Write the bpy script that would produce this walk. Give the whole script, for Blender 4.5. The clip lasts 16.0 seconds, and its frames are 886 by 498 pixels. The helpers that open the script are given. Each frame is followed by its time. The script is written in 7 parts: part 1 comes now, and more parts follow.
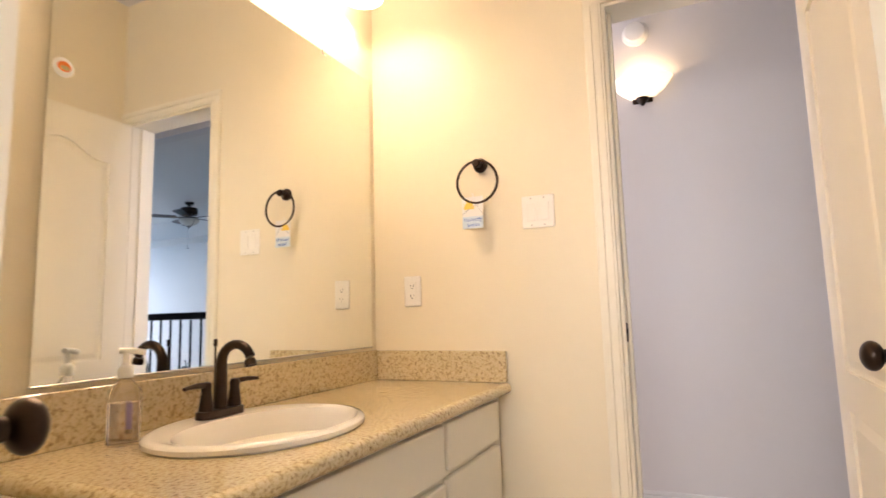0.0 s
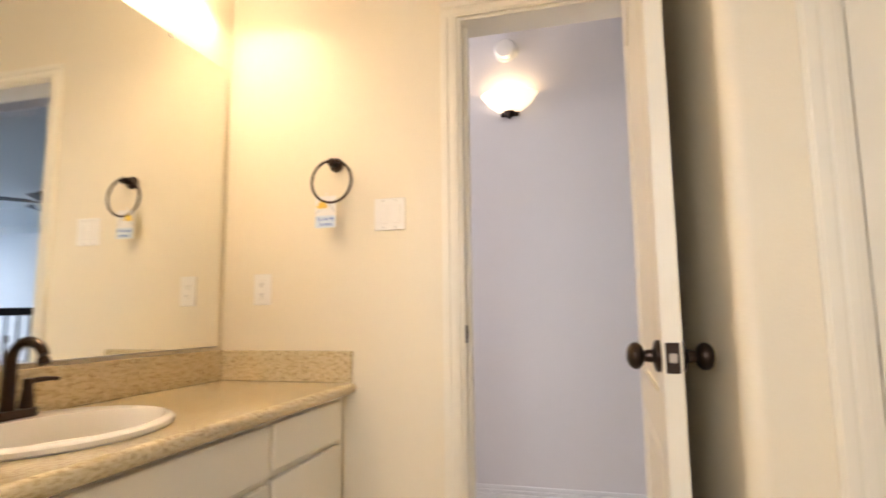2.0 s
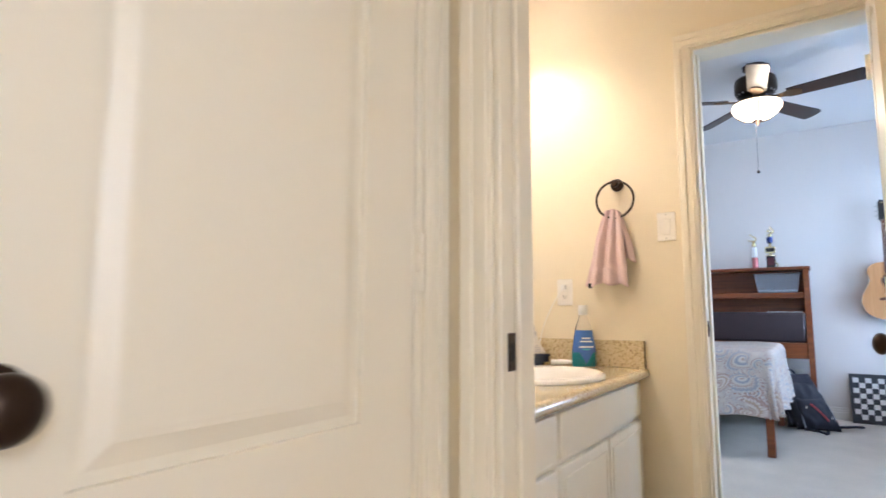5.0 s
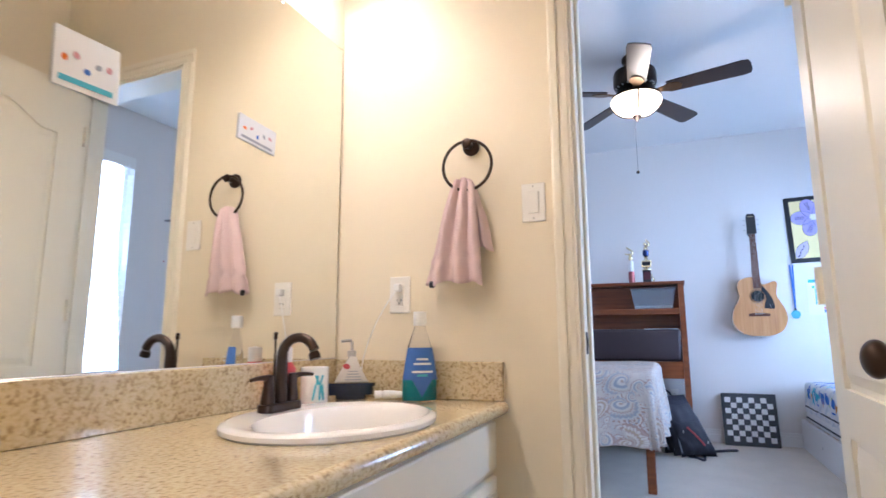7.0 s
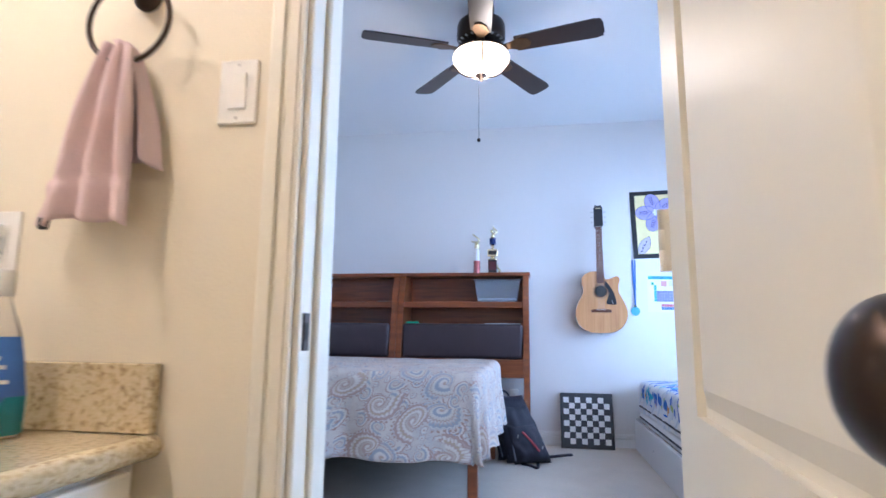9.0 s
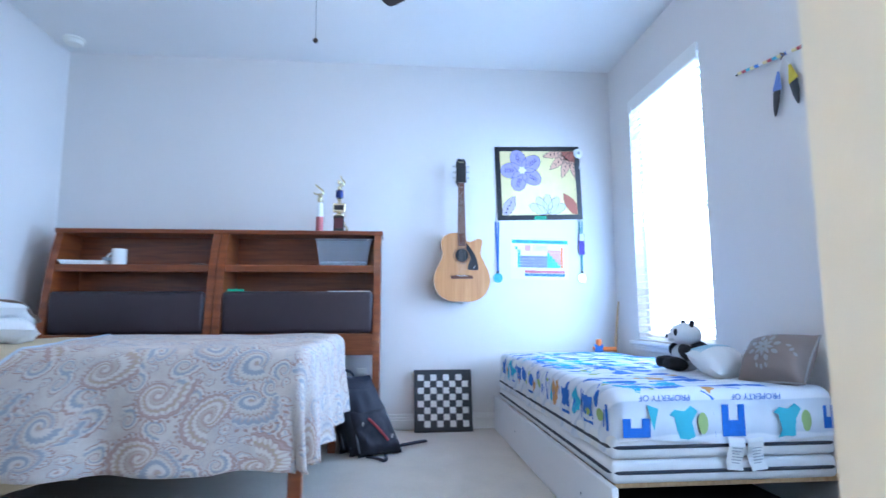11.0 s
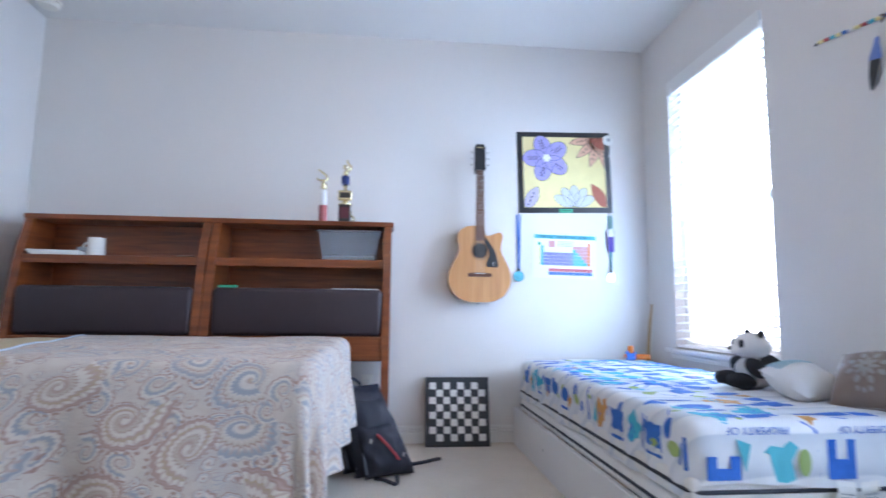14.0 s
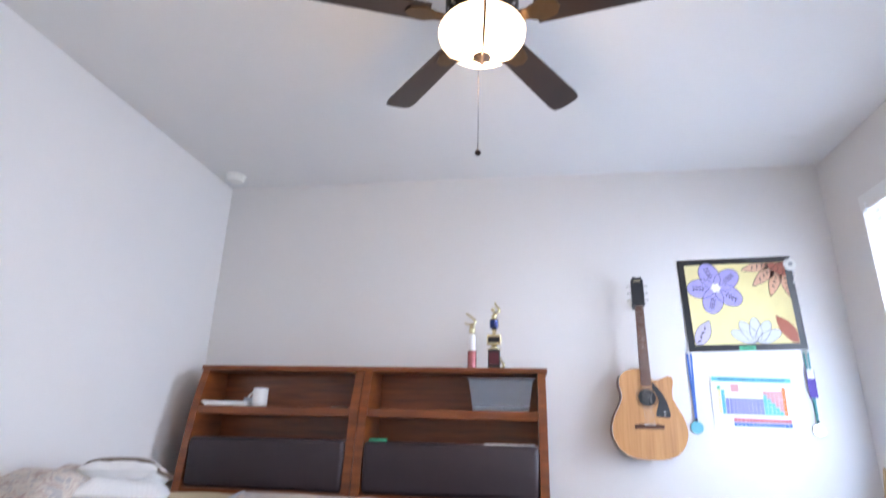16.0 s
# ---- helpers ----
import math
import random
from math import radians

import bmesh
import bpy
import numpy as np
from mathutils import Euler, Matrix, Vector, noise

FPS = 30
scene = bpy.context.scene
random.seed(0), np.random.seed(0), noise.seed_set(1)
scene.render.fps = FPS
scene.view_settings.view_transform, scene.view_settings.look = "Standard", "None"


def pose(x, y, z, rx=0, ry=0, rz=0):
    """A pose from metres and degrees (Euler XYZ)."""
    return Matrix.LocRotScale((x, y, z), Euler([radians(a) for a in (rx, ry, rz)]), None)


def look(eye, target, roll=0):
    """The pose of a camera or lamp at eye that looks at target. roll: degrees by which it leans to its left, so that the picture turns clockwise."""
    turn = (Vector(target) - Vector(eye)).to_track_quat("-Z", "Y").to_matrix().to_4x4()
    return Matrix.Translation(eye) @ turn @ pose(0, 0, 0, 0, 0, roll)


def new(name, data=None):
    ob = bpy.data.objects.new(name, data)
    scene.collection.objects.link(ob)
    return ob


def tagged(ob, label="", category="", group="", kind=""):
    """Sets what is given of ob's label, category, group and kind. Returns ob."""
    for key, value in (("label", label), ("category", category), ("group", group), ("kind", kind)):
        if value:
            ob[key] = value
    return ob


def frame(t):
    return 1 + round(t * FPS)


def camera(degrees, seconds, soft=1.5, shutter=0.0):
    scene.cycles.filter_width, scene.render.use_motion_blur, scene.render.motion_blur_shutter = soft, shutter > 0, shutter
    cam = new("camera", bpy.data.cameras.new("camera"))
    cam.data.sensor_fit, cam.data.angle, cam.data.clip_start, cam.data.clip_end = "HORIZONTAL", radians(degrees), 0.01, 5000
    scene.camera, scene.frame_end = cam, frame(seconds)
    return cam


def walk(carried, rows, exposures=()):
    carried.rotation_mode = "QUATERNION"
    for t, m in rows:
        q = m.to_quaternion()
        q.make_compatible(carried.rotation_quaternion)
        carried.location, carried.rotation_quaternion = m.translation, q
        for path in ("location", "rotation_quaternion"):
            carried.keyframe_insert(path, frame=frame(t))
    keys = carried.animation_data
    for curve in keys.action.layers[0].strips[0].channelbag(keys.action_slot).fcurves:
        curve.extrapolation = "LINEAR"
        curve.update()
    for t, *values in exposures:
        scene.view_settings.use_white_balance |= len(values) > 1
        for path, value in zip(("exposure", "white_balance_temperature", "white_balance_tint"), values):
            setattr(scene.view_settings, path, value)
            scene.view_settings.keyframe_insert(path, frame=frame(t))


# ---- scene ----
cam = camera(78.0, 16.0, shutter=0.5)
PATH = [
    (0, (1.543, 0.785, 0.994), (0.704, 2.585, 1.232), -1.6),
    (0.5, (1.638, 0.712, 1.007), (0.687, 2.455, 1.248), -1.3),
    (1, (1.734, 0.695, 1.01), (0.785, 2.44, 1.248), -1.1),
    (1.5, (1.746, 0.72, 0.999), (0.929, 2.53, 1.242), -0.9),
    (2, (1.718, 0.829, 0.986), (1.216, 2.751, 1.224), -0.6),
    (2.5, (1.67, 0.887, 0.993), (1.644, 2.875, 1.206), -0.8),
    (3, (1.703, 1.017, 0.979), (2.092, 2.968, 1.186), -0.7),
    (3.5, (1.764, 1.138, 0.986), (2.563, 2.958, 1.204), -0.3),
    (4, (1.816, 1.273, 0.992), (3.084, 2.806, 1.198), 0.6),
    (4.5, (1.881, 1.32, 0.987), (3.411, 2.589, 1.207), 0.3),
    (5, (2.073, 1.364, 0.971), (3.721, 2.474, 1.204), 0.2),
    (5.2, (2.176, 1.389, 0.963), (3.856, 2.444, 1.218), -0.1),
    (7.3, (2.933, 1.484, 0.928), (4.775, 2.194, 1.246), 0.0),
    (7.5, (2.991, 1.464, 0.923), (4.849, 2.132, 1.243), 0.1),
    (8, (3.153, 1.419, 0.916), (5.071, 1.893, 1.227), 0.2),
    (8.5, (3.362, 1.377, 0.921), (5.307, 1.736, 1.217), 0.1),
    (8.7, (3.449, 1.358, 0.92), (5.395, 1.709, 1.22), 0.4),
    (10.8, (4.207, 1.309, 0.846), (6.187, 1.18, 1.1), -0.4),
    (11, (4.269, 1.301, 0.842), (6.246, 1.116, 1.079), -0.2),
    (11.5, (4.418, 1.291, 0.85), (6.362, 0.875, 1.067), -0.1),
    (12, (4.493, 1.287, 0.87), (6.356, 0.591, 1.084), -0.4),
    (12.5, (4.565, 1.304, 0.878), (6.379, 0.487, 1.089), -0.6),
    (13, (4.62, 1.339, 0.879), (6.454, 0.568, 1.087), -0.7),
    (13.5, (4.641, 1.351, 0.881), (6.569, 0.865, 1.097), -0.3),
    (14, (4.668, 1.394, 0.876), (6.646, 1.195, 1.099), 0.6),
    (14.5, (4.691, 1.511, 0.877), (6.677, 1.538, 1.109), 1.0),
    (15, (4.707, 1.506, 0.946), (6.677, 1.745, 1.189), 1.4),
    (15.5, (4.752, 1.501, 1.014), (6.688, 1.822, 1.401), 1.6),
    (16, (4.783, 1.472, 1.075), (6.661, 1.769, 1.694), 1.5),
]
LOOKS = [(0, 0.03, 6600, 22), (1.5, 0.02, 6550, 20), (2.5, -0.08, 6450, 19), (3.5, 0.05, 6450, 19), (4.0, 0.06, 6650, 21), (4.5, 0.04, 6150, 19), (5.0, 0.08, 5850, 19), (7.3, -0.03, 5350, 23), (8.7, 0.02, 5300, 23), (11, 0.22, 5150, 16), (12.0, 0.14, 5350, 18), (12.5, 0.0, 5550, 19), (13.0, -0.04, 5600, 20), (13.5, -0.10, 5700, 21), (14, 0.02, 6050, 22), (14.5, 0.06, 6300, 24), (15, 0.12, 6500, 25), (16, 0.18, 6850, 27)]
walk(cam, [(t, look(eye, target, roll)) for t, eye, target, roll in PATH], LOOKS)
import mathutils.bvhtree


# ---- world and light ----
world = bpy.data.worlds.new("sky")
scene.world = world
world.use_nodes = True
wn = world.node_tree
sky = wn.nodes.new("ShaderNodeTexSky")
sky.sky_type, sky.sun_disc = "NISHITA", False
sky.sun_elevation, sky.sun_rotation = radians(48), radians(150)
wn.links.new(sky.outputs["Color"], wn.nodes["Background"].inputs["Color"])
wn.nodes["Background"].inputs["Strength"].default_value = 0.12
sun = new("sun", bpy.data.lights.new("sun", "SUN"))
sun.data.energy, sun.data.angle, sun.data.color = 3.0, radians(0.5), (1.0, 0.95, 0.86)
sun.matrix_world = look((0, 0, 20), (-8, 10, 0))


def area(name, eye, target, w, h, power, color):
    ob = new(name, bpy.data.lights.new(name, "AREA"))
    ob.data.shape, ob.data.size, ob.data.size_y = "RECTANGLE", w, h
    ob.data.energy, ob.data.color = power, color
    ob.matrix_world = look(eye, target)
    return ob


def bulb(name, place, power, color, radius=0.04):
    ob = new(name, bpy.data.lights.new(name, "POINT"))
    ob.data.energy, ob.data.color, ob.data.shadow_soft_size = power, color, radius
    ob.location = place
    return ob


DAY = (0.44, 0.72, 1.0)
area("window_light_1", (7.48, -0.45, 1.52), (7.48, 2, 1.85), 0.84, 1.66, 43, DAY)
area("window_light_2", (5.36, -0.45, 1.52), (5.36, 2, 1.85), 0.84, 1.66, 36, DAY)
area("loft_light", (11.98, 6.7, 1.3), (6, 7.6, 0.6), 3.3, 2.1, 100, (0.30, 0.60, 1.0))
area("bathroom_window_light", (1.3, -0.22, 1.5), (1.3, 2, 1.2), 0.8, 0.95, 14, (0.90, 0.86, 0.82))
# unseen fill lamp added to bring daylight into the hall
area("hall_window_light", (-0.62, 3.27, 1.5), (2, 3.3, 1.4), 0.7, 1.3, 28, (0.76, 0.80, 1.0))

# ---- materials ----


def material(name, color, rough=0.5, metal=0.0, vary=0.06, scale=6.0, bump=0.0, bump_scale=200.0, coat=0.0, object_random=0.0):
    m = bpy.data.materials.new(name)
    m.use_nodes = True
    nt = m.node_tree
    b = nt.nodes["Principled BSDF"]
    b.inputs["Roughness"].default_value, b.inputs["Metallic"].default_value = rough, metal
    b.inputs["Coat Weight"].default_value = coat
    co = nt.nodes.new("ShaderNodeTexCoord")
    n1, n2 = nt.nodes.new("ShaderNodeTexNoise"), nt.nodes.new("ShaderNodeTexNoise")
    n1.inputs["Scale"].default_value, n2.inputs["Scale"].default_value = scale, scale * 12
    n1.inputs["Detail"].default_value = 4
    mix = nt.nodes.new("ShaderNodeMix")
    mix.data_type = "RGBA"
    lo = [max(0.0, c * (1 - vary)) for c in color]
    hi = [min(1.0, c * (1 + vary)) for c in color]
    mix.inputs["A"].default_value, mix.inputs["B"].default_value = (*lo, 1), (*hi, 1)
    add = nt.nodes.new("ShaderNodeMath")
    add.operation, add.inputs[1].default_value = "MULTIPLY_ADD", 0.35
    nt.links.new(co.outputs["Object"], n1.inputs["Vector"])
    nt.links.new(co.outputs["Object"], n2.inputs["Vector"])
    nt.links.new(n2.outputs["Fac"], add.inputs[0])
    sub = nt.nodes.new("ShaderNodeMath")
    sub.operation, sub.inputs[1].default_value = "MULTIPLY", 0.65
    nt.links.new(n1.outputs["Fac"], sub.inputs[0])
    nt.links.new(sub.outputs[0], add.inputs[2])
    nt.links.new(add.outputs[0], mix.inputs["Factor"])
    nt.links.new(mix.outputs["Result"], b.inputs["Base Color"])
    if bump:
        n3, bp = nt.nodes.new("ShaderNodeTexNoise"), nt.nodes.new("ShaderNodeBump")
        n3.inputs["Scale"].default_value, n3.inputs["Detail"].default_value = bump_scale, 3
        bp.inputs["Strength"].default_value, bp.inputs["Distance"].default_value = bump, 0.002
        nt.links.new(co.outputs["Object"], n3.inputs["Vector"])
        nt.links.new(n3.outputs["Fac"], bp.inputs["Height"])
        nt.links.new(bp.outputs["Normal"], b.inputs["Normal"])
    return m


def glowing(name, color, strength):
    m = bpy.data.materials.new(name)
    m.use_nodes = True
    b = m.node_tree.nodes["Principled BSDF"]
    b.inputs["Base Color"].default_value = (0.9, 0.88, 0.82, 1)
    b.inputs["Emission Color"].default_value = (*color, 1)
    b.inputs["Emission Strength"].default_value = strength
    return m


def clear(name, color, rough=0.03, ior=1.45):
    m = bpy.data.materials.new(name)
    m.use_nodes = True
    b = m.node_tree.nodes["Principled BSDF"]
    b.inputs["Base Color"].default_value = (*color, 1)
    b.inputs["Transmission Weight"].default_value, b.inputs["Roughness"].default_value = 1.0, rough
    b.inputs["IOR"].default_value = ior
    return m


def ramped(name, stops, rough, tex, scale, detail=6.0, distortion=0.0, stretch=(1, 1, 1), bump=0.0, coat=0.0):
    """A material whose colour runs over a ramp driven by one texture."""
    m = bpy.data.materials.new(name)
    m.use_nodes = True
    nt = m.node_tree
    b = nt.nodes["Principled BSDF"]
    b.inputs["Roughness"].default_value, b.inputs["Coat Weight"].default_value = rough, coat
    co, mp, ramp = nt.nodes.new("ShaderNodeTexCoord"), nt.nodes.new("ShaderNodeMapping"), nt.nodes.new("ShaderNodeValToRGB")
    mp.inputs["Scale"].default_value = stretch
    nt.links.new(co.outputs["Object"], mp.inputs["Vector"])
    if tex == "noise":
        n = nt.nodes.new("ShaderNodeTexNoise")
        n.inputs["Distortion"].default_value = distortion
        n.inputs["Detail"].default_value = detail
        out = n.outputs["Fac"]
    elif tex == "rings":
        n = nt.nodes.new("ShaderNodeTexWave")
        n.wave_type = "RINGS"
        n.inputs["Distortion"].default_value, n.inputs["Detail"].default_value = distortion, detail
        n.inputs["Detail Scale"].default_value = 0.6
        out = n.outputs["Fac"]
    else:
        n = nt.nodes.new("ShaderNodeTexVoronoi")
        out = n.outputs["Color"]
    n.inputs["Scale"].default_value = scale
    nt.links.new(mp.outputs["Vector"], n.inputs["Vector"])
    nt.links.new(out, ramp.inputs["Fac"])
    els = ramp.color_ramp.elements
    while len(els) < len(stops):
        els.new(0.5)
    for e, (p, c) in zip(els, stops):
        e.position, e.color = p, (*c, 1)
    nt.links.new(ramp.outputs["Color"], b.inputs["Base Color"])
    if bump:
        bp = nt.nodes.new("ShaderNodeBump")
        bp.inputs["Strength"].default_value, bp.inputs["Distance"].default_value = bump, 0.003
        nt.links.new(out, bp.inputs["Height"])
        nt.links.new(bp.outputs["Normal"], b.inputs["Normal"])
    return m


CREAM = material("cream_wall_paint", (0.80, 0.715, 0.535), 0.55, vary=0.03, scale=2, bump=0.25, bump_scale=160)
PALE = material("pale_wall_paint", (0.74, 0.71, 0.68), 0.6, vary=0.025, scale=2, bump=0.25, bump_scale=160)
WHITE_CEIL = material("ceiling_paint", (0.78, 0.76, 0.73), 0.7, vary=0.02, scale=2, bump=0.3, bump_scale=120)
TRIM = material("cream_gloss_trim", (0.82, 0.765, 0.62), 0.4, vary=0.03, scale=5, bump=0.05, bump_scale=60)
TRIM_W = material("white_gloss_trim", (0.82, 0.81, 0.78), 0.3, vary=0.03, scale=5, bump=0.05, bump_scale=60)
CABINET = material("cream_cabinet_paint", (0.82, 0.78, 0.66), 0.32, vary=0.03, scale=4, bump=0.05, bump_scale=80)
BRONZE = material("oil_rubbed_bronze", (0.045, 0.03, 0.022), 0.32, 0.85, vary=0.25, scale=20)
STEEL = material("satin_steel", (0.55, 0.52, 0.48), 0.35, 1.0, vary=0.1, scale=30)
PORCELAIN = material("white_porcelain", (0.86, 0.83, 0.77), 0.08, vary=0.015, scale=3, coat=0.4)
PLATE = material("white_switch_plastic", (0.84, 0.81, 0.74), 0.35, vary=0.02, scale=8)
# near-black: shade of holes and drawer put into the colour; also bed base
DARK = material("gap_shade_and_dark_cloth", (0.02, 0.02, 0.02), 0.8)
GRANITE = ramped("beige_granite", [(0.30, (0.28, 0.20, 0.11)), (0.39, (0.46, 0.35, 0.19)), (0.48, (0.60, 0.49, 0.28)), (0.62, (0.68, 0.58, 0.37)), (0.74, (0.46, 0.34, 0.19))], 0.12, "noise", 125, 8, 0.4, coat=0.3)
WOOD = ramped("reddish_brown_wood", [(0.25, (0.125, 0.026, 0.006)), (0.5, (0.20, 0.048, 0.010)), (0.75, (0.27, 0.074, 0.017))], 0.34, "noise", 3.0, 7, 0.6, (1, 1, 9), bump=0.06, coat=0.2)
WOOD_H = ramped("reddish_brown_wood_shelf", [(0.25, (0.125, 0.026, 0.006)), (0.5, (0.20, 0.048, 0.010)), (0.75, (0.27, 0.074, 0.017))], 0.34, "noise", 3.0, 7, 0.6, (6, 1, 14), bump=0.06, coat=0.2)
LEATHER = material("dark_brown_leather", (0.032, 0.019, 0.024), 0.48, vary=0.2, scale=9, bump=0.5, bump_scale=260)
CARPET = material("beige_carpet", (0.66, 0.59, 0.50), 0.95, vary=0.16, scale=5, bump=1.0, bump_scale=420)
TILE = material("beige_floor_tile", (0.55, 0.47, 0.36), 0.35, vary=0.08, scale=3)
MIRROR = bpy.data.materials.new("mirror_silver")
MIRROR.use_nodes = True
MIRROR.node_tree.nodes["Principled BSDF"].inputs["Metallic"].default_value = 1.0
MIRROR.node_tree.nodes["Principled BSDF"].inputs["Roughness"].default_value = 0.015
MIRROR.node_tree.nodes["Principled BSDF"].inputs["Base Color"].default_value = (0.90, 0.91, 0.88, 1)
GLASS = clear("window_glass", (1, 1, 1), 0.0)
LAMP = glowing("lit_vanity_shade", (1.0, 0.78, 0.52), 13.0)
BULB = glowing("bare_bulb", (1.0, 0.78, 0.52), 230.0)
BULB_2 = glowing("bare_white_bulb", (1.0, 0.83, 0.62), 315.0)
LAMP_2 = glowing("lit_white_vanity_shade", (1.0, 0.84, 0.66), 13.0)
SCONCE = glowing("lit_sconce_shade", (1.0, 0.78, 0.48), 1.5)
BOWL = glowing("lit_fan_bowl", (1.0, 0.76, 0.44), 5.0)
BLADE = material("dark_walnut_blade", (0.030, 0.018, 0.014), 0.38, vary=0.3, scale=6, bump=0.1, bump_scale=80)

# ---- mesh helpers ----


def done(name, bm, mat, smooth=False):
    me = bpy.data.meshes.new(name)
    bmesh.ops.recalc_face_normals(bm, faces=bm.faces)
    bm.to_mesh(me)
    bm.free()
    for m in (mat if isinstance(mat, (list, tuple)) else [mat]):
        me.materials.append(m)
    if smooth:
        for p in me.polygons:
            p.use_smooth = True
        me.set_sharp_from_angle(angle=radians(40))
    return new(name, me)


def part(name, bm, mat, parent, label="", smooth=False):
    ob = done(name, bm, mat, smooth)
    ob.parent = parent
    if label:
        ob["label"] = label
    return ob


def thing(name, label, category, group="", kind="", m=None):
    ob = new(name)
    ob.empty_display_size = 0.05
    if m is not None:
        ob.matrix_basis = m
    return tagged(ob, label, category, group, kind)


def box(bm, x0, x1, y0, y1, z0, z1, bevel=0.0, seg=2, m=None):
    vs = [bm.verts.new((x, y, z)) for x in (x0, x1) for y in (y0, y1) for z in (z0, z1)]
    fs = [bm.faces.new([vs[i] for i in f]) for f in ((0, 1, 3, 2), (4, 6, 7, 5), (0, 4, 5, 1), (2, 3, 7, 6), (0, 2, 6, 4), (1, 5, 7, 3))]
    if bevel:
        es = list({e for f in fs for e in f.edges})
        out = bmesh.ops.bevel(bm, geom=es, offset=bevel, segments=seg, profile=0.5, affect="EDGES")
        vs = list({v for f in out["faces"] for v in f.verts} | {v for v in vs if v.is_valid})
    if m is not None:
        bmesh.ops.transform(bm, matrix=m, verts=vs)
    return bm


def bx(x0, x1, y0, y1, z0, z1, bevel=0.0, seg=2):
    return box(bmesh.new(), x0, x1, y0, y1, z0, z1, bevel, seg)


def lathe(profile, seg=28, m=None, bm=None, sx=1.0, sy=1.0):
    """Turn a profile of (radius, height) round z."""
    bm = bm or bmesh.new()
    rings, made = [], []
    for r, z in profile:
        if r < 1e-5:
            ring = [bm.verts.new((0, 0, z))]
        else:
            ring = [bm.verts.new((sx * r * math.cos(2 * math.pi * i / seg), sy * r * math.sin(2 * math.pi * i / seg), z)) for i in range(seg)]
        rings.append(ring)
        made += ring
    for a, b in zip(rings, rings[1:]):
        for i in range(seg):
            j = (i + 1) % seg
            if len(a) == 1 and len(b) > 1:
                bm.faces.new((a[0], b[i], b[j]))
            elif len(b) == 1 and len(a) > 1:
                bm.faces.new((a[i], a[j], b[0]))
            elif len(a) > 1:
                bm.faces.new((a[i], a[j], b[j], b[i]))
    if m is not None:
        bmesh.ops.transform(bm, matrix=m, verts=made)
    return bm


def tube(points, radius, seg=10, bm=None, closed=False, taper=None):
    """A round bar along a line of points."""
    bm = bm or bmesh.new()
    pts = [Vector(p) for p in points]
    n = len(pts)
    rings = []
    side = None
    for i, p in enumerate(pts):
        a = pts[(i - 1) % n] if (closed or i) else p
        b = pts[(i + 1) % n] if (closed or i < n - 1) else p
        d = (b - a).normalized()
        if side is None:
            side = d.orthogonal().normalized()
        side = (side - d * side.dot(d)).normalized()
        up = d.cross(side)
        r = radius if taper is None else radius * taper(i / max(1, n - 1))
        rings.append([bm.verts.new(p + (side * math.cos(2 * math.pi * k / seg) + up * math.sin(2 * math.pi * k / seg)) * r) for k in range(seg)])
    for i in range(n if closed else n - 1):
        a, b = rings[i], rings[(i + 1) % n]
        for k in range(seg):
            bm.faces.new((a[k], a[(k + 1) % seg], b[(k + 1) % seg], b[k]))
    if not closed:
        bm.faces.new(rings[0])
        bm.faces.new(rings[-1])
    return bm


def arc(fn, n):
    return [fn(i / (n - 1)) for i in range(n)]


def prism(outline, z0, z1, m=None, bm=None, bevel=0.0):
    """A plate with the given outline in x, y."""
    bm = bm or bmesh.new()
    a = [bm.verts.new((x, y, z0)) for x, y in outline]
    b = [bm.verts.new((x, y, z1)) for x, y in outline]
    n = len(a)
    top, bot = bm.faces.new(b), bm.faces.new(a)
    for i in range(n):
        bm.faces.new((a[i], a[(i + 1) % n], b[(i + 1) % n], b[i]))
    vs = a + b
    if bevel:
        out = bmesh.ops.bevel(bm, geom=list(top.edges), offset=bevel, segments=2, profile=0.5, affect="EDGES")
        vs = list({v for f in out["faces"] for v in f.verts} | {v for v in vs if v.is_valid})
    if m is not None:
        bmesh.ops.transform(bm, matrix=m, verts=vs)
    return bm


def cushion(w, d, h, n=18, puff=2.2, crumple=0.01, seed=0, m=None):
    """A stuffed pillow, thick in the middle with pinched corners."""
    bm = bmesh.new()
    rows = {}
    for s in (1, -1):
        for i in range(n + 1):
            for j in range(n + 1):
                u, v = 2 * i / n - 1, 2 * j / n - 1
                edge = i in (0, n) or j in (0, n)
                if s < 0 and edge:
                    rows[s, i, j] = rows[1, i, j]
                    continue
                k = max(0.0, (1 - abs(u) ** puff) * (1 - abs(v) ** puff)) ** 0.5
                pull = 1 - 0.06 * (1 - abs(u) ** 2) * abs(v) ** 4
                pull2 = 1 - 0.06 * (1 - abs(v) ** 2) * abs(u) ** 4
                c = noise.noise(Vector((u * 2.5 + seed, v * 2.5, s))) * crumple
                rows[s, i, j] = bm.verts.new((u * w / 2 * pull2, v * d / 2 * pull, s * k * h / 2 + c * k))
    for s in (1, -1):
        for i in range(n):
            for j in range(n):
                bm.faces.new((rows[s, i, j], rows[s, i + 1, j], rows[s, i + 1, j + 1], rows[s, i, j + 1]))
    if m is not None:
        bmesh.ops.transform(bm, matrix=m, verts=bm.verts)
    return bm


def ball(r, m, bm=None, sx=1, sy=1, sz=1, seg=16):
    prof = [(r * math.sin(math.pi * i / 10), -r * math.cos(math.pi * i / 10) * sz) for i in range(11)]
    prof[0], prof[-1] = (0, -r * sz), (0, r * sz)
    return lathe(prof, seg, m, bm, sx, sy)


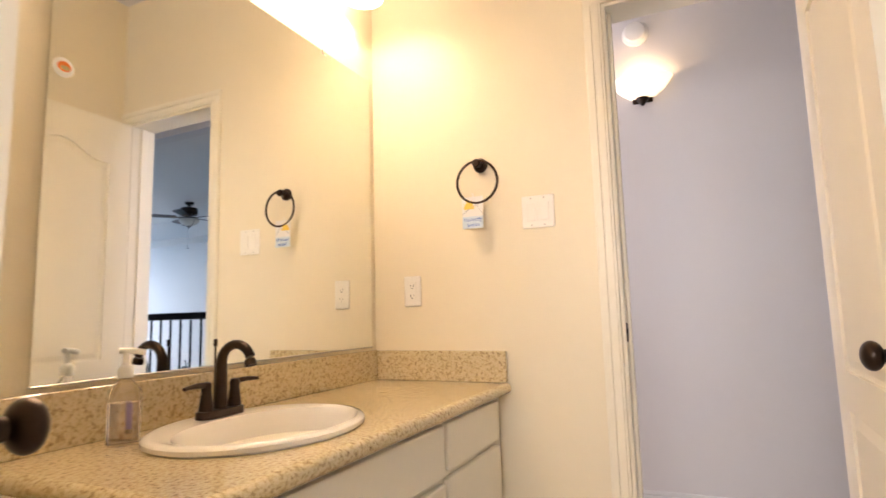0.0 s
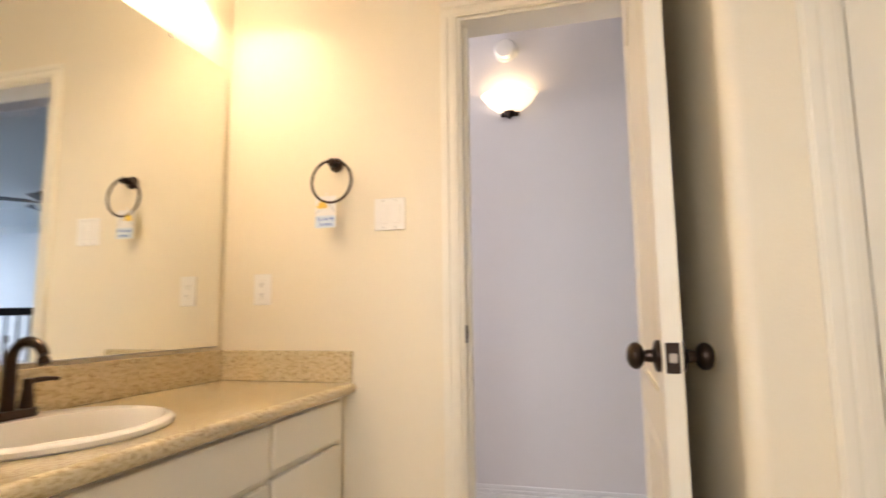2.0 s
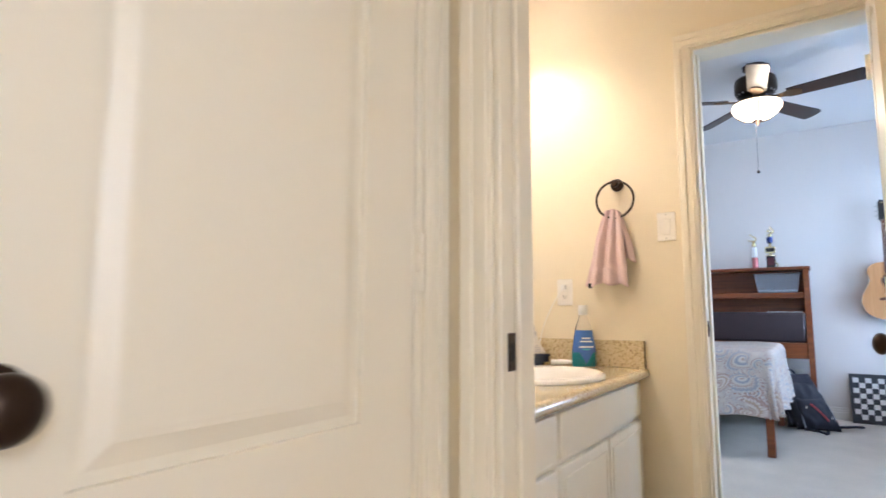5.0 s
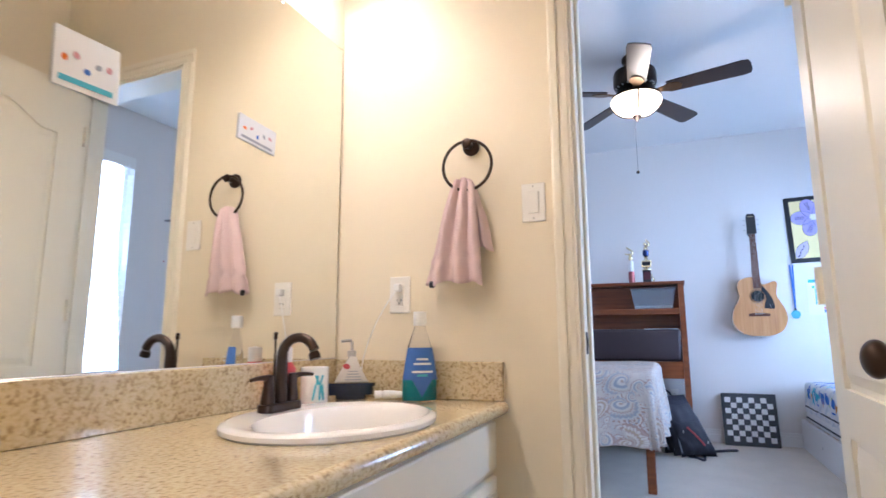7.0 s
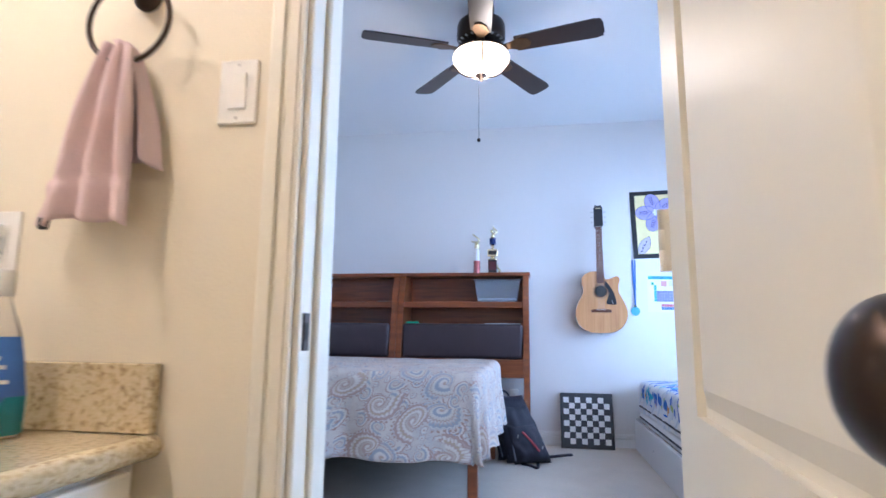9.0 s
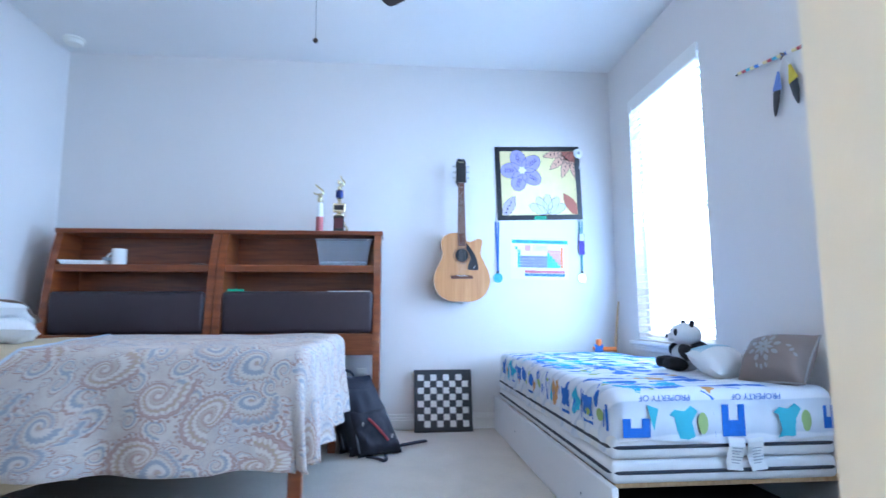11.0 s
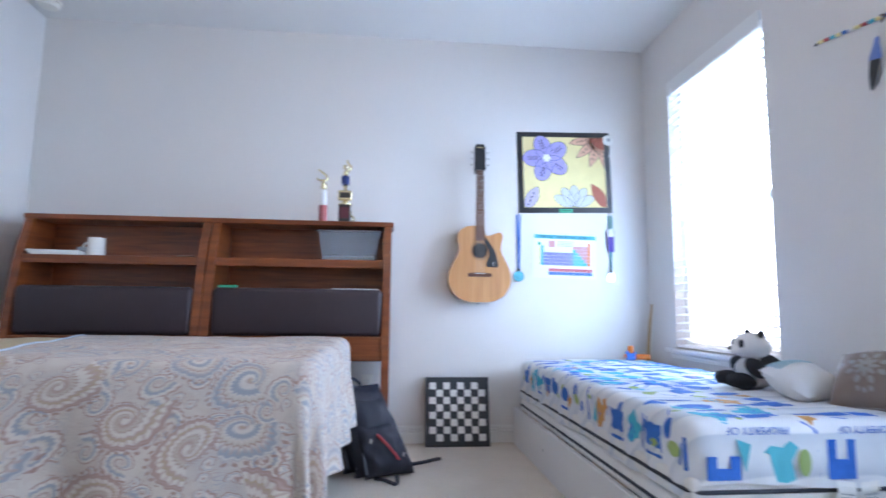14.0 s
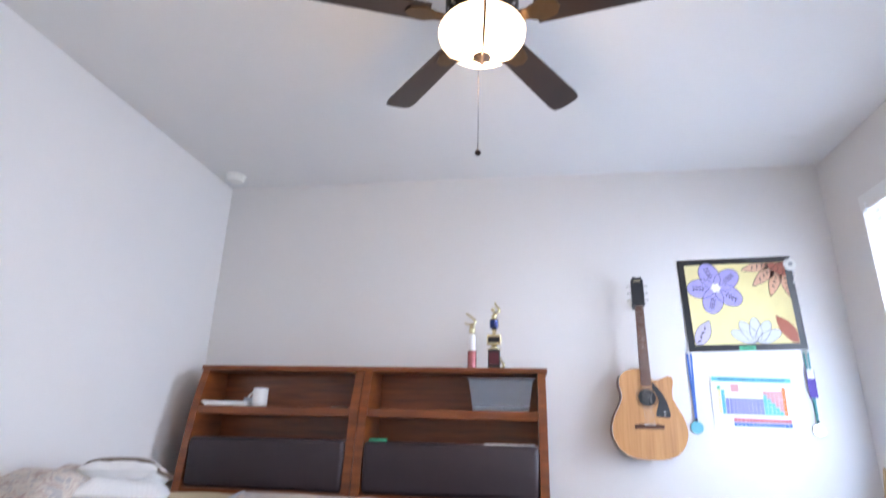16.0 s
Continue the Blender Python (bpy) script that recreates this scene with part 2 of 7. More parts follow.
def writing(name, text, size, mat, parent, m, depth=0.0006):
    """Flat letters in the built-in font, lying in x, y of m, centred."""
    cu = bpy.data.curves.new(name, "FONT")
    cu.body, cu.size, cu.align_x, cu.align_y, cu.extrude = text, size, "CENTER", "CENTER", depth
    tmp = new("tmp", cu)
    me = bpy.data.meshes.new_from_object(tmp.evaluated_get(bpy.context.evaluated_depsgraph_get()))
    bpy.data.objects.remove(tmp)
    me.materials.clear()
    me.materials.append(mat)
    ob = new(name, me)
    ob.parent, ob.matrix_basis = parent, m
    return ob


# ---- structure ----
CEIL = 2.74
FLOOR_B = 0.03


def wall(name, label, axis, c0, c1, a0, a1, mat, openings=(), z0=0.0, z1=CEIL):
    """A wall between c0 and c1 across, a0 and a1 along, with openings (from, to, sill, head) cut through it."""
    bm = bmesh.new()

    def seg(p, q, lo, hi):
        if q - p > 1e-4 and hi - lo > 1e-4:
            box(bm, *((c0, c1, p, q) if axis == "x" else (p, q, c0, c1)), lo, hi)
    at = a0
    for p, q, lo, hi in sorted(openings):
        seg(at, p, z0, z1)
        seg(p, q, z0, lo)
        seg(p, q, hi, z1)
        at = q
    seg(at, a1, z0, z1)
    return tagged(done(name, bm, mat), label, "wall", kind="structure")


HX0, HX1, HY = 1.305, 1.905, 2.65          # hall door
wall("wall_bath_west", "cream painted bathroom wall behind the mirror", "x", 0.23, 0.37, -0.2, 2.65, CREAM)
wall("wall_bath_hall", "cream painted bathroom wall with the hall door opening", "y", 2.65, 2.78, 0.23, 2.09, CREAM, [(HX0, HX1, 0, 2.05)])
wall("wall_alcove", "cream painted side wall beside the hall door", "x", 1.97, 2.09, 2.0, 2.65, CREAM)
bm = bmesh.new()
CX0, CX1 = 2.16, 2.775                      # closet door
box(bm, 2.045, CX0, 1.88, 2.0, 0, CEIL)
box(bm, CX0, CX1, 1.88, 2.0, 2.05, CEIL)
box(bm, CX1, 2.84, 1.88, 2.0, 0, CEIL)
prism([(2.045, 2.0), (1.97, 2.0), (1.97, 1.915)] + [(2.005 - 0.035 * math.cos(a), 1.915 - 0.035 * math.sin(a)) for a in [i * math.pi / 16 for i in range(1, 8)]] + [(2.005, 1.88), (2.045, 1.88)], 0, CEIL, bm=bm)
tagged(done("wall_closet", bm, CREAM), "cream painted wall with rounded corner round the closet door", "wall", kind="structure")
PY0, PY1 = 1.06, 1.78                      # passage
wall("wall_passage", "cream painted wall with the opening to the second vanity", "x", 2.84, 2.955, -0.2, 2.65, CREAM, [(PY0, PY1, 0, 2.05)])
wall("wall_bath_south", "cream painted bathroom end wall", "y", -0.32, -0.2, 0.23, 2.97, CREAM, [(0.9, 1.7, 1.0, 2.0)])
wall("wall_vanity_mirror", "cream painted wall behind the second vanity", "y", 2.512, 2.65, 2.955, 4.40, CREAM)
wall("wall_vanity_south", "cream painted side wall of the second vanity room", "y", 0.81, 0.93, 2.955, 4.40, CREAM)
BY0, BY1 = 1.07, 1.718                      # bedroom door
wall("wall_vanity_east", "cream painted wall with towel ring and bedroom door opening", "x", 4.40, 4.465, 0.81, 2.65, CREAM, [(BY0, BY1, 0, 2.05)])
wall("wall_bed_west", "pale painted bedroom wall round the bathroom door", "x", 4.465, 4.53, -0.393, 3.64, PALE, [(BY0, BY1, 0, 2.05)])
wall("wall_bed_east", "pale painted bedroom wall behind headboard and guitar", "x", 8.28, 8.40, -0.53, 3.76, PALE)
W1, W2, WZ0, WZ1 = (7.03, 7.93), (4.90, 5.82), 0.66, 2.36
wall("wall_bed_south", "pale painted bedroom wall with two windows", "y", -0.53, -0.393, 4.40, 8.28, PALE, [(*W2, WZ0, WZ1), (*W1, WZ0, WZ1)])
wall("wall_bed_north", "pale painted bedroom side wall", "y", 3.64, 3.76, 4.40, 8.28, PALE)
wall("wall_hall_far", "pale painted hall wall with a lit sconce", "y", 3.76, 3.88, -0.6, 2.15, PALE)
wall("wall_hall_near", "pale painted hall wall beside the bathroom", "y", 2.65, 2.78, 2.09, 4.40, PALE)
# the opening in this end wall is added for the hall's unseen fill lamp
wall("wall_hall_west", "pale painted hall end wall", "x", -0.72, -0.6, 2.65, 3.88, PALE, [(2.9, 3.64, 0.8, 2.2)])
wall("wall_hall_stub", "pale painted hall wall west of the bathroom", "y", 2.65, 2.78, -0.6, 0.23, PALE)
wall("wall_loft_west", "pale painted loft side wall", "x", 2.03, 2.15, 3.88, 9.0, PALE, z0=-2.75, z1=CEIL + 0.25)
wall("wall_loft_far", "pale painted far loft wall", "y", 9.0, 9.12, 2.03, 12.0, PALE, z0=-2.75, z1=CEIL + 0.25)
wall("wall_loft_east", "pale painted loft end wall", "x", 12.0, 12.12, 3.76, 9.12, PALE, [(5.0, 8.4, 0.2, 2.4)], z0=-2.75, z1=CEIL + 0.25)
wall("wall_loft_header", "pale painted header beam over the railing", "y", 3.76, 3.88, 2.15, 8.40, PALE, z0=2.50)
wall("wall_loft_edge", "pale painted floor edge under the railing", "y", 3.76, 3.88, 2.15, 8.40, PALE, z0=-2.75, z1=-0.12)
wall("wall_loft_south", "pale painted loft wall", "y", 3.64, 3.76, 8.40, 12.12, PALE, z0=-2.75, z1=CEIL + 0.25)

tagged(done("floor", bx(-0.72, 4.465, -0.32, 3.88, -0.12, 0.0), TILE), "beige tiled bathroom and hall floor", "floor", kind="structure")
tagged(done("floor_bedroom", bx(4.465, 8.28, -0.393, 3.64, -0.12, FLOOR_B), CARPET), "beige looped bedroom carpet", "carpet", kind="structure")
tagged(done("floor_loft", bx(2.03, 12.12, 3.76, 9.12, -2.9, -2.75), CARPET), "beige carpeted floor of the room below the railing", "floor", kind="structure")
tagged(done("ceiling", bx(-0.72, 8.40, -0.53, 3.88, CEIL, CEIL + 0.12), WHITE_CEIL), "white textured ceiling", "ceiling", kind="structure")
bm = bx(2.03, 12.12, 3.88, 9.12, CEIL + 0.25, CEIL + 0.37)
box(bm, 2.15, 12.0, 3.88, 4.5, CEIL, CEIL + 0.25)
box(bm, 2.15, 12.0, 8.3, 9.0, CEIL - 0.1, CEIL + 0.25)
tagged(done("ceiling_loft", bm, WHITE_CEIL), "stepped white loft ceiling", "ceiling", kind="structure")
tagged(done("ground", bx(-150, 260, -80, 60, -3.3, -3.2), material("pale_ground", (0.62, 0.61, 0.59), 0.9, vary=0.2, scale=0.3)), "pale ground outside the house", "ground", kind="structure")


def casing(name, axis, face, out, a0, a1, head, mat, label):
    """Moulded trim round a door opening: two legs and a head, each a stack of three steps."""
    t = thing(name, label, "door trim", kind="structure")
    w = 0.062
    for nm, p, q, lo, hi in (("side_casing", a0 - w, a0, 0, head), ("side_casing", a1, a1 + w, 0, head), ("head_casing", a0 - w, a1 + w, head, head + w)):
        bm = bmesh.new()
        for k, (i0, i1, d) in enumerate(((0.0, 1.0, 0.012), (0.14, 0.46, 0.0145), (0.56, 0.92, 0.0175))):
            if nm == "head_casing":
                z = (lo + i0 * w, lo + i1 * w)
                aa = (p + (1 - i1) * w, q - (1 - i1) * w)
            else:
                z = (lo, hi + (i1 * w if k else 0) * 0)
                aa = (a0 - i1 * w, a0 - i0 * w) if q == a0 else (a1 + i0 * w, a1 + i1 * w)
            f0, f1 = sorted((face, face + out * d))
            box(bm, *((f0, f1, *aa) if axis == "x" else (*aa, f0, f1)), *z, 0.0022, 2)
        part(nm, bm, mat, t)
    return t


def jambs(name, axis, c0, c1, a0, a1, head, mat, label):
    """The lining of a door opening, with its stop."""
    t = thing(name, label, "door frame", kind="structure")
    cm = (c0 + c1) / 2
    for nm, p, q, lo, hi in (("jamb", a0, a0 + 0.012, 0, head), ("jamb", a1 - 0.012, a1, 0, head), ("head_jamb", a0 + 0.012, a1 - 0.012, head - 0.012, head)):
        bm = bmesh.new()
        box(bm, *((c0 - 0.002, c1 + 0.002, p, q) if axis == "x" else (p, q, c0 - 0.002, c1 + 0.002)), lo, hi, 0.002, 1)
        if nm == "jamb":
            s = (q, q + 0.011) if p == a0 else (p - 0.011, p)
            box(bm, *((cm - 0.018, cm + 0.018, *s) if axis == "x" else (*s, cm - 0.018, cm + 0.018)), lo, hi - 0.012, 0.003, 1)
        part(nm, bm, mat, t)
    return t


casing("door_casing", "y", 2.65, -1, HX0, HX1, 2.05, TRIM, "cream moulded casing round the hall door")
jambs("door_frame", "y", 2.65, 2.78, HX0, HX1, 2.05, TRIM, "cream door frame to the hall")
casing("door_casing", "y", 1.88, -1, CX0, CX1, 2.05, TRIM, "cream moulded casing round the closet door")
jambs("door_frame", "y", 1.88, 2.0, CX0, CX1, 2.05, TRIM, "cream frame of the closet door")
casing("door_casing", "x", 2.84, -1, PY0, PY1 , 2.05, TRIM, "cream moulded casing of the passage")
casing("door_casing", "x", 2.955, 1, PY0, PY1, 2.05, TRIM, "cream moulded casing of the passage")
jambs("door_frame", "x", 2.84, 2.955, PY0, PY1, 2.05, TRIM, "cream frame of the passage opening")
casing("door_casing", "x", 4.40, -1, BY0, BY1, 2.05, TRIM, "cream moulded casing round the bedroom door")
casing("door_casing", "x", 4.53, 1, BY0, BY1, 2.05, TRIM_W, "white moulded casing round the bathroom door")
jambs("door_frame", "x", 4.40, 4.53, BY0, BY1, 2.05, TRIM, "cream frame of the bedroom door")


def plate_strike(place, axis):
    t = thing("strike_plate", "small dark bronze strike plate in a cream jamb", "strike plate")
    t.location = place
    bm = bmesh.new()
    if axis == "x":
        box(bm, 0, 0.003, -0.012, 0.012, -0.03, 0.03, 0.001, 1)
    else:
        box(bm, -0.012, 0.012, -0.003, 0, -0.03, 0.03, 0.001, 1)
    part("plate", bm, BRONZE, t)
    bm = bmesh.new()
    box(bm, *((0.0032, 0.0042, -0.007, 0.007) if axis == "x" else (-0.007, 0.007, -0.0042, -0.0032)), -0.014, 0.014)
    part("latch_hole", bm, DARK, t, "dark latch hole")


plate_strike((HX0 + 0.012, 2.668, 0.92), "x")
plate_strike((2.868, PY1 - 0.012, 0.91), "y")
plate_strike((4.42, BY1 - 0.012, 0.915), "y")


def baseboard(name, axis, face, out, a0, a1, z0, mat, label, h=0.11):
    bm = bmesh.new()
    for lo, hi, d in ((0, 0.62, 0.014), (0.64, 0.80, 0.011), (0.82, 1.0, 0.008)):
        f0, f1 = sorted((face, face + out * d))
        box(bm, *((f0, f1, a0, a1) if axis == "x" else (a0, a1, f0, f1)), z0 + lo * h, z0 + hi * h, 0.003, 2)
    return tagged(done(name, bm, mat), label, "baseboard", kind="structure")


baseboard("baseboard", "x", 8.28, -1, -0.393, 3.64, FLOOR_B, TRIM_W, "white ribbed baseboard along the carpet")
baseboard("baseboard", "y", -0.393, 1, 4.53, 8.266, FLOOR_B, TRIM_W, "white ribbed baseboard under the windows")
baseboard("baseboard", "y", 3.64, -1, 4.53, 8.266, FLOOR_B, TRIM_W, "white ribbed baseboard along the carpet")
baseboard("baseboard", "y", 3.76, -1, -0.6, 2.15, 0, TRIM_W, "white ribbed baseboard in the hall")
baseboard("baseboard", "y", 1.88, -1, 2.0, CX0 - 0.062, 0, TRIM, "cream ribbed baseboard beside the closet")


def knob(parent, x, z, y, out):
    """A round door knob with neck and rose on a leaf's face at y."""
    r = Matrix.Translation((x, y, z)) @ pose(0, 0, 0, -90 * out)
    k = part("knob", lathe([(0, 0), (0.031, 0.0), (0.031, 0.006), (0.027, 0.010), (0.013, 0.014), (0.0115, 0.026)] + [(0.0265 * math.sin(a), 0.045 - 0.018 * math.cos(a)) for a in [0.45 + 0.19 * i for i in range(14)]] + [(0, 0.063)], 40, r), BRONZE, parent, "dark bronze round door knob", True)
    return k


def door_leaf(name, label, m, width, mirror=1, hinges=True, height=2.03):
    """A moulded two-panel door, arch-topped above. Hinge at x = 0, leaf along +x, faces at y = +-0.0175."""
    t = thing(name, label, "door", kind="structure", m=m)
    st, th = 0.115, 0.0175
    lo0, lo1, up0, up1 = 0.19, 0.722, 0.822, 1.80
    bm = bmesh.new()
    box(bm, 0.002, width, -th + 0.010, th - 0.010, 0.012, height)
    ix0, ix1 = st, width - st

    def top(u):
        return up1 + 0.075 * math.sin(math.pi * min(1, max(0, (u - 0.12) / 0.76))) ** 1.6
    for s in (-1, 1):
        y0, y1 = sorted((s * (th - 0.010), s * th))
        box(bm, 0.002, ix0, y0, y1, 0.012, height)
        box(bm, ix1, width, y0, y1, 0.012, height)
        box(bm, ix0, ix1, y0, y1, 0.012, lo0)
        box(bm, ix0, ix1, y0, y1, lo1, up0)
        n = 16
        line = [(ix0 + (ix1 - ix0) * i / n, top(i / n)) for i in range(n + 1)]
        prism(line + [(ix1, height), (ix0, height)], y0, y1, Matrix(((1, 0, 0, 0), (0, 0, 1, 0), (0, 1, 0, 0), (0, 0, 0, 1))), bm)
    part("body", bm, TRIM, t)
    for s in (-1, 1):
        for kind_, z0, z1 in (("lower_panel", lo0, lo1), ("upper_panel", up0, up1)):
            n = 16
            loops = []
            for g, z in ((0.004, th - 0.0102), (0.012, th - 0.0098), (0.034, th - 0.0012), (0.042, th - 0.0006)):
                if kind_ == "upper_panel":
                    loops.append([(ix0 + g, z0 + g, z), (ix1 - g, z0 + g, z)] + [(ix1 - g - (ix1 - ix0 - 2 * g) * i / n, top(1 - i / n) - g, z) for i in range(n + 1)])
                else:
                    loops.append([(ix0 + g, z0 + g, z), (ix1 - g, z0 + g, z), (ix1 - g, z1 - g, z), (ix0 + g, z1 - g, z)])
            bm = bmesh.new()
            rings = [[bm.verts.new((x, s * d, y)) for x, y, d in lp] for lp in loops]
            for r0, r1 in zip(rings, rings[1:]):
                for i in range(len(r0)):
                    bm.faces.new((r0[i], r0[(i + 1) % len(r0)], r1[(i + 1) % len(r0)], r1[i]))
            bm.faces.new(rings[-1])
            part(kind_, bm, TRIM, t)
    knob(t, width - 0.052, 0.902, th, 1)
    knob(t, width - 0.052, 0.902, -th, -1)
    f = part("latch_plate", box(bmesh.new(), width - 0.0005, width + 0.0022, -0.0125, 0.0125, 0.874, 0.930, 0.001, 1), BRONZE, t, "dark bronze latch plate")
    part("latch_bolt", box(bmesh.new(), width + 0.002, width + 0.011, -0.007, 0.007, 0.893, 0.911, 0.003, 2), STEEL, f)
    if hinges:
        for z in (0.22, 1.05, 1.82):
            bm = lathe([(0, -0.045), (0.006, -0.045), (0.006, -0.016), (0.0052, -0.015), (0.006, -0.014), (0.006, 0.014), (0.0052, 0.015), (0.006, 0.016), (0.006, 0.045), (0, 0.045)], 12, Matrix.Translation((-0.004, mirror * (th + 0.009), z)))
            box(bm, -0.002, 0.0015, *sorted((-0.014 * mirror, mirror * (th + 0.007))), z - 0.045, z + 0.045)
            part("hinge", bm, TRIM, t, "cream painted hinge", True)
    return t


door_leaf("door_hall", "cream two-panel arched door standing open against the wall", pose(1.885, 2.63, 0, 0, 0, -91.5), 0.705, 1)
door_leaf("door_closet", "closed cream two-panel closet door with dark knob", pose(CX1 - 0.014, 1.9, 0, 0, 0, 180), CX1 - CX0 - 0.03, 1)
door_leaf("door_bedroom", "cream two-panel bedroom door standing open", pose(4.385, 1.13, 0, 0, 0, 176.2), 0.685, -1)
door_leaf("door_toilet", "open cream two-panel door beside the vanity", pose(0.385, 1.10, 0, 0, 0, -6.8), 0.63, 1)

# ---- vanities ----


def vanity(name, label, m, length, drawers, D):
    """A cabinet against a wall: x runs from the wall to the front, y along it; the far end is at y = 0 and the cabinet runs to -length."""
    H = 0.712
    t = thing(name, label, "vanity cabinet", m=m)
    part("body", box(box(bmesh.new(), 0, D - 0.02, -length + 0.02, -0.001, 0.09, H, 0.002, 1), 0.0, D - 0.08, -length + 0.03, -0.002, 0, 0.09), CABINET, t)
    for nm, a, b, z0, z1, kn in drawers:
        bm = box(bmesh.new(), D - 0.02, D, b, a, z0, z1, 0.005, 2)
        d = part(nm, bm, CABINET, t, "cream slab front")
        if nm == "cabinet_door":
            bm = bmesh.new()
            w = 0.05
            for y0, y1, q0, q1 in ((b + 0.02, b + 0.02 + 0.012, z0 + 0.03, z1 - 0.03), (a - 0.032, a - 0.02, z0 + 0.03, z1 - 0.03), (b + 0.032, a - 0.032, z0 + 0.03, z0 + 0.042), (b + 0.032, a - 0.032, z1 - 0.042, z1 - 0.03)):
                box(bm, D - 0.002, D + 0.004, y0, y1, q0, q1, 0.002, 1)
            part("raised_moulding", bm, CABINET, d)
    return t


def counter(name, m, length, sink_y, label, D, cx=0.30):
    """Granite top with a bullnose front, back and side splash, with the basin's hole left out of the slab."""
    t = thing(name, label, "countertop", m=m)
    top, th = 0.752, 0.038
    bm = bmesh.new()
    # the slab as a ring of quads round an oval hole, on two levels
    n = 48
    rx, ry = 0.185, 0.23
    x0, x1, y0, y1 = 0.0, D - 0.019, -length + 0.019, -0.001

    def rim(a):
        return cx + rx * math.cos(a), sink_y + ry * math.sin(a)

    def outer(a):
        dx, dy = math.cos(a) * rx, math.sin(a) * ry
        k = min((((x1 if dx > 0 else x0) - cx) / dx) if abs(dx) > 1e-9 else 1e9, (((y1 if dy > 0 else y0) - sink_y) / dy) if abs(dy) > 1e-9 else 1e9)
        return cx + dx * k, sink_y + dy * k
    angs = [2 * math.pi * i / n for i in range(n)]
    for c in ((x0, y0), (x0, y1), (x1, y0), (x1, y1)):
        angs.append(math.atan2((c[1] - sink_y) / ry, (c[0] - cx) / rx) % (2 * math.pi))
    angs.sort()
    N = len(angs)
    a_in = [bm.verts.new((*rim(a), top)) for a in angs]
    a_out = [bm.verts.new((*outer(a), top)) for a in angs]
    b_in = [bm.verts.new((*rim(a), top - th)) for a in angs]
    b_out = [bm.verts.new((*outer(a), top - th)) for a in angs]
    for i in range(N):
        j = (i + 1) % N
        bm.faces.new((a_in[i], a_in[j], a_out[j], a_out[i]))
        bm.faces.new((b_in[i], b_out[i], b_out[j], b_in[j]))
        bm.faces.new((a_in[i], b_in[i], b_in[j], a_in[j]))
        bm.faces.new((a_out[i], a_out[j], b_out[j], b_out[i]))
    # rounded nose along front and open end
    r = th / 2
    prof = [(math.sin(math.pi * k / 8) * r, top - r + math.cos(math.pi * k / 8) * r) for k in range(9)]
    path = [((x1, y1), (1, 0)), ((x1, y0), (1, 0))] + [((x1, y0), (math.cos(a), -math.sin(a))) for a in [math.pi / 2 * k / 6 for k in range(1, 6)]] + [((x1, y0), (0, -1)), ((x0, y0), (0, -1))]
    rows = [[bm.verts.new((p[0] + d[0] * o, p[1] + d[1] * o, z)) for o, z in prof] for p, d in path]
    for a, b in zip(rows, rows[1:]):
        for k in range(8):
            bm.faces.new((a[k], a[k + 1], b[k + 1], b[k]))
    part("slab", bm, GRANITE, t, "polished speckled beige granite slab", True)
    part("backsplash", bx(0.0, 0.02, -length, -0.0205, top + 0.0005, 0.865, 0.002, 1), GRANITE, t)
    part("side_splash", bx(0.0, D - 0.012, -0.02, -0.0005, top + 0.0005, 0.862, 0.002, 1), GRANITE, t)
    return t


def basin(name, m, deck=0.0):
    t = thing(name, "white porcelain oval drop-in basin set in granite", "sink", m=m)
    prof = [(0.98, 0.0), (1.0, 0.004), (1.0, 0.012), (0.98, 0.017), (0.93, 0.019), (0.88, 0.014), (0.84, 0.0), (0.80, -0.03), (0.70, -0.085), (0.50, -0.125), (0.2, -0.137), (0.06, -0.14), (0, -0.14)]
    bm = lathe([(r, z) for r, z in prof], 56, None, None, 0.21, 0.255)
    for v in bm.verts:
        if math.hypot(v.co.x / 0.21, v.co.y / 0.255) < 0.90:
            v.co.x = v.co.x * (1 - 4 * deck) + deck
    part("bowl", bm, PORCELAIN, t, smooth=True)
    part("drain", lathe([(0, -0.135), (0.022, -0.136), (0.022, -0.139), (0, -0.139)], 20, Matrix.Translation((deck, 0, 0))), BRONZE, t, "dark drain", True)
    part("overflow", lathe([(0, 0.002), (0.007, 0.0), (0.007, -0.002)], 14, Matrix.Translation((-0.158 + 5.5 * deck * 0.9, 0, -0.035)) @ pose(0, 0, 0, 0, 68)), BRONZE, t, "small dark overflow hole", True)
    return t


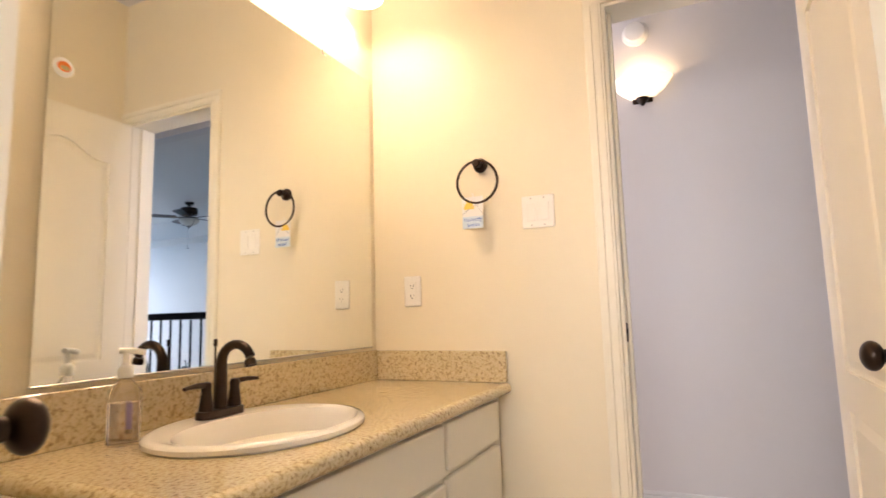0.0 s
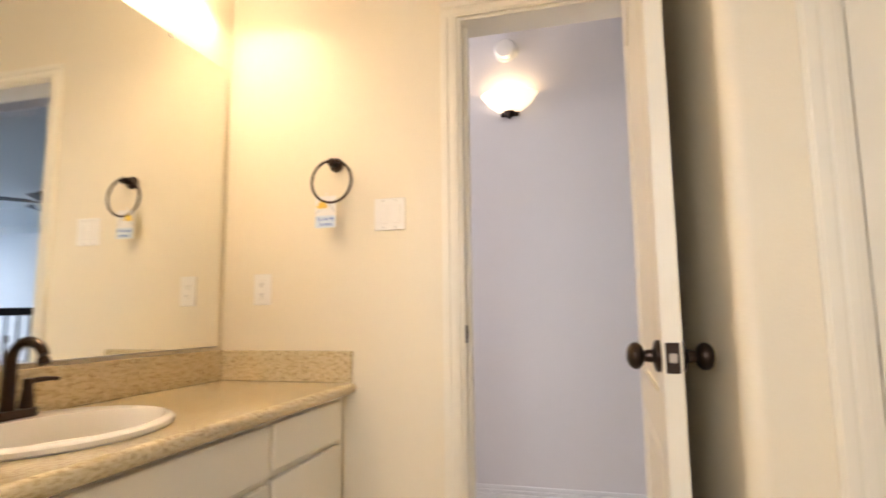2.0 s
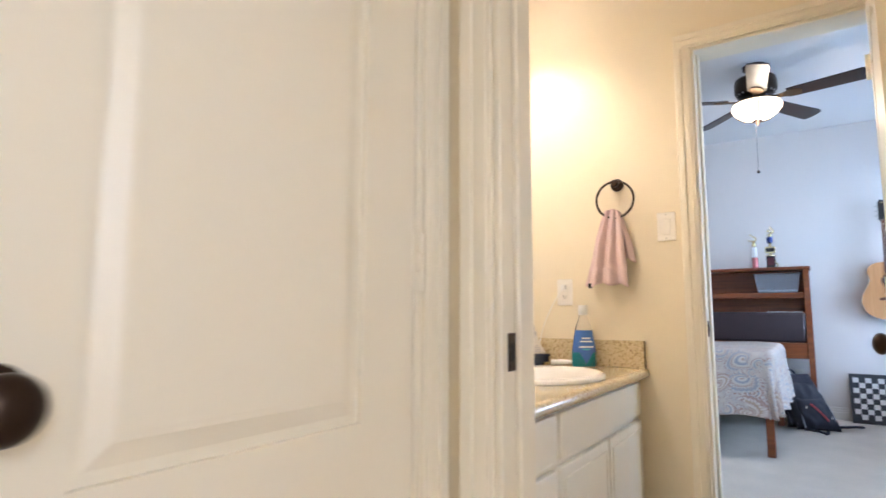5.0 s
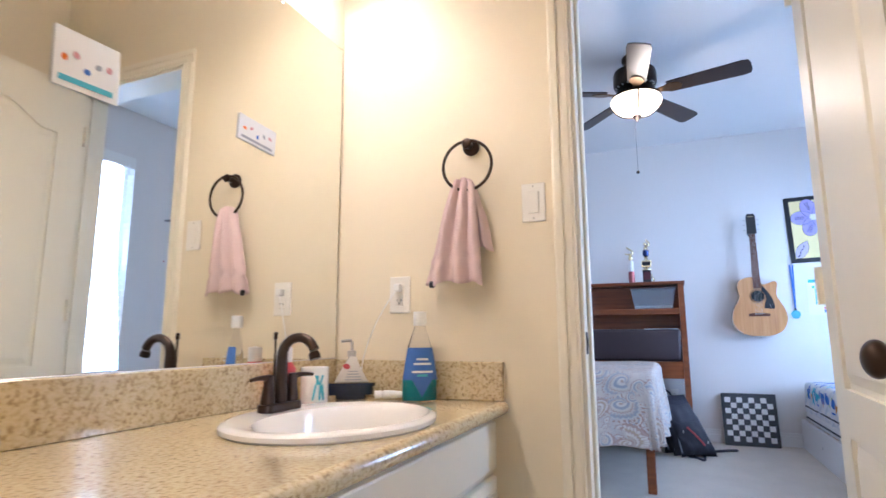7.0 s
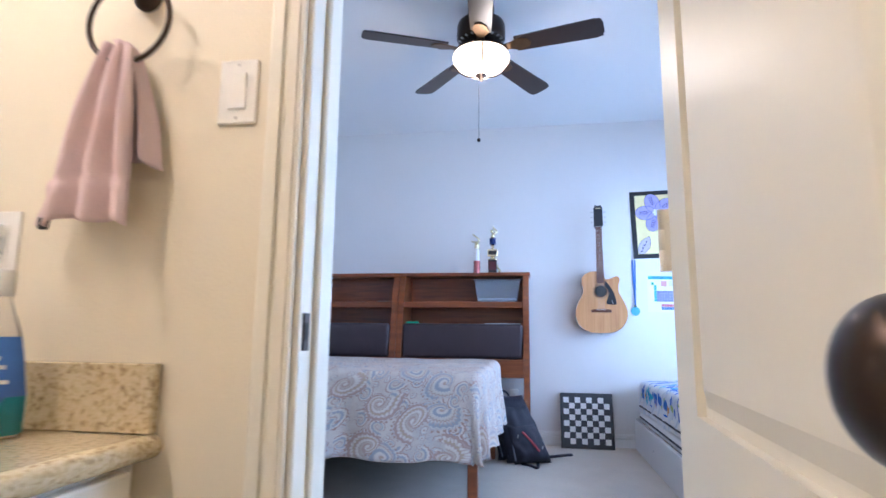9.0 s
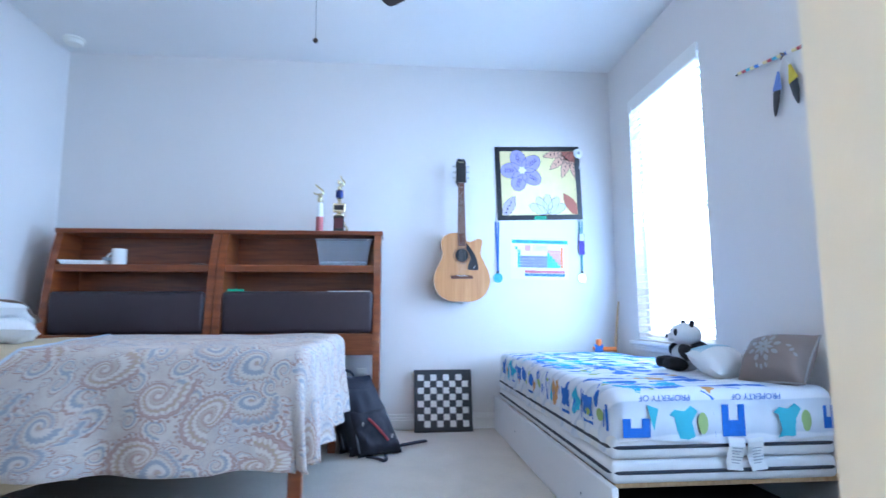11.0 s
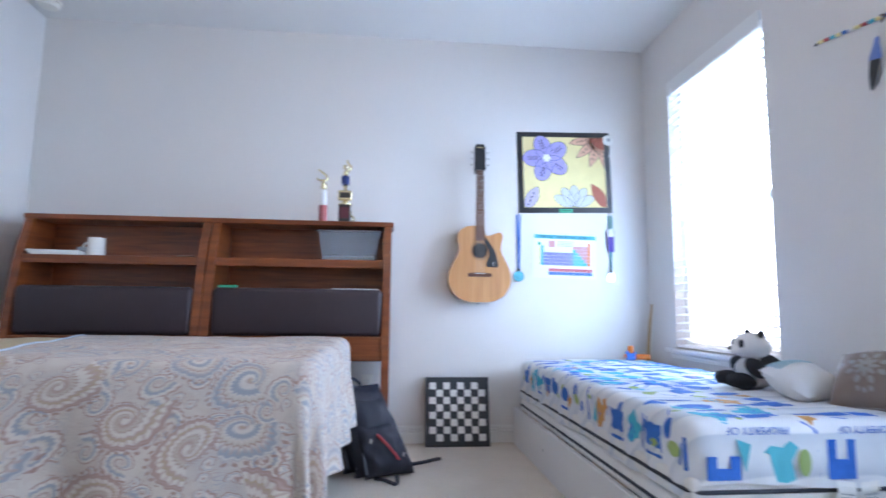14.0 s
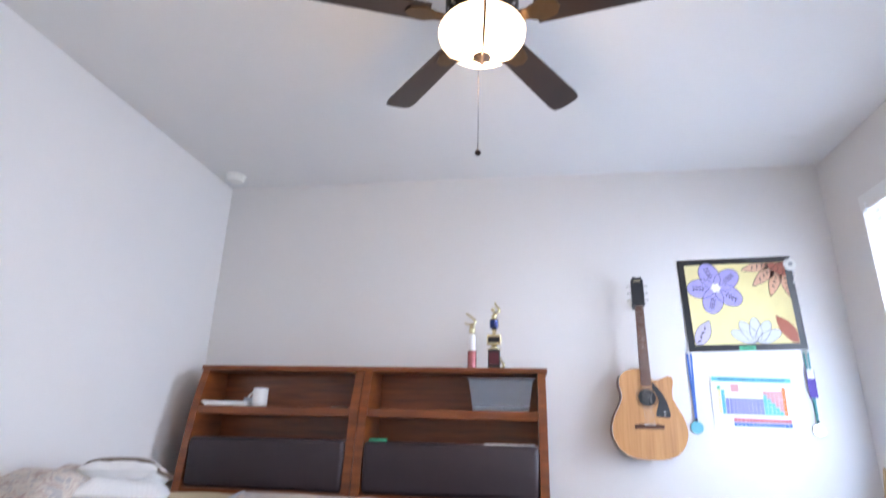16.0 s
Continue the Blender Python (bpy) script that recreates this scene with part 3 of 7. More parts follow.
def faucet(name, m):
    """A two-handle arched faucet, spout towards +x."""
    t = thing(name, "oil-rubbed bronze two-handle arched basin faucet", "faucet", m=m)
    out = [(0.026 * math.cos(a), 0.055 * (1 if math.sin(a) > 0 else -1) + 0.026 * math.sin(a)) for a in [2 * math.pi * i / 32 + 0.01 for i in range(32)]]
    part("base_plate", prism(out, 0, 0.022, bevel=0.006), BRONZE, t, smooth=True)

    def spout(u):
        a = math.pi * (1 - u * 1.06)
        if u < 0.3:
            return (0.0, 0, 0.02 + u / 0.3 * 0.13)
        v = (u - 0.3) / 0.7
        a = math.pi * (1 - v * 0.88)
        return (0.058 + 0.058 * math.cos(a), 0, 0.15 + 0.055 * math.sin(a))
    part("spout", tube(arc(spout, 22), 0.0155, 14, taper=lambda u: 1.25 - 0.35 * min(1, u * 2)), BRONZE, t, smooth=True)
    part("spout_tip", lathe([(0, 0), (0.0165, 0), (0.0165, 0.012), (0.014, 0.02), (0, 0.02)], 16, Matrix.Translation((0.116, 0, 0.145)) @ pose(0, 0, 0, 0, -20)), BRONZE, t, smooth=True)
    part("lift_rod", tube([(-0.026, 0, 0.02), (-0.026, 0, 0.20)], 0.003, 8, lathe([(0, 0.198), (0.006, 0.2), (0.006, 0.22), (0, 0.222)], 12, Matrix.Translation((-0.026, 0, 0)))), BRONZE, t, smooth=True)
    for s in (-1, 1):
        h = part("handle", lathe([(0.021, 0.02), (0.019, 0.04), (0.014, 0.075), (0.015, 0.09), (0.012, 0.1), (0, 0.103)], 20, Matrix.Translation((0, s * 0.052, 0))), BRONZE, t, smooth=True)
        part("lever", tube(arc(lambda u: (0.0 + 0.01 * u, s * (0.052 + 0.085 * u), 0.092 + 0.012 * u - 0.012 * u * u), 8), 0.0085, 10, taper=lambda u: 1.1 - 0.5 * u), BRONZE, h, smooth=True)
    return t


def wall_mirror(name, m, length, z0, z1):
    t = thing(name, "large frameless wall mirror above the granite splash", "mirror", m=m)
    part("glass", bx(0.0, 0.006, -length, 0, z0, z1), MIRROR, t)
    part("bottom_channel", bx(0.0, 0.009, -length, 0, z0 - 0.005, z0 - 0.0005, 0.001, 1), STEEL, t, "thin metal channel")
    for y in (-0.25 * length, -0.75 * length):
        part("clip", bx(0.0062, 0.0085, y - 0.008, y + 0.008, z1 - 0.012, z1 + 0.004, 0.001, 1), clear("clear_clip", (1, 1, 1)), t)


def vanity_light(name, m, length, count, glow, hot):
    """A bar lamp above the mirror: x out of the wall, y along it."""
    t = thing(name, "bronze vanity bar light with glowing glass shades", "wall lamp", m=m)
    part("back_plate", bx(0.0, 0.022, -length / 2, length / 2, -0.045, 0.045, 0.006, 2), BRONZE, t)
    for i in range(count):
        y = -length / 2 + length * (i + 0.5) / count
        a = part("arm", tube(arc(lambda u: (0.02 + 0.085 * u, y, 0.03 * math.sin(math.pi * u)), 8), 0.008, 8), BRONZE, t, smooth=True)
        part("cap", lathe([(0, 0.03), (0.022, 0.03), (0.026, 0.0), (0.022, -0.012), (0, -0.012)], 20, Matrix.Translation((0.115, y, 0.0))), BRONZE, t, smooth=True)
        part("shade", lathe([(0.026, -0.012), (0.038, -0.03), (0.058, -0.075), (0.075, -0.115), (0.072, -0.115), (0.055, -0.072), (0.03, -0.02), (0, -0.018)], 28, Matrix.Translation((0.115, y, 0.0))), glow, t, "glowing frosted bell shade", True)
        part("bulb", ball(0.028, Matrix.Translation((0.115, y, -0.075))), hot, t, "lit bulb", True)


M1 = pose(0.37, 2.65, 0)
L1 = 1.33
vanity("vanity_cabinet", "cream painted vanity cabinet under a granite top", M1, L1, [
    ("drawer_front", -0.065, -0.475, 0.575, 0.70, 0), ("drawer_front", -0.065, -0.475, 0.33, 0.555, 0), ("drawer_front", -0.065, -0.475, 0.11, 0.315, 0),
    ("false_drawer", -0.495, -1.29, 0.565, 0.70, 0), ("cabinet_door", -0.495, -0.885, 0.11, 0.548, 1), ("cabinet_door", -0.897, -1.29, 0.11, 0.548, 1)], 0.525)
counter("countertop", M1, L1, -0.905, "speckled beige granite countertop with backsplash", 0.552, 0.272)
basin("sink", M1 @ pose(0.272, -0.905, 0.752), 0.03)
faucet("faucet", M1 @ pose(0.112, -0.875, 0.769) @ Matrix.Scale(0.82, 4))
wall_mirror("wall_mirror", pose(0.372, 2.61, 0), 1.20, 0.88, 1.95)
vanity_light("vanity_light", pose(0.37, 1.98, 2.29), 1.14, 4, LAMP, BULB)
M2 = pose(4.40, 2.512, 0, 0, 0, -90)
L2 = 1.36
vanity("vanity_cabinet", "cream painted vanity cabinet in the second washroom", pose(4.40, 2.512, 0, 0, 0, -90), L2, [
    ("false_drawer", -0.03, -0.865, 0.575, 0.70, 0), ("cabinet_door", -0.03, -0.44, 0.11, 0.555, 1), ("cabinet_door", -0.455, -0.865, 0.11, 0.555, 1),
    ("drawer_front", -0.895, -1.33, 0.575, 0.70, 0), ("drawer_front", -0.895, -1.33, 0.33, 0.555, 0), ("drawer_front", -0.895, -1.33, 0.11, 0.315, 0)], 0.556)
counter("countertop", M2, L2, -0.52, "speckled beige granite countertop beside the bedroom door", 0.585, 0.35)
basin("sink", M2 @ pose(0.35, -0.525, 0.752), 0.03)
faucet("faucet", M2 @ pose(0.185, -0.50, 0.769) @ Matrix.Scale(0.80, 4))
wall_mirror("wall_mirror", pose(4.385, 2.510, 0, 0, 0, -90), 1.33, 0.868, 1.94)
vanity_light("vanity_light", pose(3.70, 2.512, 2.29, 0, 0, -90), 1.14, 4, LAMP_2, BULB_2)

# ---- hall ----
t = thing("wall_sconce", "glowing half-bowl wall sconce with dark finial", "wall lamp", m=pose(1.345, 3.76, 2.10))
prof = [(0.02, -0.012), (0.06, 0.0), (0.11, 0.035), (0.14, 0.075), (0.155, 0.095), (0.152, 0.097), (0.135, 0.078), (0.10, 0.04), (0.05, 0.008), (0.02, 0.0)]
bm = bmesh.new()
half = [[bm.verts.new((r * math.cos(a), -r * math.sin(a) * 0.8, z)) for a in [math.pi * i / 20 for i in range(21)]] for r, z in prof]
for a, b in zip(half, half[1:]):
    for i in range(20):
        bm.faces.new((a[i], a[i + 1], b[i + 1], b[i]))
part("shade", bm, SCONCE, t, "glowing alabaster half bowl", True)
part("finial", lathe([(0, -0.05), (0.008, -0.045), (0.014, -0.035), (0.03, -0.02), (0.035, -0.008), (0, -0.002)], 20, Matrix.Translation((0, -0.02, 0))), BRONZE, t, "dark bronze finial", True)
part("back_plate", bx(-0.05, 0.05, -0.012, -0.001, -0.03, 0.08, 0.004, 2), BRONZE, t)


def detector(name, m, label):
    t = thing(name, label, "smoke detector", m=m)
    part("base", lathe([(0, 0), (0.068, 0), (0.068, -0.012), (0.064, -0.015), (0, -0.015)], 32), PLATE, t, smooth=True)
    part("cover", lathe([(0.058, -0.0152), (0.058, -0.03), (0.05, -0.04), (0.02, -0.044), (0, -0.044)], 32), PLATE, t, smooth=True)


detector("smoke_detector", pose(1.33, 3.76, 2.46, -90), "round white alarm on the hall wall")
detector("smoke_detector", pose(8.07, 3.50, CEIL), "round white smoke detector on the ceiling")
# iron railing seen in the mirror
IRON = material("black_iron", (0.012, 0.012, 0.014), 0.45, 0.6)
t = thing("railing", "black iron stair railing with scrolled balusters", "railing")
part("handrail", bx(2.16, 7.2, 3.80, 3.86, 1.01, 1.065, 0.012, 3), IRON, t)
part("bottom_rail", bx(2.16, 7.2, 3.815, 3.845, 0.08, 0.10, 0.003, 1), IRON, t)
scroll = tube(arc(lambda u: (0.035 * math.cos(3.5 * math.pi * u) * (1 - 0.55 * u), 0, 0.62 + 0.035 * math.sin(3.5 * math.pi * u) * (1 - 0.55 * u)), 22), 0.005, 6)
tube(arc(lambda u: (-0.035 * math.cos(3.5 * math.pi * u) * (1 - 0.55 * u), 0, 0.50 - 0.035 * math.sin(3.5 * math.pi * u) * (1 - 0.55 * u)), 22), 0.005, 6, scroll)
tube(arc(lambda u: (0.03 * math.sin(2 * math.pi * u), 0, 0.42 + 0.28 * u), 16), 0.005, 6, scroll)
first = None
bar = None
for i in range(44):
    x = 2.25 + 0.112 * i
    if bar is None:
        bar = part("baluster", box(bmesh.new(), -0.006, 0.006, -0.006, 0.006, 0.10, 1.01), IRON, t)
        bar.location = (x, 3.83, 0)
    else:
        o = new("baluster", bar.data)
        o.parent, o.location = t, (x, 3.83, 0)
    if i % 2:
        if first is None:
            first = part("scroll", scroll, IRON, t, smooth=True)
            first.location = (x + 0.056, 3.83, 0)
        else:
            o = new("scroll", first.data)
            o.parent, o.location = t, (x + 0.056, 3.83, 0)


def ceiling_fan(name, label, m, lit, turn):
    """A five-blade fan close to the ceiling; z = 0 at the ceiling."""
    t = thing(name, label, "ceiling fan", m=m)
    part("canopy", lathe([(0, 0), (0.075, 0), (0.075, -0.025), (0.05, -0.045), (0.025, -0.05), (0.025, -0.08), (0, -0.08)], 32), BRONZE, t, smooth=True)
    part("motor", lathe([(0.02, -0.075), (0.09, -0.085), (0.128, -0.10), (0.135, -0.12), (0.135, -0.19), (0.125, -0.21), (0.10, -0.222), (0.03, -0.235), (0, -0.235)], 40), BRONZE, t, "dark bronze motor housing", True)
    for i in range(20):
        a = 2 * math.pi * i / 20
        o = box(bmesh.new(), 0.098, 0.128, -0.006, 0.006, -0.216, -0.208, 0.002, 1)
        bmesh.ops.transform(o, matrix=Matrix.Rotation(a, 4, "Z"), verts=o.verts)
        part("vent_slot", o, STEEL, t)
    for i in range(5):
        r = pose(0, 0, -0.255, 0, 0, turn + 72 * i)
        out = [(0.20, -0.055), (0.62, -0.068), (0.655, -0.06), (0.665, -0.03), (0.665, 0.03), (0.655, 0.06), (0.62, 0.068), (0.20, 0.055)]
        b = part("blade", prism(out, -0.004, 0.004, r @ pose(0, 0, 0, -12)), BLADE, t, "dark walnut fan blade")
        bm = prism([(0.11, -0.02), (0.17, -0.022), (0.22, -0.045), (0.27, -0.03), (0.285, 0), (0.27, 0.03), (0.22, 0.045), (0.17, 0.022), (0.11, 0.02)], -0.011, -0.0045, r @ pose(0, 0, 0, -12), bevel=0.002)
        part("blade_iron", bm, BRASSY, b, "ornate bronze blade bracket")
    part("light_collar", lathe([(0.03, -0.235), (0.06, -0.245), (0.13, -0.262), (0.15, -0.272), (0.15, -0.285), (0, -0.285)], 40), BRONZE, t, smooth=True)
    part("light_bowl", lathe([(0.150, -0.285), (0.158, -0.30), (0.155, -0.32), (0.13, -0.355), (0.09, -0.385), (0.04, -0.402), (0, -0.405)], 40), lit, t, "glowing ribbed glass bowl", True)
    part("finial", lathe([(0, -0.445), (0.006, -0.435), (0.012, -0.425), (0.03, -0.41), (0.034, -0.402), (0, -0.396)], 20), BRONZE, t, smooth=True)
    for i in range(3):
        ca, sa = math.cos(2.09 * i + 1.2), math.sin(2.09 * i + 1.2)
        strap = [(0.157, -0.278), (0.163, -0.300), (0.159, -0.322), (0.134, -0.358), (0.094, -0.388), (0.044, -0.406), (0.02, -0.41)]
        part("bowl_strap", tube([(q * ca, q * sa, z) for q, z in strap], 0.0045, 8), BRONZE, t, "slim bronze strap", True)
    c = part("pull_chain", tube([(0.03, 0.015, -0.42), (0.03, 0.015, -0.76)], 0.0011, 6), BRONZE, t)
    part("chain_pull", ball(0.011, Matrix.Translation((0.03, 0.015, -0.768))), BRONZE, c, smooth=True)
    return t


BRASSY = material("aged_bronze_bracket", (0.16, 0.10, 0.055), 0.35, 0.9, vary=0.3, scale=30)
ceiling_fan("ceiling_fan", "dark five-blade ceiling fan with a lit glass bowl", pose(6.43, 1.61, CEIL), BOWL, 185)
ceiling_fan("ceiling_fan", "dark ceiling fan in the loft", pose(6.9, 7.2, CEIL + 0.25), material("unlit_bowl", (0.8, 0.78, 0.7), 0.3), 20)
bulb("fan_bulb", (6.43, 1.61, 2.27), 10.5, (1.0, 0.84, 0.60), 0.06)
bulb("sconce_bulb", (1.345, 3.70, 2.175), 1.7, (1.0, 0.74, 0.42), 0.03)


# ---- windows ----
SLAT = material("white_blind_slat", (0.88, 0.87, 0.85), 0.45, vary=0.02, scale=6)
nt = SLAT.node_tree
tr, mx = nt.nodes.new("ShaderNodeBsdfTranslucent"), nt.nodes.new("ShaderNodeMixShader")
tr.inputs["Color"].default_value = (0.85, 0.87, 0.9, 1)
mx.inputs["Fac"].default_value = 0.6
nt.links.new(nt.nodes["Principled BSDF"].outputs[0], mx.inputs[1])
nt.links.new(tr.outputs[0], mx.inputs[2])
nt.links.new(mx.outputs[0], nt.nodes["Material Output"].inputs["Surface"])


def window(name, x0, x1, label):
    t = thing(name, label, "window", kind="structure")
    y = -0.49
    f = 0.04
    part("frame", box(box(box(box(bmesh.new(), x0, x0 + f, y, y + 0.03, WZ0, WZ1), x1 - f, x1, y, y + 0.03, WZ0, WZ1), x0 + f, x1 - f, y, y + 0.03, WZ0, WZ0 + f), x0 + f, x1 - f, y, y + 0.03, WZ1 - f, WZ1), TRIM_W, t)
    zm = 1.46
    part("meeting_rail", bx(x0 + f, x1 - f, y, y + 0.035, zm - 0.022, zm + 0.022, 0.003, 1), TRIM_W, t)
    for lo, hi in ((WZ0 + f, zm - 0.022), (zm + 0.022, WZ1 - f)):
        g = part("pane", bx(x0 + f, x1 - f, y + 0.012, y + 0.016, lo, hi), GLASS, t)
        g.visible_shadow = False
    bm = bx(x0 - 0.07, x1 + 0.07, -0.392, -0.35, WZ0 - 0.026, WZ0, 0.007, 3)
    box(bm, x0, x1, -0.455, -0.392, WZ0 - 0.02, WZ0)
    part("window_sill", bm, TRIM_W, t)
    bm = bx(x0 - 0.045, x1 + 0.045, -0.3928, -0.378, WZ0 - 0.062, WZ0 - 0.027, 0.004, 2)
    box(bm, x0 - 0.04, x1 + 0.04, -0.3928, -0.371, WZ0 - 0.045, WZ0 - 0.034, 0.003, 1)
    part("apron", bm, TRIM_W, t)
    return t


window("window_1", *W1, "white sash window behind lowered slat blinds")
window("window_2", *W2, "bright white sash window with slat blinds")


def blind(name, x0, x1, tilt):
    t = thing(name, "white slatted blind lowered over a bright window", "window blind")
    part("head_rail", bx(x0 + 0.005, x1 - 0.005, -0.43, -0.388, WZ1 - 0.055, WZ1 - 0.002, 0.004, 2), SLAT, t)
    part("valance", bx(x0 + 0.003, x1 - 0.003, -0.387, -0.380, WZ1 - 0.092, WZ1 - 0.002, 0.003, 2), TRIM_W, t, "white blind valance")
    n = 33
    step = (WZ1 - 0.07 - WZ0 - 0.03) / n
    s0 = None
    for i in range(n):
        z = WZ1 - 0.09 - step * i
        if s0 is None:
            bm = prism([(x0 + 0.012, -0.024), (x1 - 0.012, -0.024), (x1 - 0.012, 0.024), (x0 + 0.012, 0.024)], -0.0013, 0.0013)
            bmesh.ops.transform(bm, matrix=pose(0, 0, 0, tilt), verts=bm.verts)
            s0 = part("slat", bm, SLAT, t)
            o = s0
        else:
            o = new("slat", s0.data)
            o.parent = t
        o.location = (0, -0.41, z)
    part("bottom_rail", bx(x0 + 0.01, x1 - 0.01, -0.435, -0.39, WZ0 + 0.008, WZ0 + 0.026, 0.005, 2), SLAT, t)
    for x in (x0 + 0.12, x1 - 0.12):
        part("ladder_cord", tube([(x, -0.384, WZ0 + 0.02), (x, -0.384, WZ1 - 0.05)], 0.0012, 5), SLAT, t)
    part("tilt_wand", tube([(x1 - 0.06, -0.378, WZ1 - 0.06), (x1 - 0.065, -0.376, WZ1 - 0.75)], 0.004, 6), SLAT, t)


blind("window_blind", *W1, -13)
blind("window_blind", *W2, -11)
bm = bx(-120, 240, -56.0, -55.8, -3.2, 110)
tagged(done("backdrop", bm, glowing("hazy_bright_distance", (0.86, 0.94, 1.0), 8.0)), "bright hazy distance outside the windows", "backdrop", kind="structure")

# ---- large bed with bookcase headboard ----
HX, HB = 7.92, 8.20
H0, H1, HM = 1.376, 3.455, 2.425
HTOP, SHELF_Z, LEDGE_Z = 1.405, 1.165, 0.985


def headboard():
    t = thing("bookcase_headboard", "reddish-brown wooden bookcase headboard with dark leather panels", "headboard")

    def front(z):
        """Front face bows forward towards the bottom."""
        return HX - 0.17 * (1 - (z - FLOOR_B) / 1.34) + 0.05 * max(0.0, (z - 1.0) / 0.37) ** 2

    def post(y0, y1, z0):
        n = 10
        zs = [z0 + (1.375 - z0) * i / n for i in range(n + 1)]
        out = [(front(z), z) for z in zs] + [(HB, 1.375), (HB, z0)]
        return prism(out, y0, y1, Matrix(((1, 0, 0, 0), (0, 0, 1, 0), (0, 1, 0, 0), (0, 0, 0, 1))))
    part("side_post", post(H0, H0 + 0.045, FLOOR_B), WOOD, t)
    part("side_post", post(H1 - 0.045, H1, FLOOR_B), WOOD, t)
    part("middle_post", post(HM - 0.05, HM - 0.002, FLOOR_B), WOOD, t)
    part("middle_post", post(HM + 0.002, HM + 0.05, FLOOR_B), WOOD, t)
    part("top_board", bx(HX + 0.05, HB + 0.005, H0 - 0.012, H1 + 0.012, 1.375, HTOP, 0.006, 2), WOOD_H, t)
    for a, b in ((H0 + 0.045, HM - 0.05), (HM + 0.05, H1 - 0.045)):
        part("back_board", bx(HB - 0.012, HB, a, b, 0.6, 1.375), WOOD_H, t)
        part("shelf", bx(front(1.15) + 0.02, HB - 0.012, a, b, 1.14, SHELF_Z, 0.004, 2), WOOD_H, t)
        part("shelf_lip", bx(front(1.15) + 0.005, front(1.15) + 0.0195, a, b, 1.118, SHELF_Z, 0.004, 2), WOOD_H, t)
        part("lower_shelf", bx(front(0.98) + 0.03, HB - 0.012, a, b, 0.965, LEDGE_Z, 0.003, 1), WOOD_H, t)
        part("lower_rail", bx(front(0.66) + 0.01, front(0.66) + 0.04, a, b, 0.585, 0.722, 0.004, 2), WOOD_H, t)
        bm = bx(-0.03, 0.03, a + 0.004, b - 0.004, 0.724, 0.992, 0.028, 5)
        bmesh.ops.transform(bm, matrix=Matrix.Translation((front(0.86) + 0.02, 0, 0)), verts=bm.verts)
        part("leather_panel", bm, LEATHER, t, "padded dark brown leather panel", True)
    return t


headboard()
BX0, BX1, BYA, BYB, BTOP = 6.36, 7.74, 1.62, 3.56, 0.70
t = thing("bed", "wooden bed with dark side rail under a mattress", "bed")
for x, y in ((BX0 + 0.05, BYA + 0.03), (BX1 - 0.06, BYA + 0.03), (BX0 + 0.05, BYB - 0.06), (BX1 - 0.06, BYB - 0.06)):
    part("leg", bx(x - 0.025, x + 0.025, y - 0.025, y + 0.025, FLOOR_B, 0.36, 0.006, 2), WOOD, t)
part("box_base", bx(BX0 + 0.02, BX1, BYA, BYB, 0.30, 0.42, 0.02, 3), DARK, t, "dark fabric bed base")
part("mattress", bx(BX0, BX1 , BYA, BYB, 0.42, BTOP - 0.012, 0.05, 4), material("white_mattress_cloth", (0.72, 0.70, 0.66), 0.8, bump=0.3), t, smooth=True)


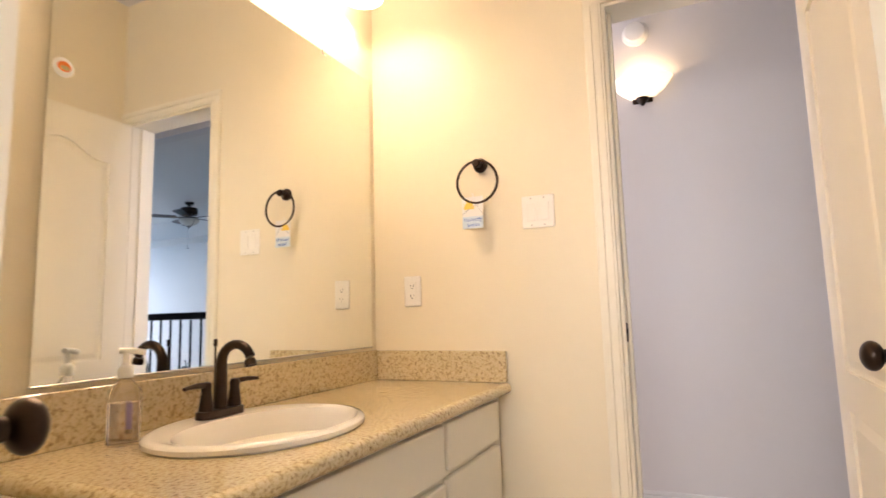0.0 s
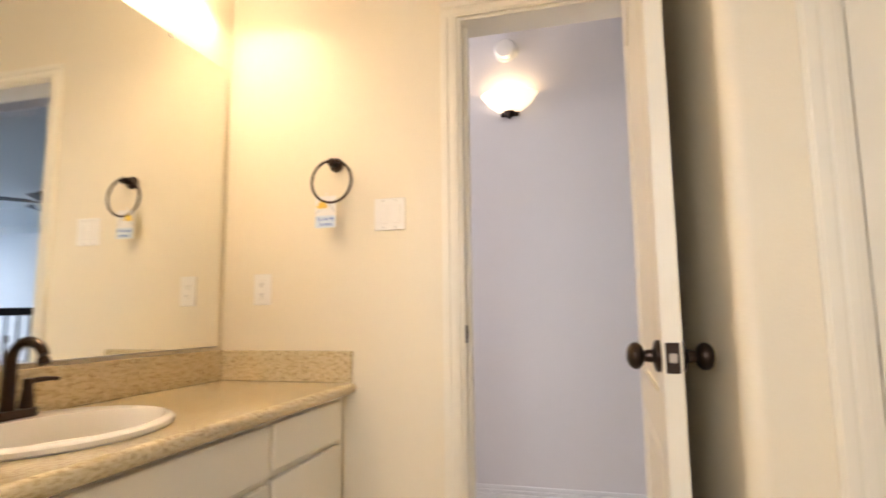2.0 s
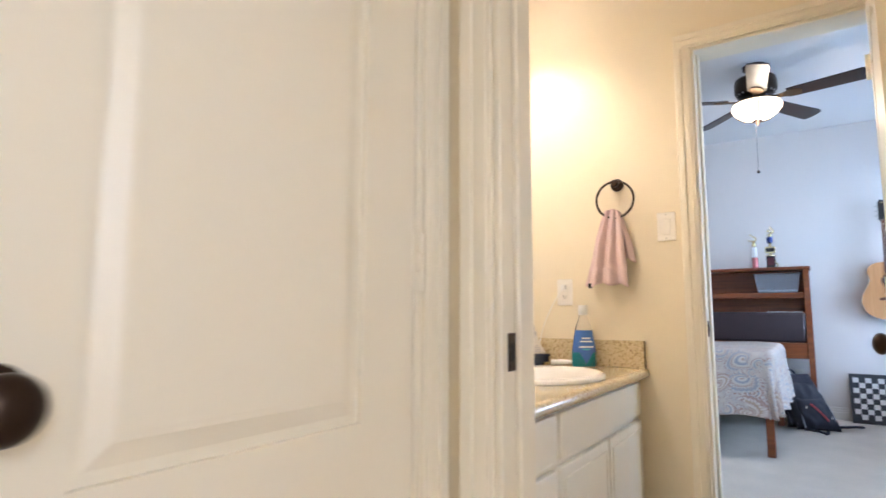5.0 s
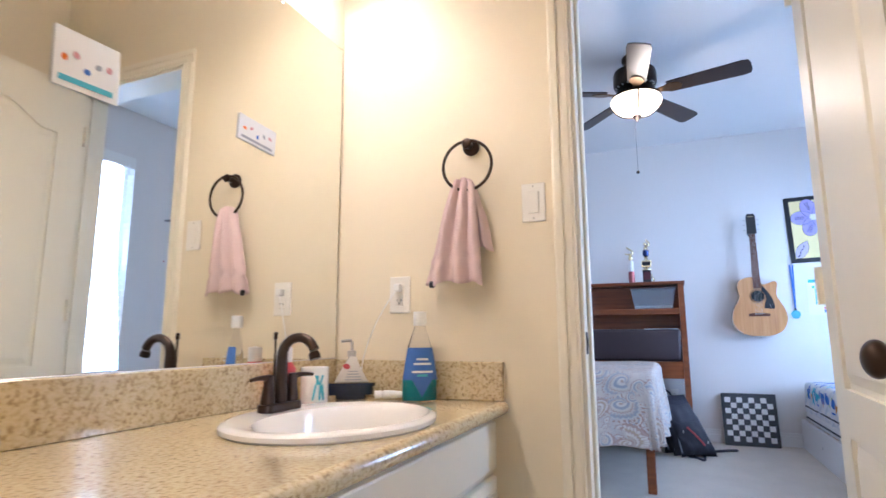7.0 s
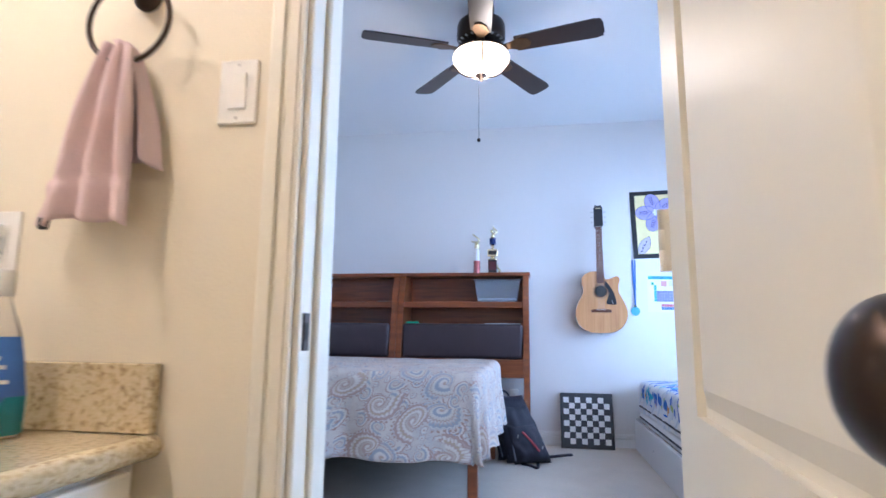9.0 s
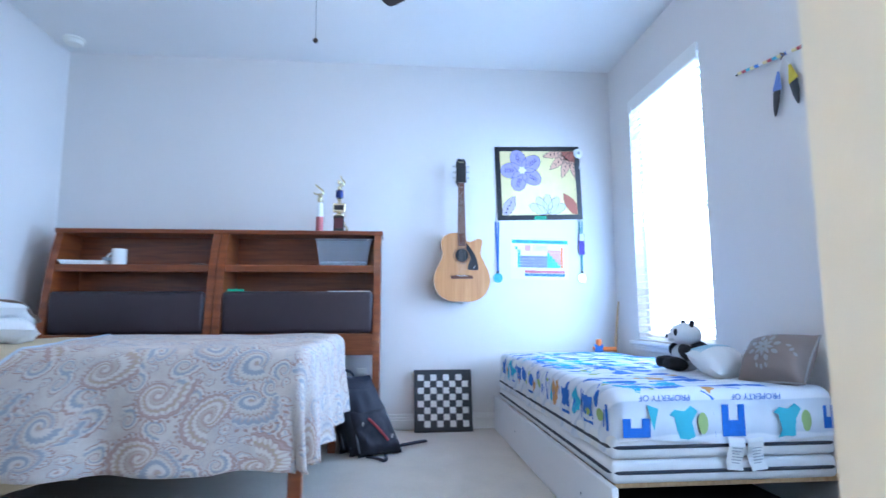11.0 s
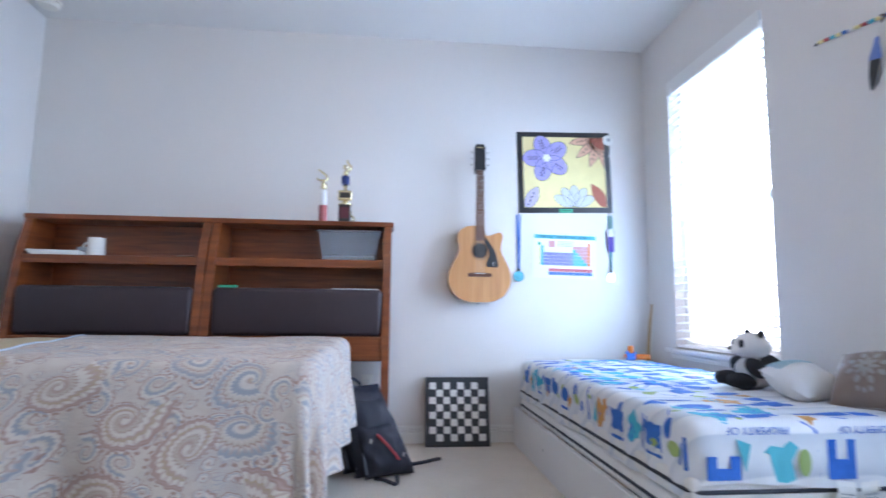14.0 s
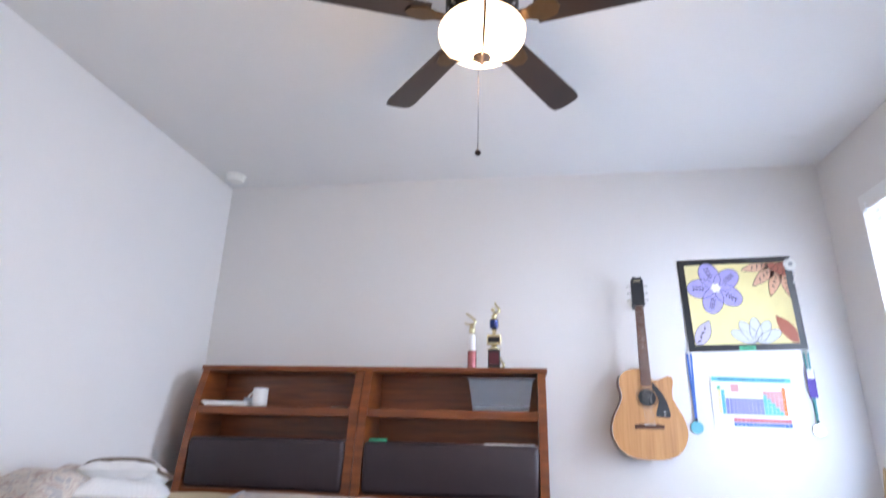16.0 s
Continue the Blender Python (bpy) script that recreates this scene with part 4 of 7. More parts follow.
def paisley():
    """Printed cotton: curled drops with nested borders, small rosettes between them, over a cream ground with fine lines."""
    m = bpy.data.materials.new("paisley_quilt_cotton")
    m.use_nodes = True
    nt = m.node_tree
    b = nt.nodes["Principled BSDF"]
    b.inputs["Roughness"].default_value = 0.9
    finer = nt.nodes.new("ShaderNodeMapping")
    finer.inputs["Scale"].default_value = (1.55, 1.55, 1.55)
    nt.links.new(nt.nodes.new("ShaderNodeTexCoord").outputs["UV"], finer.inputs["Vector"])
    uv = finer.outputs["Vector"]

    def maths(op, a, b=None, c=None):
        n = nt.nodes.new("ShaderNodeMath")
        n.operation = op
        for k, v in enumerate((a, b, c)):
            if isinstance(v, (int, float)):
                n.inputs[k].default_value = v
            elif v is not None:
                nt.links.new(v, n.inputs[k])
        return n.outputs[0]

    def noise_at(scale, detail, distortion, link):
        n = nt.nodes.new("ShaderNodeTexNoise")
        n.inputs["Scale"].default_value, n.inputs["Detail"].default_value, n.inputs["Distortion"].default_value = scale, detail, distortion
        nt.links.new(link, n.inputs["Vector"])
        return n

    def between(v, lo, hi):
        n = nt.nodes.new("ShaderNodeMapRange")
        n.inputs["From Min"].default_value, n.inputs["From Max"].default_value = lo, hi
        nt.links.new(v, n.inputs["Value"])
        return n.outputs["Result"]

    def colours(fac, stops):
        n = nt.nodes.new("ShaderNodeValToRGB")
        els = n.color_ramp.elements
        while len(els) < len(stops):
            els.new(0.5)
        for e, (p, c) in zip(els, stops):
            e.position, e.color = p, (*c, 1)
        nt.links.new(fac, n.inputs["Fac"])
        return n.outputs["Color"]

    def blend(fac, a, c):
        n = nt.nodes.new("ShaderNodeMix")
        n.data_type = "RGBA"
        for key, v in (("Factor", fac), ("A", a), ("B", c)):
            if isinstance(v, (int, float)):
                n.inputs[key].default_value = v
            elif isinstance(v, tuple):
                n.inputs[key].default_value = (*v, 1)
            else:
                nt.links.new(v, n.inputs[key])
        return n.outputs["Result"]

    warp = noise_at(3.5, 1.0, 0.0, uv)
    bent = nt.nodes.new("ShaderNodeMix")
    bent.data_type, bent.blend_type = "RGBA", "LINEAR_LIGHT"
    bent.inputs["Factor"].default_value = 0.07
    nt.links.new(uv, bent.inputs["A"])
    nt.links.new(warp.outputs["Color"], bent.inputs["B"])
    bent = bent.outputs["Result"]

    def drops(scale, size, grow, lobes, ruffle):
        """Nearest drop: its distance in sizes (1 at the border), the turn round it, and a random number for each."""
        vor = nt.nodes.new("ShaderNodeTexVoronoi")
        vor.voronoi_dimensions = "2D"
        vor.inputs["Scale"].default_value, vor.inputs["Randomness"].default_value = scale, 0.75
        nt.links.new(bent, vor.inputs["Vector"])
        off = nt.nodes.new("ShaderNodeVectorMath")
        off.operation = "SUBTRACT"
        nt.links.new(bent, off.inputs[0])
        nt.links.new(vor.outputs["Position"], off.inputs[1])
        xyz, rgb = nt.nodes.new("ShaderNodeSeparateXYZ"), nt.nodes.new("ShaderNodeSeparateColor")
        nt.links.new(off.outputs[0], xyz.inputs[0])
        nt.links.new(vor.outputs["Color"], rgb.inputs["Color"])
        x, y, some = xyz.outputs[0], xyz.outputs[1], rgb.outputs[0]
        turn = maths("FRACT", maths("ADD", maths("MULTIPLY", maths("ARCTAN2", y, x), 0.15915), maths("MULTIPLY", some, 3.0)))
        far = maths("SQRT", maths("ADD", maths("MULTIPLY", x, x), maths("MULTIPLY", y, y)))
        edge = maths("MULTIPLY_ADD", turn, grow * size, (1 - grow) * size)
        f = maths("DIVIDE", far, edge)
        return maths("ADD", f, maths("MULTIPLY", maths("SINE", maths("MULTIPLY", turn, 6.2832 * lobes)), ruffle)), turn, rgb.outputs[1]

    CREAM_C, SAND, ROSE, RUST, BLUE, GOLD_C = (0.70, 0.64, 0.57), (0.57, 0.50, 0.41), (0.49, 0.34, 0.29), (0.36, 0.20, 0.16), (0.31, 0.34, 0.40), (0.46, 0.34, 0.20)
    # ground: blotches of sand, blue and rose with fine curling lines
    tone = colours(noise_at(3.2, 2.0, 1.0, uv).outputs["Fac"], [(0.30, (0.50, 0.49, 0.48)), (0.45, (0.60, 0.52, 0.45)), (0.58, (0.65, 0.58, 0.51)), (0.72, (0.54, 0.42, 0.36))])
    curl = maths("SINE", maths("MULTIPLY", noise_at(4.6, 0.0, 3.4, uv).outputs["Fac"], 130.0))
    tint = colours(noise_at(7.0, 1.0, 0.5, uv).outputs["Fac"], [(0.42, BLUE), (0.5, ROSE), (0.58, CREAM_C)])
    base = blend(maths("MULTIPLY", between(curl, 0.55, 0.85), 0.75), tone, tint)
    # small rosettes
    f, turn, some = drops(13.0, 0.034, 0.5, 7, 0.07)
    small = colours(maths("MULTIPLY", f, 0.8), [(0.0, RUST), (0.16, ROSE), (0.26, CREAM_C), (0.44, CREAM_C), (0.50, BLUE), (0.62, CREAM_C), (0.70, RUST), (0.78, RUST)])
    base = blend(maths("MULTIPLY", between(f, 1.0, 0.94), between(some, 0.25, 0.27)), base, small)
    # middling drops
    f, turn, some = drops(6.2, 0.088, 0.7, 16, 0.035)
    mid = colours(maths("MULTIPLY", f, 0.8), [(0.0, ROSE), (0.12, CREAM_C), (0.22, RUST), (0.27, CREAM_C), (0.38, SAND), (0.42, BLUE), (0.52, BLUE), (0.56, CREAM_C), (0.66, CREAM_C), (0.70, ROSE), (0.77, RUST)])
    base = blend(maths("MULTIPLY", between(f, 1.0, 0.96), between(some, 0.2, 0.22)), base, mid)
    # large curled drops with nested borders, beaded between
    f, turn, some = drops(3.5, 0.165, 0.74, 22, 0.03)
    beads = maths("SINE", maths("MULTIPLY", turn, 6.2832 * 30))
    warm = colours(maths("MULTIPLY", f, 0.8), [(0.0, CREAM_C), (0.10, CREAM_C), (0.13, RUST), (0.17, ROSE), (0.27, SAND), (0.30, RUST), (0.33, CREAM_C), (0.42, CREAM_C), (0.45, ROSE), (0.54, GOLD_C), (0.57, CREAM_C), (0.66, CREAM_C), (0.69, RUST), (0.73, ROSE), (0.77, RUST)])
    cool = colours(maths("MULTIPLY", f, 0.8), [(0.0, GOLD_C), (0.08, ROSE), (0.12, CREAM_C), (0.22, CREAM_C), (0.25, BLUE), (0.36, BLUE), (0.39, CREAM_C), (0.49, SAND), (0.52, RUST), (0.55, CREAM_C), (0.64, BLUE), (0.72, BLUE), (0.76, CREAM_C), (0.79, BLUE)])
    drop = blend(between(some, 0.48, 0.52), warm, cool)
    ring = maths("MULTIPLY", between(f, 0.66, 0.70), between(f, 0.86, 0.82))
    drop = blend(maths("MULTIPLY", maths("MULTIPLY", ring, between(beads, 0.2, 0.6)), 0.7), drop, ROSE)
    base = blend(between(f, 1.0, 0.97), base, drop)
    base = blend(maths("MULTIPLY", maths("MULTIPLY", between(f, 1.03, 1.06), between(f, 1.16, 1.13)), between(beads, -0.1, 0.4)), base, RUST)
    base = blend(0.22, base, (0.46, 0.41, 0.37))
    nt.links.new(base, b.inputs["Base Color"])
    weave = noise_at(45.0, 3.0, 1.0, uv)
    bp = nt.nodes.new("ShaderNodeBump")
    bp.inputs["Strength"].default_value, bp.inputs["Distance"].default_value = 0.25, 0.003
    nt.links.new(weave.outputs["Fac"], bp.inputs["Height"])
    nt.links.new(bp.outputs["Normal"], b.inputs["Normal"])
    return m


def drape(name, label, mat, x_edge, y_edge, x_back, y_far, top, hem, over, seed, wave=0.03, lift=0.0, skew=0.0, binding=None):
    """A cloth on the bed that falls over the near side (x below x_edge) and the foot (y below y_edge)."""
    bm = bmesh.new()
    uvl = bm.loops.layers.uv.new("UVMap")
    nx, ny = 90, 110
    drop = top - hem
    xs = [x_edge - drop * 1.02 + (x_back - x_edge + drop * 1.02) * i / nx for i in range(nx + 1)]
    lo = y_edge - over
    ys = [lo + (y_far - lo) * j / ny for j in range(ny + 1)]
    g, tex = {}, {}
    for i, x in enumerate(xs):
        for j, y in enumerate(ys):
            slant = skew * (x - x_edge) if x > x_edge else 1.0 * (x_edge - x)
            y2 = y + slant * (j / ny) ** 2
            ex, ey = max(0.0, x_edge + 0.04 - x), max(0.0, y_edge + 0.04 - y)
            d = math.hypot(ex, ey)
            n = noise.noise(Vector((x * 3.1 + seed, y2 * 3.1, 0))) * 0.012 + noise.noise(Vector((x * 8 + seed, y2 * 8, 3))) * 0.004
            if d < 1e-6:
                p = Vector((x, y2, top + lift + n))
            else:
                r = 0.06
                ux, uy = ex / d, ey / d
                if d < r * math.pi / 2:
                    out, z = r * math.sin(d / r), top + lift - r * (1 - math.cos(d / r))
                else:
                    out, z = r, top + lift - r - (d - r * math.pi / 2)
                fall = max(0.0, min(1.0, (top - z) / drop))
                s = y2 * 1.0 - x * 1.0 if ex and ey else (y2 if ex else -x)
                f = (math.sin(s * 15 + seed + 2.0 * noise.noise(Vector((s * 2, seed, 1)))) * 0.5 + noise.noise(Vector((s * 5, seed + 4, z * 2))) * 0.9) * wave * fall ** 1.2
                out += f + 0.02 * fall
                zmin = hem + 0.03 * math.sin(s * 4 + seed) + 0.02 * math.sin(s * 11)
                z = max(z, zmin + 0.03 * (1 - fall))
                bx_, by_ = min(x, x_edge + 0.04) if not ex else x_edge + 0.04, y2 if not ey else y_edge + 0.04
                p = Vector(((x if not ex else bx_) - ux * out, by_ - uy * out, z + n * (1 - fall)))
            g[i, j], tex[i, j] = bm.verts.new(p), (x, y)
    for i in range(nx):
        for j in range(ny):
            f = bm.faces.new((g[i, j], g[i + 1, j], g[i + 1, j + 1], g[i, j + 1]))
            for lp, k in zip(f.loops, ((i, j), (i + 1, j), (i + 1, j + 1), (i, j + 1))):
                lp[uvl].uv = tex[k]
    edge = [g[i, ny].co.copy() for i in range(0, nx + 1, 2)]
    ob = done(name, bm, mat, True)
    so = ob.modifiers.new("thickness", "SOLIDIFY")
    so.thickness, so.offset = 0.008, -1
    if binding is not None:
        part("edge_binding", tube(edge, 0.007, 8), binding, ob, "pale blue edge binding", True)
    return tagged(ob, label, "blanket")


BLANKET = material("beige_fleece", (0.58, 0.46, 0.29), 0.95, vary=0.06, scale=5, bump=0.6, bump_scale=300)
SHEET_W = material("white_cotton", (0.78, 0.77, 0.75), 0.85, vary=0.03, bump=0.2)
drape("beige_blanket", "beige fleece blanket spread over the bed", BLANKET, BX0, BYA, BX1 - 0.01, 3.06, BTOP, 0.24, -0.75, 5, 0.008, 0.014, 0.25)
drape("paisley_bedspread", "cream paisley patterned bedspread draped over the bed", paisley(), BX0 - 0.025, BYA - 0.01, BX1 - 0.02, 2.60, BTOP, 0.285, 0.42, 2, 0.055, 0.026, 0.26, material("pale_blue_binding", (0.46, 0.52, 0.60), 0.8, vary=0.15, scale=40))
STRIPE = ramped("white_striped_cotton", [(0.42, (0.78, 0.77, 0.75)), (0.5, (0.66, 0.65, 0.64)), (0.58, (0.78, 0.77, 0.75))], 0.85, "rings", 9, 0, 0.0, bump=0.05)
BROWN_TRIM = material("brown_ribbon", (0.14, 0.09, 0.06), 0.7)
t = thing("pillow", "white ribbed cushion lying on the beige blanket", "pillow", group="pillows on the bed", m=pose(7.10, 3.19, BTOP + 0.07, 3, 4, 28))
part("cover", cushion(0.46, 0.34, 0.13, puff=3.0, crumple=0.02, seed=3), STRIPE, t, smooth=True)
t = thing("pillow", "white cushion with brown ribbon stacked on another", "pillow", group="pillows on the bed", m=pose(7.14, 3.22, BTOP + 0.145, 0, 10, 24))
part("cover", cushion(0.40, 0.31, 0.10, puff=3.0, crumple=0.02, seed=7), SHEET_W, t, smooth=True)
part("ribbon", tube(arc(lambda u: (-0.19 + 0.38 * u, -0.150 + 0.006 * math.sin(6 * u), 0.0), 14), 0.009, 8), BROWN_TRIM, t)
part("ribbon", tube(arc(lambda u: (-0.145, -0.145 + 0.29 * u, 0.048 * math.sqrt(max(0.0, (1 - 0.69 ** 3) * (1 - abs(2 * u - 1) ** 3))) + 0.004), 12), 0.008, 8), BROWN_TRIM, t)
t = thing("pillow", "paisley covered pillow at the bed head", "pillow", group="pillows on the bed", m=pose(6.95, 3.40, BTOP + 0.075, 0, 0, 4))
part("cover", cushion(0.66, 0.40, 0.20, puff=2.8, crumple=0.03, seed=11), ramped("paisley_pillow_cotton", [(0.35, (0.40, 0.30, 0.27)), (0.5, (0.60, 0.53, 0.45)), (0.65, (0.38, 0.36, 0.36))], 0.9, "noise", 14, 3, 2.5), t, smooth=True)


def on_east(y, z, off=0.0, turn=0.0, x=8.28):
    """Local x to the viewer's right, y up, z out of a wall that faces -x."""
    return Matrix(((0, 0, -1, x - off), (-1, 0, 0, y), (0, 1, 0, z), (0, 0, 0, 1))) @ pose(0, 0, 0, 0, 0, turn)


def on_south(x, z, off=0.0, turn=0.0, y=-0.393):
    return Matrix(((-1, 0, 0, x), (0, 0, 1, y + off), (0, 1, 0, z), (0, 0, 0, 1))) @ pose(0, 0, 0, 0, 0, turn)


def on_north(x, z, off=0.0, turn=0.0, y=2.65):
    return Matrix(((1, 0, 0, x), (0, 0, -1, y - off), (0, 1, 0, z), (0, 0, 0, 1))) @ pose(0, 0, 0, 0, 0, turn)


def ellipse(cx, cy, rx, ry, turn=0.0, n=24, point=0.0):
    """An oval, drawn to a point at its far end when point > 0."""
    out = []
    c, s = math.cos(radians(turn)), math.sin(radians(turn))
    for i in range(n):
        a = 2 * math.pi * i / n
        u, v = rx * math.cos(a), ry * math.sin(a) * (1 - point * max(0.0, math.cos(a)) ** 2)
        out.append((cx + u * c - v * s, cy + u * s + v * c))
    return out


def flat(name, outline, mat, parent, z=0.0, th=0.0006, label=""):
    return part(name, prism(outline, z, z + th), mat, parent, label)


def rect(x0, x1, y0, y1):
    return [(x0, y0), (x1, y0), (x1, y1), (x0, y1)]


def smooth_line(pts, n=6):
    """A soft curve through points in the plane."""
    out = []
    k = len(pts)
    for i in range(k - 1):
        p0, p1, p2, p3 = pts[max(0, i - 1)], pts[i], pts[i + 1], pts[min(k - 1, i + 2)]
        for j in range(n):
            u = j / n
            out.append(tuple(0.5 * (2 * b + (c - a) * u + (2 * a - 5 * b + 4 * c - d) * u * u + (3 * b - a - 3 * c + d) * u ** 3) for a, b, c, d in zip(p0, p1, p2, p3)))
    out.append(pts[-1])
    return out


INK = material("black_ink", (0.02, 0.02, 0.025), 0.7)
BLACK = material("black_plastic", (0.02, 0.02, 0.022), 0.35, vary=0.15)
WHITE_P = material("white_paper", (0.80, 0.79, 0.76), 0.8, vary=0.02)
GREY_INK = material("grey_ink", (0.35, 0.36, 0.38), 0.7)
BLUE_INK = material("blue_ink", (0.05, 0.16, 0.50), 0.6, vary=0.12)
TEAL_INK = material("teal_ink", (0.08, 0.45, 0.55), 0.6, vary=0.15)
RED_INK = material("red_ink", (0.45, 0.05, 0.06), 0.6, vary=0.1)
ORANGE = material("orange_plastic", (0.75, 0.18, 0.02), 0.4)
GREEN_INK = material("green_label", (0.04, 0.42, 0.22), 0.6)
YELLOW_P = material("yellow_wash", (0.80, 0.69, 0.34), 0.8, vary=0.12, scale=12)
PINK_INK = material("pink_ink", (0.62, 0.30, 0.30), 0.7)
GOLD = material("gold_plated", (0.74, 0.64, 0.40), 0.22, 1.0, vary=0.1, scale=30)

# ---- bathroom fittings ----


def switch_plate(m, gangs, label):
    t = thing("light_switch", label, "light switch", m=m)
    w = 0.0125 + 0.0228 * gangs
    part("plate", box(bmesh.new(), -w, w, -0.058, 0.058, 0, 0.006, 0.003, 2), PLATE, t)
    for i in range(gangs):
        x = (i - (gangs - 1) / 2) * 0.046
        r = part("rocker", box(bmesh.new(), x - 0.0165, x + 0.0165, -0.033, 0.033, 0.0055, 0.010, 0.002, 2, Matrix.Translation((0, 0, 0)) @ pose(0, 0, 0, 2.5)), PLATE, t)
        for s in (-1, 1):
            part("screw", lathe([(0, 0.0072), (0.003, 0.0068), (0.003, 0.006)], 10, Matrix.Translation((x, s * 0.048, 0))), STEEL, t)


def outlet(m, label):
    t = thing("wall_outlet", label, "outlet", m=m)
    part("plate", box(bmesh.new(), -0.036, 0.036, -0.058, 0.058, 0, 0.006, 0.003, 2), PLATE, t)
    part("face", box(bmesh.new(), -0.0165, 0.0165, -0.034, 0.034, 0.0055, 0.0085, 0.0015, 1), PLATE, t)
    for s in (-1, 1):
        bm = bmesh.new()
        for dx in (-0.0065, 0.0065):
            box(bm, dx - 0.001, dx + 0.001, s * 0.019 - 0.002, s * 0.019 + 0.005, 0.0085, 0.0089)
        lathe([(0, 0.0089), (0.0024, 0.0089), (0.0024, 0.0084)], 10, Matrix.Translation((0, s * 0.019 - 0.008, 0)), bm)
        part("socket", bm, DARK, t)
    return t


def towel_ring(m, label):
    t = thing("towel_ring", label, "towel ring", m=m)
    part("wall_mount", lathe([(0, 0), (0.027, 0), (0.027, 0.008), (0.022, 0.014), (0.012, 0.02), (0.012, 0.042), (0.016, 0.048), (0.012, 0.054), (0, 0.056)], 24), BRONZE, t, smooth=True)
    part("ring", tube(arc(lambda u: (0.078 * math.sin(2 * math.pi * u), -0.07 + 0.078 * math.cos(2 * math.pi * u), 0.045), 49)[:-1], 0.0048, 10, closed=True), BRONZE, t, smooth=True)


switch_plate(on_north(1.048, 1.345), 2, "white double rocker switch on the cream wall")
outlet(on_north(0.542, 1.086), "white wall outlet above the backsplash")
towel_ring(on_north(0.838, 1.54), "dark bronze towel ring with a paper tag")
t = thing("paper_tag", "white hand-drawn sunrise tag looped on the towel ring", "paper tag", m=on_north(0.818, 1.398, 0.046) @ Matrix.Diagonal((1.12, 1.5, 1, 1)))
part("card", box(bmesh.new(), -0.036, 0.036, -0.065, 0.012, -0.001, 0.001), WHITE_P, t)
part("card_loop", tube(arc(lambda u: (0, 0.012 + 0.01 * math.sin(math.pi * u), 0.001 - 0.012 * u), 6), 0.001, 5), WHITE_P, t)
sunp = [(0.018 * math.cos(math.pi * i / 12) - 0.012, -0.018 + 0.018 * math.sin(math.pi * i / 12)) for i in range(13)]
flat("drawn_sun", sunp, material("yellow_crayon", (0.85, 0.60, 0.10), 0.8), t, 0.0012)
for i in range(7):
    a = math.pi * (i + 0.5) / 7
    flat("sun_ray", [(-0.012 + 0.020 * math.cos(a + 0.06), -0.018 + 0.020 * math.sin(a + 0.06)), (-0.012 + 0.020 * math.cos(a - 0.06), -0.018 + 0.020 * math.sin(a - 0.06)), (-0.012 + 0.027 * math.cos(a), -0.018 + 0.027 * math.sin(a))], material("yellow_crayon_ray", (0.85, 0.60, 0.10), 0.8) if i == 0 else bpy.data.materials["yellow_crayon_ray"], t, 0.0012)
part("drawn_hill", tube([(-0.036, -0.03, 0.0013), (-0.008, -0.016, 0.0013), (0.014, -0.008, 0.0013), (0.034, -0.03, 0.0013)], 0.0008, 5), GREY_INK, t)
flat("blue_band", rect(-0.036, 0.036, -0.065, -0.036), material("pale_blue_wash", (0.62, 0.72, 0.80), 0.8), t, 0.0012)
writing("writing", "You Are My", 0.0125, BLUE_INK, t, Matrix.Translation((0, -0.044, 0.0022)))
writing("writing", "Sunshine", 0.0125, BLUE_INK, t, Matrix.Translation((0.002, -0.057, 0.0022)))

t = thing("round_sticker", "small round orange and white sticker on the mirror", "sticker", m=Matrix(((0, 0, 1, 0.3785), (1, 0, 0, 1.438), (0, 1, 0, 1.527), (0, 0, 0, 1))))
flat("disc", ellipse(0, 0, 0.021, 0.021), WHITE_P, t, 0)
flat("orange_print", ellipse(0.001, 0.002, 0.014, 0.011), ORANGE, t, 0.0008)
flat("yellow_print", ellipse(0.002, -0.001, 0.009, 0.005), GOLD, t, 0.0016)


def pump_bottle(name, label, m, body, pump, liquid=None):
    t = thing(name, label, "soap bottle", m=m)
    part("bottle", lathe([(0, 0.0), (0.030, 0.0), (0.033, 0.006), (0.033, 0.10), (0.030, 0.118), (0.017, 0.132), (0.013, 0.138), (0.013, 0.146), (0, 0.146)], 32, sy=0.72), body, t, smooth=True)
    if liquid:
        part("liquid", lathe([(0, 0.003), (0.030, 0.004), (0.030, 0.09), (0, 0.09)], 28, sy=0.70), liquid, t, "clear liquid", True)
    part("collar", lathe([(0.016, 0.142), (0.016, 0.16), (0.010, 0.168), (0.006, 0.17), (0.006, 0.195), (0, 0.195)], 20), pump, t, "white pump collar", True)
    part("pump_head", tube(arc(lambda u: (-0.014 + 0.052 * u, 0, 0.20 - 0.006 * u * u), 8), 0.0065, 10), pump, t, "white pump nozzle", True)
    return t


CLEAR_P = clear("clear_plastic", (0.93, 0.93, 0.95), 0.08, 1.2)
WHITE_PL = material("white_plastic", (0.82, 0.82, 0.80), 0.3, vary=0.02)
b = pump_bottle("soap_bottle", "half-full clear hand soap bottle with white pump", pose(0.475, 1.535, 0.753, 0, 0, 60) @ Matrix.Scale(0.93, 4), CLEAR_P, WHITE_PL, clear("soap_liquid", (0.90, 0.88, 0.95), 0.02, 1.15))
part("label", box(bmesh.new(), 0.004, 0.012, 0.0237, 0.0243, 0.03, 0.085), material("lilac_label", (0.55, 0.45, 0.66), 0.5), b, "lilac label strip")
part("yellow_mark", box(bmesh.new(), 0.004, 0.012, 0.0237, 0.0243, 0.020, 0.027), GOLD, b)

